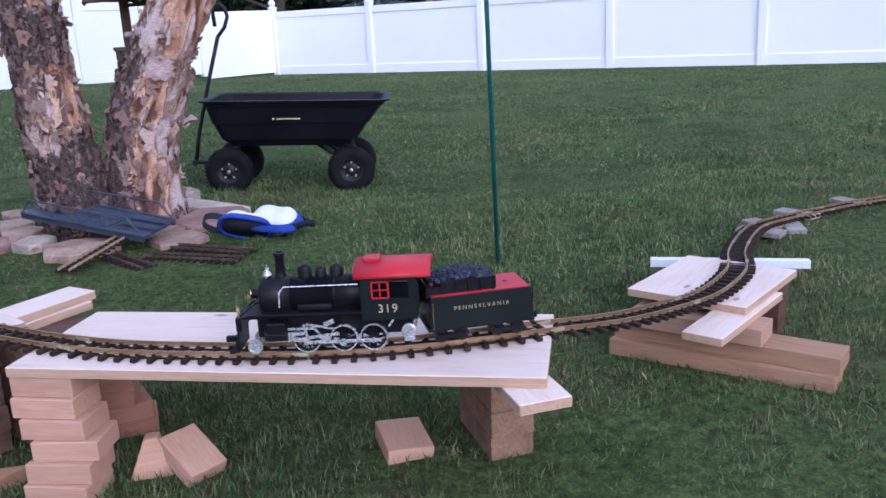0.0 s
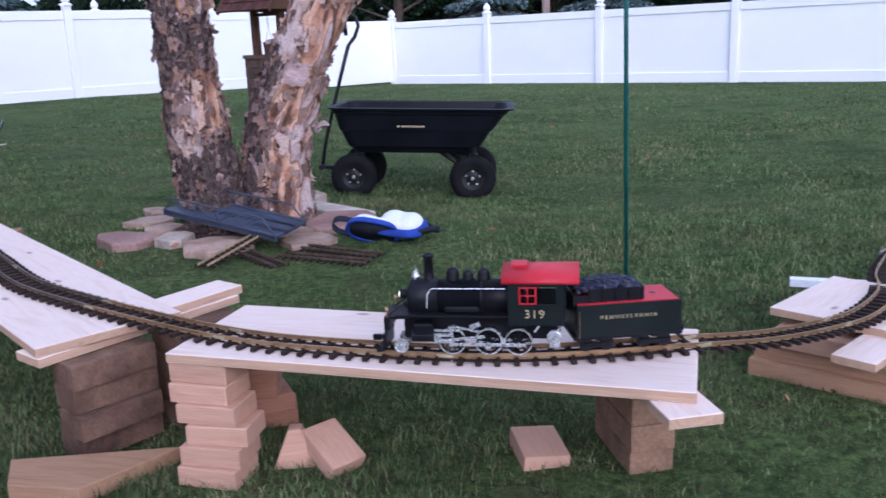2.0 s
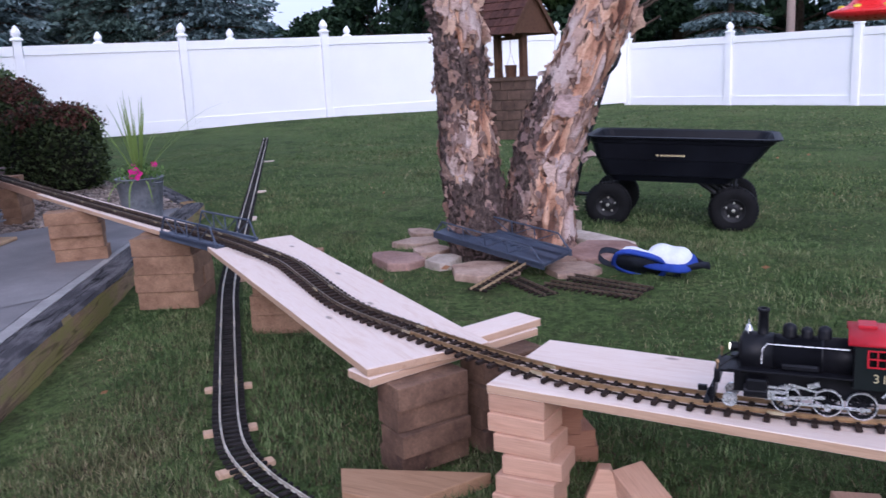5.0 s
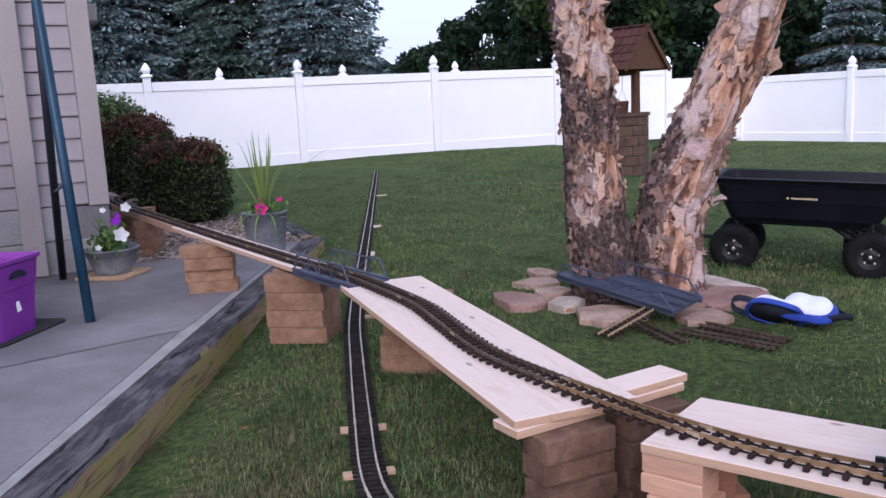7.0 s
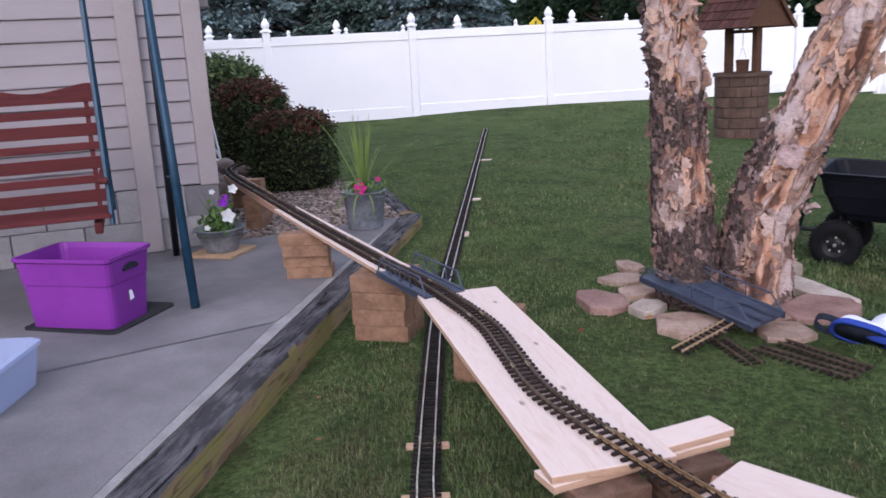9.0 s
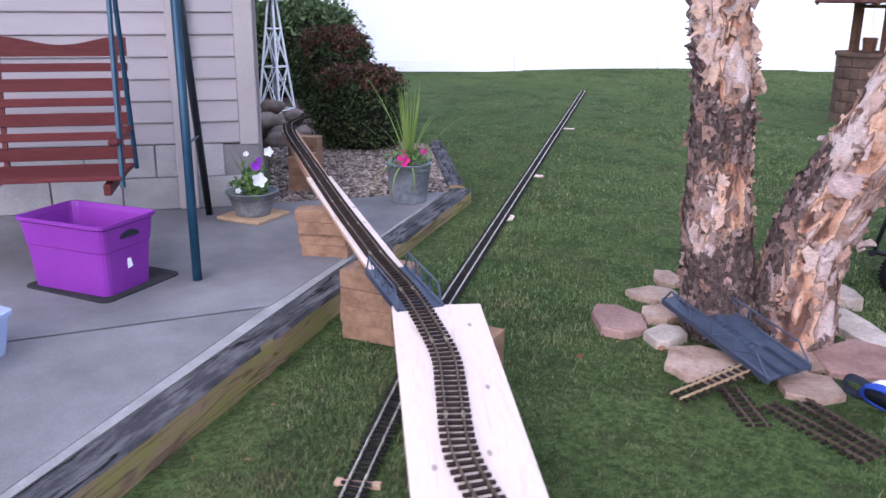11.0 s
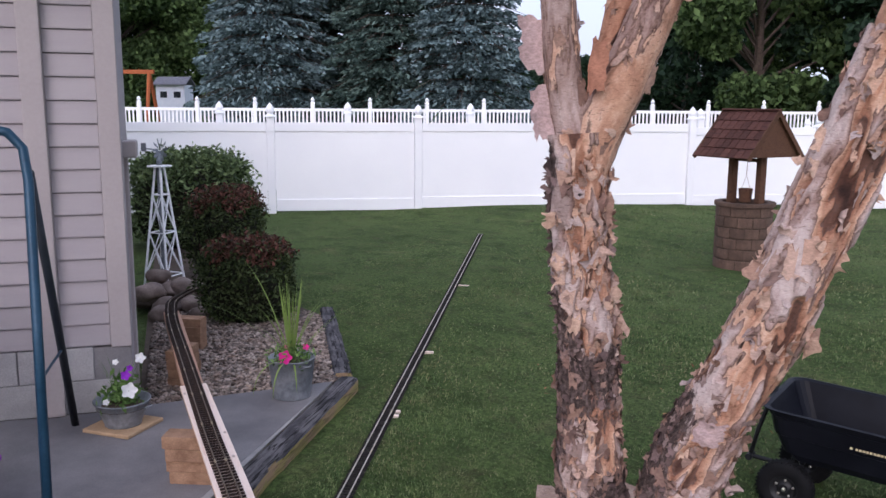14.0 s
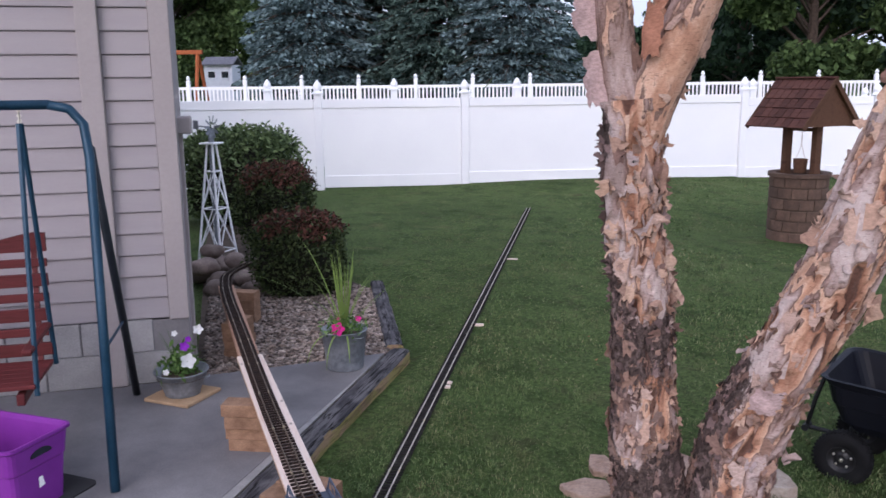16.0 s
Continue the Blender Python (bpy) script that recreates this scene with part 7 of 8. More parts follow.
def build_pots():
    g = np.random.default_rng(77)
    base = Vector((-3.962, 4.045, PATIO_Z))
    p = pail(stand(*base), 0.114, 0.140, 0.245, "tall galvanised pail planted with a spike and petunias")
    pl = thing("spike_plant", stand(base.x, base.y, base.z + 0.225), "spiky green dracaena with trailing foliage in a pail", "plant")
    def leaf_of(*args):
        bm = bmesh.new()
        blade_strip(bm, *args)
        part("leaf", bm, M_SPIKE, pl)
    for k in range(30):
        a = g.uniform(0, 6.28)
        leaf_of((0.012 * math.cos(a), 0.012 * math.sin(a), 0), (math.cos(a) * 0.13, math.sin(a) * 0.13, 1), g.uniform(0.34, 0.56), 0.011, g.uniform(0.0, 0.04))
    for k in range(13):
        a = g.uniform(0, 6.28)
        leaf_of((0.015 * math.cos(a), 0.015 * math.sin(a), 0), (math.cos(a) * 0.8, math.sin(a) * 0.8, 1), g.uniform(0.50, 0.86), 0.007, g.uniform(0.08, 0.15))
    for k in range(3):
        a = -0.6 - 0.5 * k
        leaf_of((0.10 * math.cos(a), 0.10 * math.sin(a), 0.01), (math.cos(a), math.sin(a), 0.2), g.uniform(0.22, 0.30), 0.010, 0.42)
    pts = g.normal(size=(420, 3)) * (0.062, 0.062, 0.030) + (0.03, -0.02, 0.045)
    v, f = leaves(pts, 0.013, 0, 1.2, 3)
    ob = new("foliage", grid_mesh("foliage", v, f, M_LEAF))
    ob.parent = pl
    for x, y, z, r in ((0.065, -0.105, 0.05, 0.042), (0.10, 0.03, 0.095, 0.020), (0.02, -0.06, 0.10, 0.013)):
        ob = part("flower", flower_bm(r), M_PETAL_P, pl, "bright pink bloom", True)
        ob.matrix_basis = Matrix.Translation((x, y, z)) @ Vector((0.75, -0.65, 0.35)).to_track_quat("Z", "Y").to_matrix().to_4x4()
    base = Vector((-4.27, 3.10, PATIO_Z))
    bm = bmesh.new()
    box(bm, (0, 0, 0.010), (0.30, 0.30, 0.020), edge=0.004)
    solid("saucer_tile", bm, M_TILE, stand(base.x, base.y, base.z, 20), "terracotta tile under a planter", "tile")
    pail(stand(base.x, base.y, base.z + 0.020, 30), 0.098, 0.146, 0.140, "low wide galvanised tub planted with petunias")
    pl = thing("petunia_plant", stand(base.x, base.y, base.z + 0.145), "white and violet petunias with soft green leaves", "plant")
    pts = g.normal(size=(300, 3)) * (0.052, 0.052, 0.045) + (0.0, 0.0, 0.045)
    v, f = leaves(pts, 0.019, 0, 1.3, 4)
    ob = new("foliage", grid_mesh("foliage", v, f, M_LEAF))
    ob.parent = pl
    bm = bmesh.new()
    for k in range(14):
        a = g.uniform(0, 6.28)
        blade_strip(bm, (0, 0, 0), (math.cos(a) * 0.5, math.sin(a) * 0.5, 1), g.uniform(0.12, 0.28), 0.005, 0.05)
    part("stem_cluster", bm, M_LEAF, pl)
    for x, y, z, r, mt in ((0.11, -0.02, 0.09, 0.044, M_PETAL_W), (0.02, 0.11, 0.225, 0.030, M_PETAL_W), (-0.01, -0.02, 0.225, 0.018, M_PETAL_W), (0.03, -0.11, 0.03, 0.018, M_PETAL_W), (0.07, -0.01, 0.165, 0.028, M_PETAL_V), (0.04, 0.03, 0.19, 0.018, M_PETAL_V)):
        ob = part("flower", flower_bm(r), mt, pl, "", True)
        ob.matrix_basis = Matrix.Translation((x, y, z)) @ Vector((0.8 + g.normal() * 0.2, -0.45 + g.normal() * 0.2, 0.45)).to_track_quat("Z", "Y").to_matrix().to_4x4()


build_pots()


# ---- shrub bed ----
def shrub(name, x, y, rx, ry, h, material, n, size, label, seed, flat=0.6, red_top=None):
    g = np.random.default_rng(seed)
    t = thing(name, stand(x, y, 0.02), label, "shrub", "shrubs by the house")
    # near-black shell behind the leaves, in place of the shade inside the shrub
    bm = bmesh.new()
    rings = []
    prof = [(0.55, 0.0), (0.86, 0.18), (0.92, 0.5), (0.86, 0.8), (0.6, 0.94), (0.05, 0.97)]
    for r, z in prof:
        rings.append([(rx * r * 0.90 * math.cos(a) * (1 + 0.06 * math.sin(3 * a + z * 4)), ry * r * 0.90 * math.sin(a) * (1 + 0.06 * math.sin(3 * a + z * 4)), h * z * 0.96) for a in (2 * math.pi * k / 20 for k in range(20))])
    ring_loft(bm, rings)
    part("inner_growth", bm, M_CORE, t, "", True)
    u = g.uniform(0.02, 1, n) ** 0.8
    a = g.uniform(0, 2 * math.pi, n)
    pr = np.interp(u, [p[1] for p in prof], [p[0] for p in prof])
    top = g.random(n) < 0.38
    fr = np.sqrt(g.random(n))
    lump = 1 + 0.10 * np.sin(3 * a + 4 * u) + 0.07 * np.sin(7 * a + 9 * u + seed)
    R = np.where(top, fr * 0.86, pr) * lump * g.normal(1.0, 0.075, n)
    Z = np.where(top, h * (0.98 - 0.14 * fr ** 4 + g.normal(0, 0.045, n) + 0.05 * np.sin(9 * a + 6 * fr)), h * u)
    pts = np.stack([rx * R * np.cos(a), ry * R * np.sin(a), Z], 1)
    if red_top is None:
        v, f = leaves(pts, size, 0.2, 1.1, seed)
        ob = new("foliage", grid_mesh("foliage", v, f, material))
        ob.parent = t
        tagged(ob, kind="stuff")
    else:
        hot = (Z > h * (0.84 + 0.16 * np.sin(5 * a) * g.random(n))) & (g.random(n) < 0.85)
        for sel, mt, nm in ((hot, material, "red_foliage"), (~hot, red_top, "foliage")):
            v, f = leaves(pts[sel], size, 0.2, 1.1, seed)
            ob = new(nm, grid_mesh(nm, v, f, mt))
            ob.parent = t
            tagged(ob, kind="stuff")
    bm = bmesh.new()
    for k in range(7):
        q = 2 * math.pi * k / 7
        tube(bm, [(0.03 * math.cos(q), 0.03 * math.sin(q), -0.03), (rx * 0.5 * math.cos(q), ry * 0.5 * math.sin(q), h * 0.6)], 0.012, 5)
    part("woody_base", bm, M_BRANCH, t)


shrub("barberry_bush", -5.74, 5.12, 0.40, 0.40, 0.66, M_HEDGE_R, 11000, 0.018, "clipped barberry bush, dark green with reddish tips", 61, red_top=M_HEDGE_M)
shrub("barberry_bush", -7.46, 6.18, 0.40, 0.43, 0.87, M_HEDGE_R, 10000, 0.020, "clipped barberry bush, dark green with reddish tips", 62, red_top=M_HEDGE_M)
shrub("variegated_bush", -9.42, 7.10, 0.84, 0.80, 1.13, M_HEDGE_G, 9000, 0.034, "rounded variegated green and cream bush", 63)


def boulder(x, y, z, s, yaw, seed):
    g = np.random.default_rng(seed)
    bm = bmesh.new()
    bmesh.ops.create_icosphere(bm, subdivisions=3, radius=1.0)
    for v in bm.verts:
        n = noise.fractal(v.co * 0.9 + Vector((seed, 0, 0)), 0.9, 2.0, 3)
        v.co = v.co * (1 + 0.24 * n)
        v.co = Vector((v.co.x * s * 1.25, v.co.y * s * 0.95, v.co.z * s * 0.78))
    solid("boulder", bm, M_BOULDER, stand(x, y, z, yaw), "rounded brownish field boulder in the gravel bed", "boulder", "boulder pile", smooth=True)


for k, (x, y, z, s) in enumerate([(-6.22, 4.60, 0.08, 0.115), (-6.40, 4.74, 0.10, 0.10), (-6.56, 4.70, 0.21, 0.10), (-6.36, 4.96, 0.09, 0.09), (-6.52, 4.98, 0.22, 0.095), (-6.12, 4.88, 0.06, 0.075), (-6.80, 4.80, 0.12, 0.13), (-6.40, 5.18, 0.17, 0.085), (-6.30, 5.42, 0.14, 0.135), (-6.85, 5.06, 0.12, 0.12), (-6.20, 5.14, 0.07, 0.08), (-6.66, 4.84, 0.31, 0.085)]):
    boulder(x, y, z, s, 37 * k, k + 1)


def build_windmill():
    t = thing("garden_windmill", stand(-7.05, 5.15, 0.18, 20), "small white metal garden windmill tower", "garden ornament")
    H = 1.06
    w0, w1 = 0.135, 0.026
    cor = [(-1, -1), (1, -1), (1, 1), (-1, 1)]
    for cx, cy in cor:
        bm = bmesh.new()
        tube(bm, [(cx * w0, cy * w0, -0.12), (cx * w1, cy * w1, H)], 0.011, 6)
        part("leg", bm, M_VINYL, t)
    lv = [0.05, 0.45, 0.80]
    for i in range(4):
        (ax, ay), (bx, by) = cor[i], cor[(i + 1) % 4]
        f = lambda z: w0 + (w1 - w0) * (z + 0.12) / (H + 0.12)
        for z in lv:
            bm = bmesh.new()
            tube(bm, [(ax * f(z), ay * f(z), z), (bx * f(z), by * f(z), z)], 0.007, 5)
            part("strut", bm, M_VINYL, t)
        for z0, z1 in zip(lv, lv[1:]):
            bm = bmesh.new()
            tube(bm, [(ax * f(z0), ay * f(z0), z0), (bx * f(z1), by * f(z1), z1)], 0.006, 5)
            tube(bm, [(bx * f(z0), by * f(z0), z0), (ax * f(z1), ay * f(z1), z1)], 0.006, 5)
            part("cross_brace", bm, M_VINYL, t)
    bm = bmesh.new()
    box(bm, (0, 0, H), (0.160, 0.160, 0.016), edge=0.003)
    part("platform", bm, M_VINYL, t)
    bm = bmesh.new()
    tube(bm, [(0, 0, -0.1), (0, 0, H + 0.14)], 0.024, 8)
    part("centre_post", bm, M_GALV, t)
    w = thing("wheel", pose(0.04, -0.03, H + 0.15, 90, 0, 92), "", "")
    w.parent = t
    for k in range(10):
        a = 2 * math.pi * k / 10
        bm = bmesh.new()
        box(bm, (0.07 * math.cos(a), 0.07 * math.sin(a), 0), (0.075, 0.026, 0.003), (25, 0, math.degrees(a)))
        part("blade", bm, M_GALV, w)
    bm = bmesh.new()
    tube(bm, [(-0.22, 0.1, H + 0.15), (0.03, -0.05, H + 0.15)], 0.006, 6)
    box(bm, (-0.26, 0.12, H + 0.16), (0.12, 0.004, 0.08), (0, 0, -30))
    part("tail", bm, M_GALV, t)


build_windmill()


# ---- wishing well on the lawn ----
def build_well():
    t = thing("wishing_well", stand(-3.72, 10.85, -0.10, -22) @ Matrix.Diagonal((1.06, 1.06, 1.06, 1)), "brown wishing well with shingled roof and hanging bucket", "wishing well")
    R, H = 0.305, 0.72
    for row in range(6):
        bm = bmesh.new()
        n = 12
        a0, a1 = 0.012, 2 * math.pi / n - 0.012
        rings = []
        for a in np.linspace(a0, a1, 4):
            c, s = math.cos(a), math.sin(a)
            rings.append([(r * c, r * s, z) for r, z in ((R - 0.05, 0.004), (R, 0.004), (R + 0.004, 0.012), (R + 0.004, H / 6 - 0.012), (R, H / 6 - 0.004), (R - 0.05, H / 6 - 0.004))])
        ring_loft(bm, rings)
        bmesh.ops.recalc_face_normals(bm, faces=bm.faces)
        me = shared("stone", bm, M_BARREL)
        for k in range(n):
            piece("stone", me, t, pose(0, 0, row * H / 6, 0, 0, 360 / n * (k + 0.5 * (row % 2))))
    bm = bmesh.new()
    lathe(bm, [(R - 0.008, 0.0), (R - 0.008, H), (R - 0.055, H), (R - 0.055, 0.0)], 28)
    part("mortar", bm, M_SOIL, t)
    bm = bmesh.new()
    lathe(bm, [(R + 0.025, H - 0.005), (R + 0.025, H + 0.035), (R - 0.06, H + 0.035), (R - 0.06, H - 0.005), (R + 0.025, H - 0.005)], 28, None, False)
    part("rim", bm, M_BARREL, t)
    for s in (-1, 1):
        bm = bmesh.new()
        box(bm, (s * 0.20, 0, 1.04), (0.07, 0.09, 0.72), edge=0.004)
        part("post", bm, M_BROWNWOOD, t)
    # roof: ridge along x
    RL, RW, EZ, TZ = 0.79, 0.42, 1.27, 1.76
    slope = math.degrees(math.atan2(TZ - EZ, RW))
    run = math.hypot(TZ - EZ, RW)
    rows = 5
    for s in (-1, 1):
        bm = bmesh.new()
        box(bm, (0, s * RW / 2, (EZ + TZ) / 2 - 0.014), (RL - 0.02, run, 0.016), (-s * slope, 0, 0))
        roof = part("roof", bm, M_BROWNWOOD, t)
        bm = bmesh.new()
        w = RL / 8
        box(bm, (0, 0, 0), (w - 0.006, run / rows + 0.035, 0.012), edge=0.002)
        me = shared("shingle", bm, M_SHINGLE)
        for r in range(rows):
            f = (r + 0.42) / rows
            for k in range(8):
                sh = 0.5 * (r % 2) * w
                x = -RL / 2 + (k + 0.5) * w + (sh if k < 7 else 0) * 0.6
                piece("shingle", me, roof, pose(x, s * RW * (1 - f), EZ + (TZ - EZ) * f + 0.006, -s * (slope - 5), 0, 0))
    bm = bmesh.new()
    box(bm, (0, 0, TZ + 0.012), (RL, 0.07, 0.02), edge=0.004)
    part("ridge_cap", bm, M_SHINGLE, t)
    for s in (-1, 1):
        bm = bmesh.new()
        x = s * (RL / 2 - 0.05)
        ring_loft(bm, [[(x - 0.01, -RW + 0.03, EZ - 0.005), (x - 0.01, RW - 0.03, EZ - 0.005), (x - 0.01, 0, TZ - 0.03)], [(x + 0.01, -RW + 0.03, EZ - 0.005), (x + 0.01, RW - 0.03, EZ - 0.005), (x + 0.01, 0, TZ - 0.03)]])
        bmesh.ops.recalc_face_normals(bm, faces=bm.faces)
        part("gable", bm, M_BROWNWOOD, t)
        for q in (-1, 1):
            bm = bmesh.new()
            box(bm, (s * (RL / 2 - 0.005), q * RW / 2, (EZ + TZ) / 2 - 0.02), (0.02, run + 0.02, 0.05), (-q * slope, 0, 0))
            part("barge_board", bm, M_BROWNWOOD, t)
    bm = bmesh.new()
    tube(bm, [(-0.24, 0, 1.22), (0.24, 0, 1.22)], 0.02, 10)
    part("crossbar", bm, M_BROWNWOOD, t)
    bm = bmesh.new()
    tube(bm, [(0, 0, 1.21), (0, 0, 1.05)], 0.004, 5)
    tube(bm, [(-0.07, 0, 0.88), (0, 0, 1.05), (0.07, 0, 0.88)], 0.003, 5)
    part("rope", bm, M_POLEWOOD, t)
    bm = bmesh.new()
    lathe(bm, [(0.065, 0.75), (0.078, 0.90), (0.070, 0.90), (0.06, 0.76)], 14)
    part("bucket", bm, M_BROWNWOOD, t)


build_well()

# ---- beyond the fence ----
def conifer(x, y, z, h, r, material, n, label, seed, low=0.0, size=0.16):
    g = np.random.default_rng(seed)
    t = thing("spruce_tree", stand(x, y, z), label, "tree", "spruce trees")
    bm = bmesh.new()
    tube(bm, [(0, 0, -0.6), (0, 0, h * 0.5), (0, 0, h)], [r * 0.075, r * 0.045, 0.01], 8)
    part("trunk", bm, M_BRANCH, t)
    # limbs in whorls, each with drooping sprays
    P, D = [], []
    bmb = bmesh.new()
    levels = int(h / 0.42)
    for k in range(levels):
        f = (k + g.random() * 0.6) / levels
        zz = h * (low + (1 - low) * f)
        L0 = r * (1 - f) ** 0.85 * (0.55 + 0.45 * min(1, f * 6 + 0.4))
        m = int(7 + 6 * (1 - f))
        for j in range(m):
            a = 2 * math.pi * (j + g.random()) / m
            L = L0 * g.uniform(0.72, 1.15)
            end = (math.cos(a) * L, math.sin(a) * L, zz - 0.20 * L)
            tube(bmb, [(0, 0, zz), (end[0] * 0.6, end[1] * 0.6, zz - 0.03 * L), end], [0.03, 0.02, 0.006], 4, False)
            cnt = max(6, int(n / levels / m * (0.35 + 1.5 * L / r)))
            u = g.uniform(0.15, 1.05, cnt)
            side = g.normal(0, 0.13, cnt) * L * (0.3 + u * (1.15 - u) * 2.2)
            drop = np.abs(g.normal(0, 0.10, cnt)) * (0.5 + L * 0.35)
            px = math.cos(a) * L * u - math.sin(a) * side
            py = math.sin(a) * L * u + math.cos(a) * side
            pz = zz - 0.03 * L - 0.20 * L * u ** 2 - drop + 0.10 * L * np.maximum(0, u - 0.8)
            P.append(np.stack([px, py, pz], 1))
            D.append(np.stack([math.cos(a) + g.normal(0, .5, cnt), math.sin(a) + g.normal(0, .5, cnt), -0.35 + g.normal(0, .35, cnt)], 1))
    part("branchwork", bmb, M_BRANCH, t, kind="stuff")
    P, D = np.vstack(P), np.vstack(D)
    D /= np.linalg.norm(D, axis=1, keepdims=True)
    B = np.cross(D, g.normal(size=D.shape))
    B /= np.linalg.norm(B, axis=1, keepdims=True)
    s = (size * g.uniform(0.6, 1.35, len(P)))[:, None]
    V = np.stack([P - D * s * 0.3, P + B * s * 0.28 + D * s * 0.2, P + D * s, P - B * s * 0.28 + D * s * 0.2], 1).reshape(-1, 3)
    ob = new("needles", grid_mesh("needles", V, np.arange(4 * len(P)).reshape(-1, 4), material))
    ob.parent = t
    tagged(ob, kind="stuff")


def broadleaf(x, y, z, h, r, material, n, label, seed, size=0.16, low=0.12):
    g = np.random.default_rng(seed)
    t = thing("garden_tree", stand(x, y, z), label, "tree", "far trees")
    bm = bmesh.new()
    tube(bm, [(0, 0, -0.6), (0.1, 0, h * 0.35), (0, 0.1, h * 0.85)], [r * 0.075, r * 0.055, 0.02], 8)
    C = []
    for k in range(26):
        a, f = g.uniform(0, 6.28), g.uniform(low, 1)
        rr = r * math.sqrt(max(0.05, 1 - ((f - 0.5) / 0.56) ** 2)) * g.uniform(0.45, 0.95)
        c = np.array([rr * math.cos(a), rr * math.sin(a), h * f])
        C.append((c, r * g.uniform(0.22, 0.42)))
        tube(bm, [(0, 0, h * f * 0.6), tuple(c * (0.6, 0.6, 0.85)), tuple(c)], [0.07, 0.04, 0.01], 5, False)
    part("trunk", bm, M_BRANCH, t)
    P = []
    for c, q in C:
        m = n // len(C)
        d = g.normal(size=(m, 3))
        d /= np.linalg.norm(d, axis=1, keepdims=True)
        P.append(c + d * (q * g.uniform(0.45, 1.1, m) ** 0.6)[:, None] * (1, 1, 0.75))
    v, f = leaves(np.vstack(P), size, 0, 1.0, seed)
    ob = new("crown", grid_mesh("crown", v, f, material))
    ob.parent = t
    tagged(ob, kind="stuff")


def polar(deg, dist):
    """A place seen from the yard's middle: degrees from +y towards -x, metres."""
    return -dist * math.sin(radians(deg)), dist * math.cos(radians(deg))


for k, (deg, dist, h, r, mt, n, low, sz) in enumerate([(50, 37, 13, 3.4, M_SPRUCE, 16000, 0.06, 0.30), (46.0, 40, 14, 3.3, M_SPRUCE_D, 15000, 0.08, 0.32), (42.0, 36, 13, 3.2, M_SPRUCE_D, 16000, 0.05, 0.30), (37.2, 34, 12, 3.0, M_SPRUCE, 17000, 0.05, 0.28), (51.2, 52, 13, 3.2, M_SPRUCE, 12000, 0.06, 0.32), (4.4, 29, 4.6, 1.9, M_SPRUCE, 14000, 0.03, 0.20), (-3.0, 31, 5.2, 1.9, M_SPRUCE, 11000, 0.03, 0.22)]):
    x, y = polar(deg, dist)
    conifer(x, y, 0.45 if dist > 30 else 0.1, h, r, mt, int(n * 2.3), "tall blue-green spruce with drooping sprays" if h > 8 else "young silvery blue spruce behind the fence", 100 + k, low, sz * 0.62)

for k, (deg, dist, h, r, mt, n, sz) in enumerate([(57.0, 78, 16, 6.0, M_TREE, 16000, 0.40), (63.5, 48, 12, 4.5, M_TREE, 12000, 0.28), (59.8, 76, 17, 5.6, M_TREE, 15000, 0.36), (52.8, 80, 15, 6.0, M_TREE, 14000, 0.40), (26.5, 52, 6.0, 3.0, M_TREE_D, 9000, 0.30), (23.5, 46, 8.0, 3.4, M_TREE_D, 9000, 0.30), (29.6, 62, 4.3, 2.6, M_TREE_D, 8000, 0.30), (32.4, 74, 3.6, 2.6, M_TREE_D, 7000, 0.30), (35.5, 66, 5.0, 3.0, M_TREE_D, 7000, 0.30),
                                                  (19.5, 36, 9.0, 3.4, M_TREE, 13000, 0.24), (15.2, 40, 9.5, 3.6, M_TREE_D, 12000, 0.26), (10.5, 34, 7.6, 3.0, M_TREE_D, 12000, 0.24), (7.5, 44, 9.0, 4.0, M_TREE_D, 10000, 0.30), (0.5, 42, 9.0, 4.0, M_TREE_D, 10000, 0.30), (-6, 40, 9.0, 4.0, M_TREE_D, 10000, 0.30), (-12, 38, 9.0, 4.2, M_TREE_D, 10000, 0.30), (-18, 38, 9.0, 4.2, M_TREE_D, 9000, 0.30), (-25, 38, 9.0, 4.4, M_TREE_D, 9000, 0.30), (21.8, 60, 10, 4.4, M_TREE_D, 8000, 0.32)]):
    x, y = polar(deg, dist)
    broadleaf(x, y, 0.3, h, r, mt, int(n * (1.8 if mt is M_TREE else 0.9)), "leafy green tree beyond the fence" if mt is M_TREE else "dark green tree in the distance", 200 + k, sz * 0.68)


def far_woods():
    g = np.random.default_rng(31)
    n = 42000
    a = np.radians(g.uniform(-62, 78, n))
    d = g.uniform(84, 104, n)
    crest = 4.2 + 1.3 * np.sin(a * 23) + 1.0 * np.sin(a * 57 + 1) + 0.7 * np.sin(a * 131)
    zz = crest * g.random(n) ** 0.8
    v, f = leaves(np.stack([-d * np.sin(a), d * np.cos(a), zz], 1), 0.75, 0, 1, 9)
    tagged(new("far_woods", grid_mesh("far_woods", v, f, M_TREE_D)), "dark line of distant trees", "woods", kind="stuff")


far_woods()


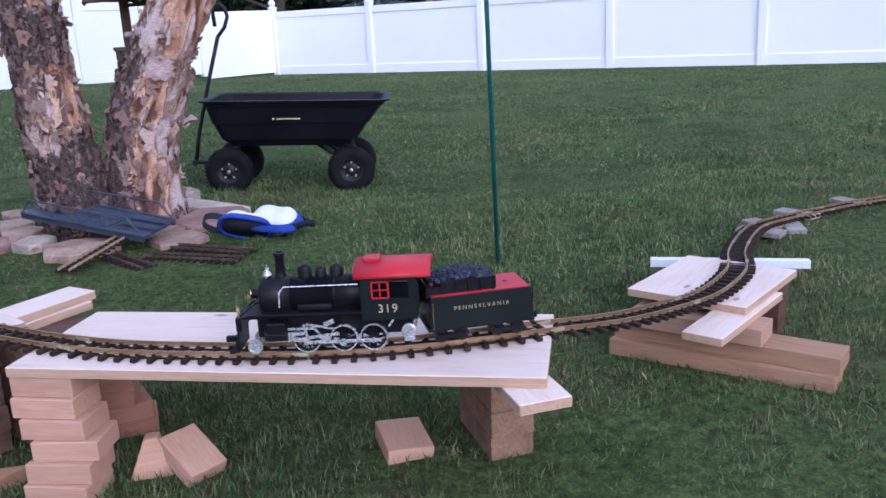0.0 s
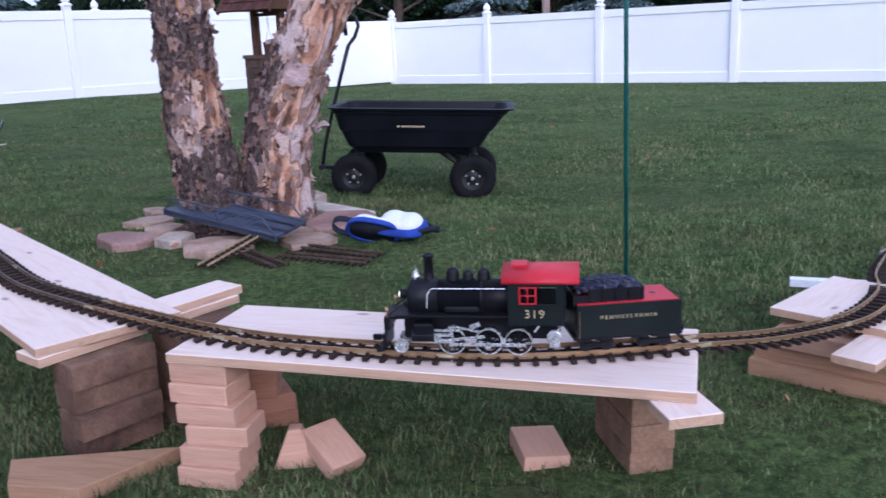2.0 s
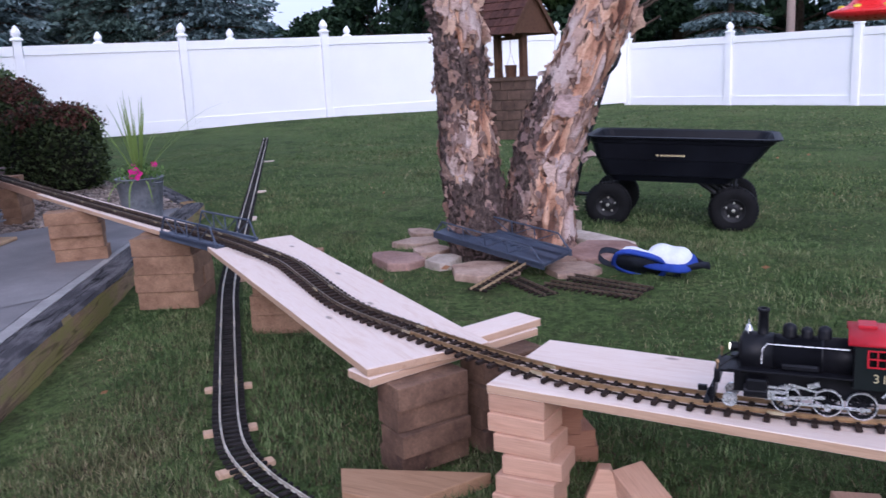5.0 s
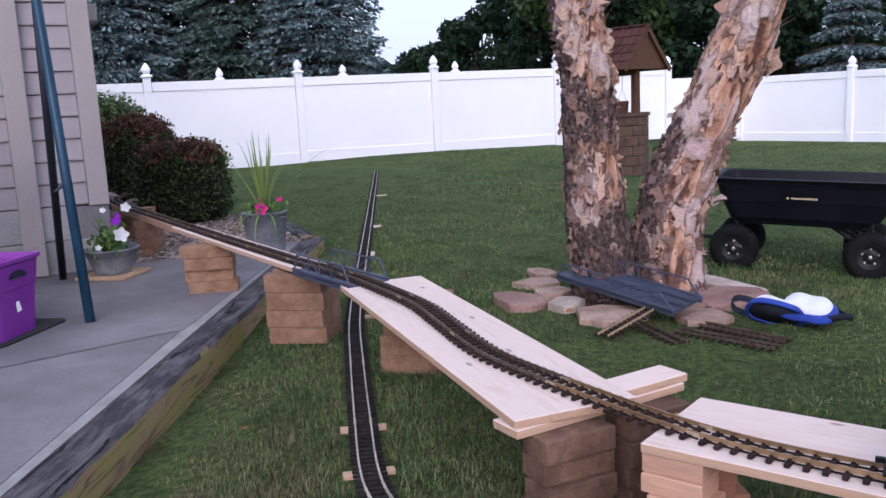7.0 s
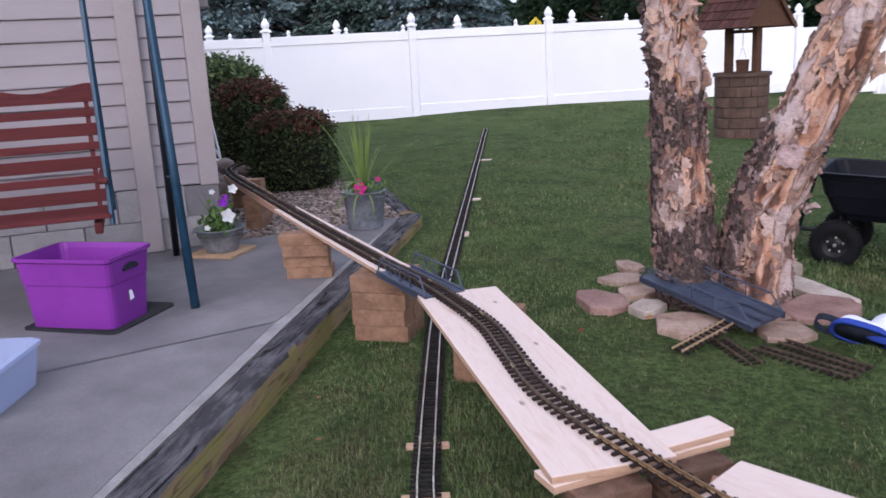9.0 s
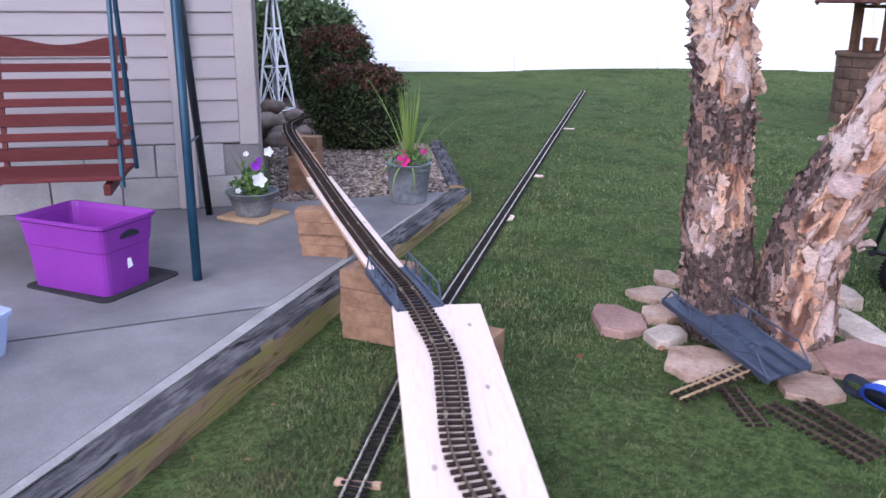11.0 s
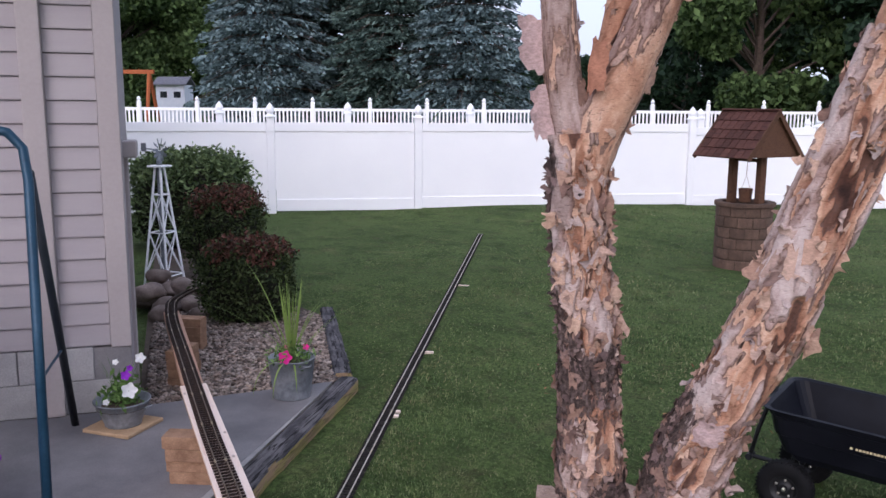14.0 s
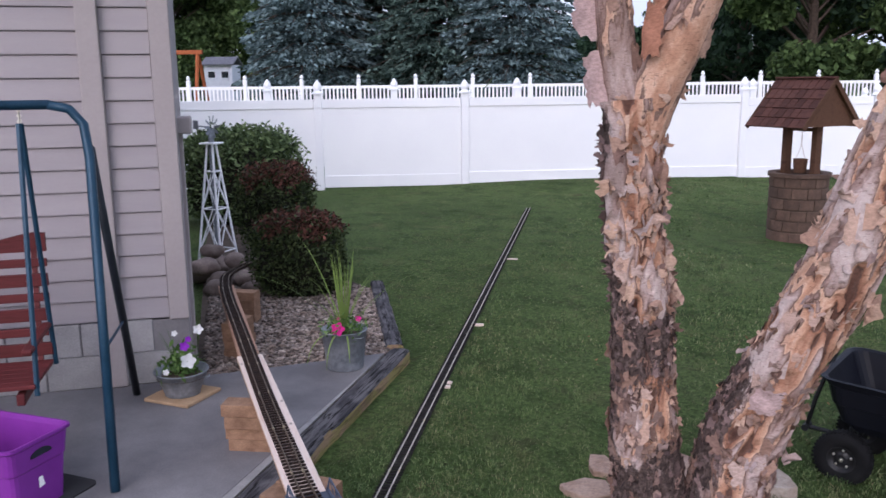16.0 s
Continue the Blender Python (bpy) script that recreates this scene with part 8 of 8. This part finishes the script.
def swing_set():
    x, y = polar(57.9, 36)
    t = thing("play_swing_set", stand(x, y, 0.5, 35), "orange-stained wooden play swing set in the next garden", "swing set")
    bm = bmesh.new()
    box(bm, (-1.6, 0, 2.45), (4.6, 0.14, 0.16), edge=0.01)
    part("beam", bm, M_ORANGE, t)
    for s in (-1, 1):
        bm = bmesh.new()
        tube(bm, [(0.6, s * 0.75, -0.1), (0.5, 0, 2.45)], 0.075, 6)
        part("leg", bm, M_ORANGE, t)
        bm = bmesh.new()
        tube(bm, [(-3.8, s * 0.75, -0.1), (-3.7, 0, 2.45)], 0.075, 6)
        part("leg", bm, M_ORANGE, t)
    bm = bmesh.new()
    for q in (-1.9, -1.5):
        tube(bm, [(q, 0, 2.4), (q, 0, 0.75)], 0.02, 5)
    part("chain", bm, M_POLEWOOD, t)
    bm = bmesh.new()
    box(bm, (-1.7, 0, 0.8), (0.5, 0.35, 0.40), edge=0.05, seg=2)
    part("swing_seat", bm, M_BLUE, t, "blue plastic toddler seat")


swing_set()


def shed():
    x, y = polar(56.1, 62)
    t = thing("garden_shed", stand(x, y, 0.5, 40), "pale grey garden shed with a dark roof", "shed")
    bm = bmesh.new()
    box(bm, (0, 0, 1.2), (1.9, 2.0, 2.5))
    part("wall", bm, M_SHED, t)
    bm = bmesh.new()
    ring_loft(bm, [[(q, y, z) for q, z in ((-1.1, z0), (1.1, z0), (1.1, z0 + 0.1), (-1.1, z0 + 0.1))] for y, z0 in ((-1.2, 2.4), (0, 2.9), (1.2, 2.4))])
    bmesh.ops.recalc_face_normals(bm, faces=bm.faces)
    part("roof", bm, M_SHEDROOF, t)
    for q in (-0.45, 0.45):
        bm = bmesh.new()
        box(bm, (q, -1.01, 1.8), (0.45, 0.03, 0.4))
        part("window", bm, M_DARKGLASS, t)


shed()


def road_sign():
    x, y = polar(30.9, 58)
    t = thing("road_sign", stand(x, y, 0.0, 32), "yellow diamond road warning sign on a post", "road sign")
    bm = bmesh.new()
    tube(bm, [(0, 0.03, 0.2), (0, 0.03, 2.9)], 0.035, 6)
    part("post", bm, M_GALV, t)
    bm = bmesh.new()
    box(bm, (0, 0, 2.5), (0.60, 0.012, 0.60), (0, 45, 0), edge=0.004)
    plate = part("plate", bm, M_YELLOW, t)
    bm = bmesh.new()
    box(bm, (0, -0.012, 2.46), (0.07, 0.008, 0.30))
    box(bm, (0.03, -0.012, 2.60), (0.14, 0.008, 0.07), (0, 30, 0))
    part("symbol", bm, M_STEEL, plate, "black bar symbol")


road_sign()


def utility_pole():
    t = thing("utility_pole", stand(-0.55, 36.0, 0.2), "pale wooden utility pole behind the fence", "utility pole")
    bm = bmesh.new()
    tube(bm, [(0, 0, -0.4), (0, 0, 9)], [0.17, 0.13], 12)
    part("mast", bm, M_POLEWOOD, t)
    bm = bmesh.new()
    box(bm, (0, 0.15, 8.4), (2.2, 0.1, 0.12))
    part("crossarm", bm, M_POLEWOOD, t)


utility_pole()

# ---- grass and fallen leaves ----
def inside(P, poly):
    x, y = P[:, 0], P[:, 1]
    c = np.zeros(len(P), bool)
    for (ax, ay), (bx, by) in zip(poly, poly[1:] + poly[:1]):
        c ^= ((ay > y) != (by > y)) & (x < (bx - ax) * (y - ay) / (by - ay + 1e-12) + ax)
    return c


NO_GRASS = [[(T0.x + 0.05, T0.y - 2), (T0.x + 0.05, T0.y + 0.02), (T1.x + 0.05, T1.y + 0.05), (-3.98, 4.76), (-5.42, 5.72), (-6.0, 5.78), (-7.2, 6.5), (-8.4, 7.3), (-9.6, 8.0), (-12.5, 8.0), (-14, -6), (-2, -6)],
            [(-1.62, 3.36), (-1.38, 3.42), (-1.10, 3.52), (-1.05, 3.78), (-1.30, 3.88), (-1.68, 3.78), (-1.75, 3.55)]]


TRACK_LINE = LOW_P[::40, :2]


def off_track(P):
    d = np.full(len(P), 9.0)
    sel = (P[:, 0] < -0.6) & (P[:, 1] < 10.6)
    Q = P[sel]
    best = np.full(len(Q), 9.0)
    for a, b in zip(TRACK_LINE, TRACK_LINE[1:]):
        ab = b - a
        t = np.clip(((Q - a) @ ab) / (ab @ ab), 0, 1)
        best = np.minimum(best, np.hypot(*(Q - a - t[:, None] * ab).T))
    d[sel] = best
    clear = d > 0.056
    for x, y, _ in SHIMS:
        clear &= np.hypot(P[:, 0] - x, P[:, 1] - y) > 0.080
    return clear


def blades(n, xr, yr, h, w, seed, keep=None, lean=0.35):
    g = np.random.default_rng(seed)
    P = np.stack([g.uniform(*xr, n), g.uniform(*yr, n)], 1)
    ok = ~(inside(P, NO_GRASS[0]) | inside(P, NO_GRASS[1]))
    ok &= off_track(P)
    if keep is not None:
        ok &= keep(P)
    tuft = np.sin(P[:, 0] * 23 + 3 * np.sin(P[:, 1] * 11)) * np.sin(P[:, 1] * 21 + 2 * np.sin(P[:, 0] * 9))
    patch = np.sin(P[:, 0] * 5.3 + 2 * np.sin(P[:, 1] * 3.7)) * np.sin(P[:, 1] * 6.1 + 1.5 * np.sin(P[:, 0] * 4.1))
    ok &= g.random(n) < 0.74 + 0.24 * tuft + 0.14 * patch
    P, tuft = P[ok], tuft[ok]
    n = len(P)
    z = ground_z(P[:, 0], P[:, 1])
    near = np.clip(((P[:, 0] + 1.27) * 0.8933 + (P[:, 1] + 0.62) * 0.4493) / 0.3, 0.45, 1)
    hh = h * g.uniform(0.4, 1.3, n) * (1 + 0.35 * tuft) * near
    a = g.uniform(0, 2 * math.pi, n)
    l = np.abs(g.normal(0, lean, n))
    d = np.stack([np.cos(a) * l, np.sin(a) * l, np.ones(n)], 1)
    d /= np.linalg.norm(d, axis=1, keepdims=True)
    b = a + g.uniform(0.6, 2.4, n)
    side = np.stack([np.cos(b), np.sin(b), np.zeros(n)], 1) * (w * g.uniform(0.6, 1.3, n))[:, None]
    root = np.stack([P[:, 0], P[:, 1], z - 0.004], 1)
    mid = root + d * (hh * 0.55)[:, None]
    tip = mid + (d + np.stack([np.cos(a) * 0.5, np.sin(a) * 0.5, np.full(n, -0.25)], 1)) * (hh * 0.5)[:, None]
    V = np.stack([root - side, root + side, mid + side * 0.7, mid - side * 0.7, tip], 1).reshape(-1, 3)
    k = 5 * np.arange(n)[:, None]
    F = np.vstack([k + [0, 1, 2], k + [0, 2, 3], k + [3, 2, 4]])
    return V, F


def sow(name, sets, material, label):
    V, F, o = [], [], 0
    for s in sets:
        v, f = blades(*s)
        V.append(v)
        F.append(f + o)
        o += len(v)
    ob = new(name, grid_mesh(name, np.vstack(V), np.vstack(F), material))
    tagged(ob, label, "grass", kind="stuff")


sow("grass", [(150000, (-2.9, 1.6), (0.95, 2.3), 0.026, 0.0009, 1, None, 0.6), (195000, (-4.0, 2.6), (2.3, 4.8), 0.025, 0.0015, 2, None, 0.75), (120000, (-7.0, 4.5), (4.8, 8.5), 0.025, 0.0032, 3, None, 0.9), (80000, (-10, 7), (8.5, 14.0), 0.022, 0.0060, 4, None, 1.2), (40000, (-9, 9), (14.0, 20.5), 0.020, 0.010, 5, None, 1.3)], M_BLADE, "short green lawn grass with olive and tan patches")
dry = lambda P: (np.hypot(P[:, 0] + 1.5, P[:, 1] - 3.0) < 0.55) | (np.sin(P[:, 0] * 5.1 + 1) * np.sin(P[:, 1] * 4.3) > 0.30)
sow("dry_grass", [(60000, (-3.4, 1.9), (0.75, 3.3), 0.022, 0.0012, 11, dry, 0.9), (16000, (-4.2, 2.8), (3.3, 7), 0.022, 0.0020, 12, dry, 0.9)], M_STRAW, "dry straw-coloured grass in patches")

# brown dead matter near the boards, which also paints in their shade on the lawn
thin = lambda P: np.random.default_rng(22).random(len(P)) < np.clip(1.7 - 1.7 * np.hypot((P[:, 0] + 0.5) / 2.9, (P[:, 1] - 1.4) / 1.35), 0, 1)
sow("dead_thatch", [(150000, (-3.4, 2.4), (0.1, 2.8), 0.022, 0.0017, 21, thin, 1.6)], M_THATCH_SHADE, "dead brown thatch that also darkens the near lawn in place of shade")


def fallen_leaves():
    g = np.random.default_rng(90)
    P = np.stack([g.uniform(-3.2, 4.5, 90), g.uniform(1.2, 9.0, 90)], 1)
    P = P[~inside(P, NO_GRASS[0])]
    z = ground_z(P[:, 0], P[:, 1]) + 0.030
    v, f = leaves(np.stack([P[:, 0], P[:, 1], z], 1), 0.016, 0.75, 1.0, 17)
    tagged(new("fallen_leaves", grid_mesh("fallen_leaves", v, f, M_DRYLEAF)), "scattered brown fallen leaves on the lawn", "leaves", kind="stuff")


fallen_leaves()
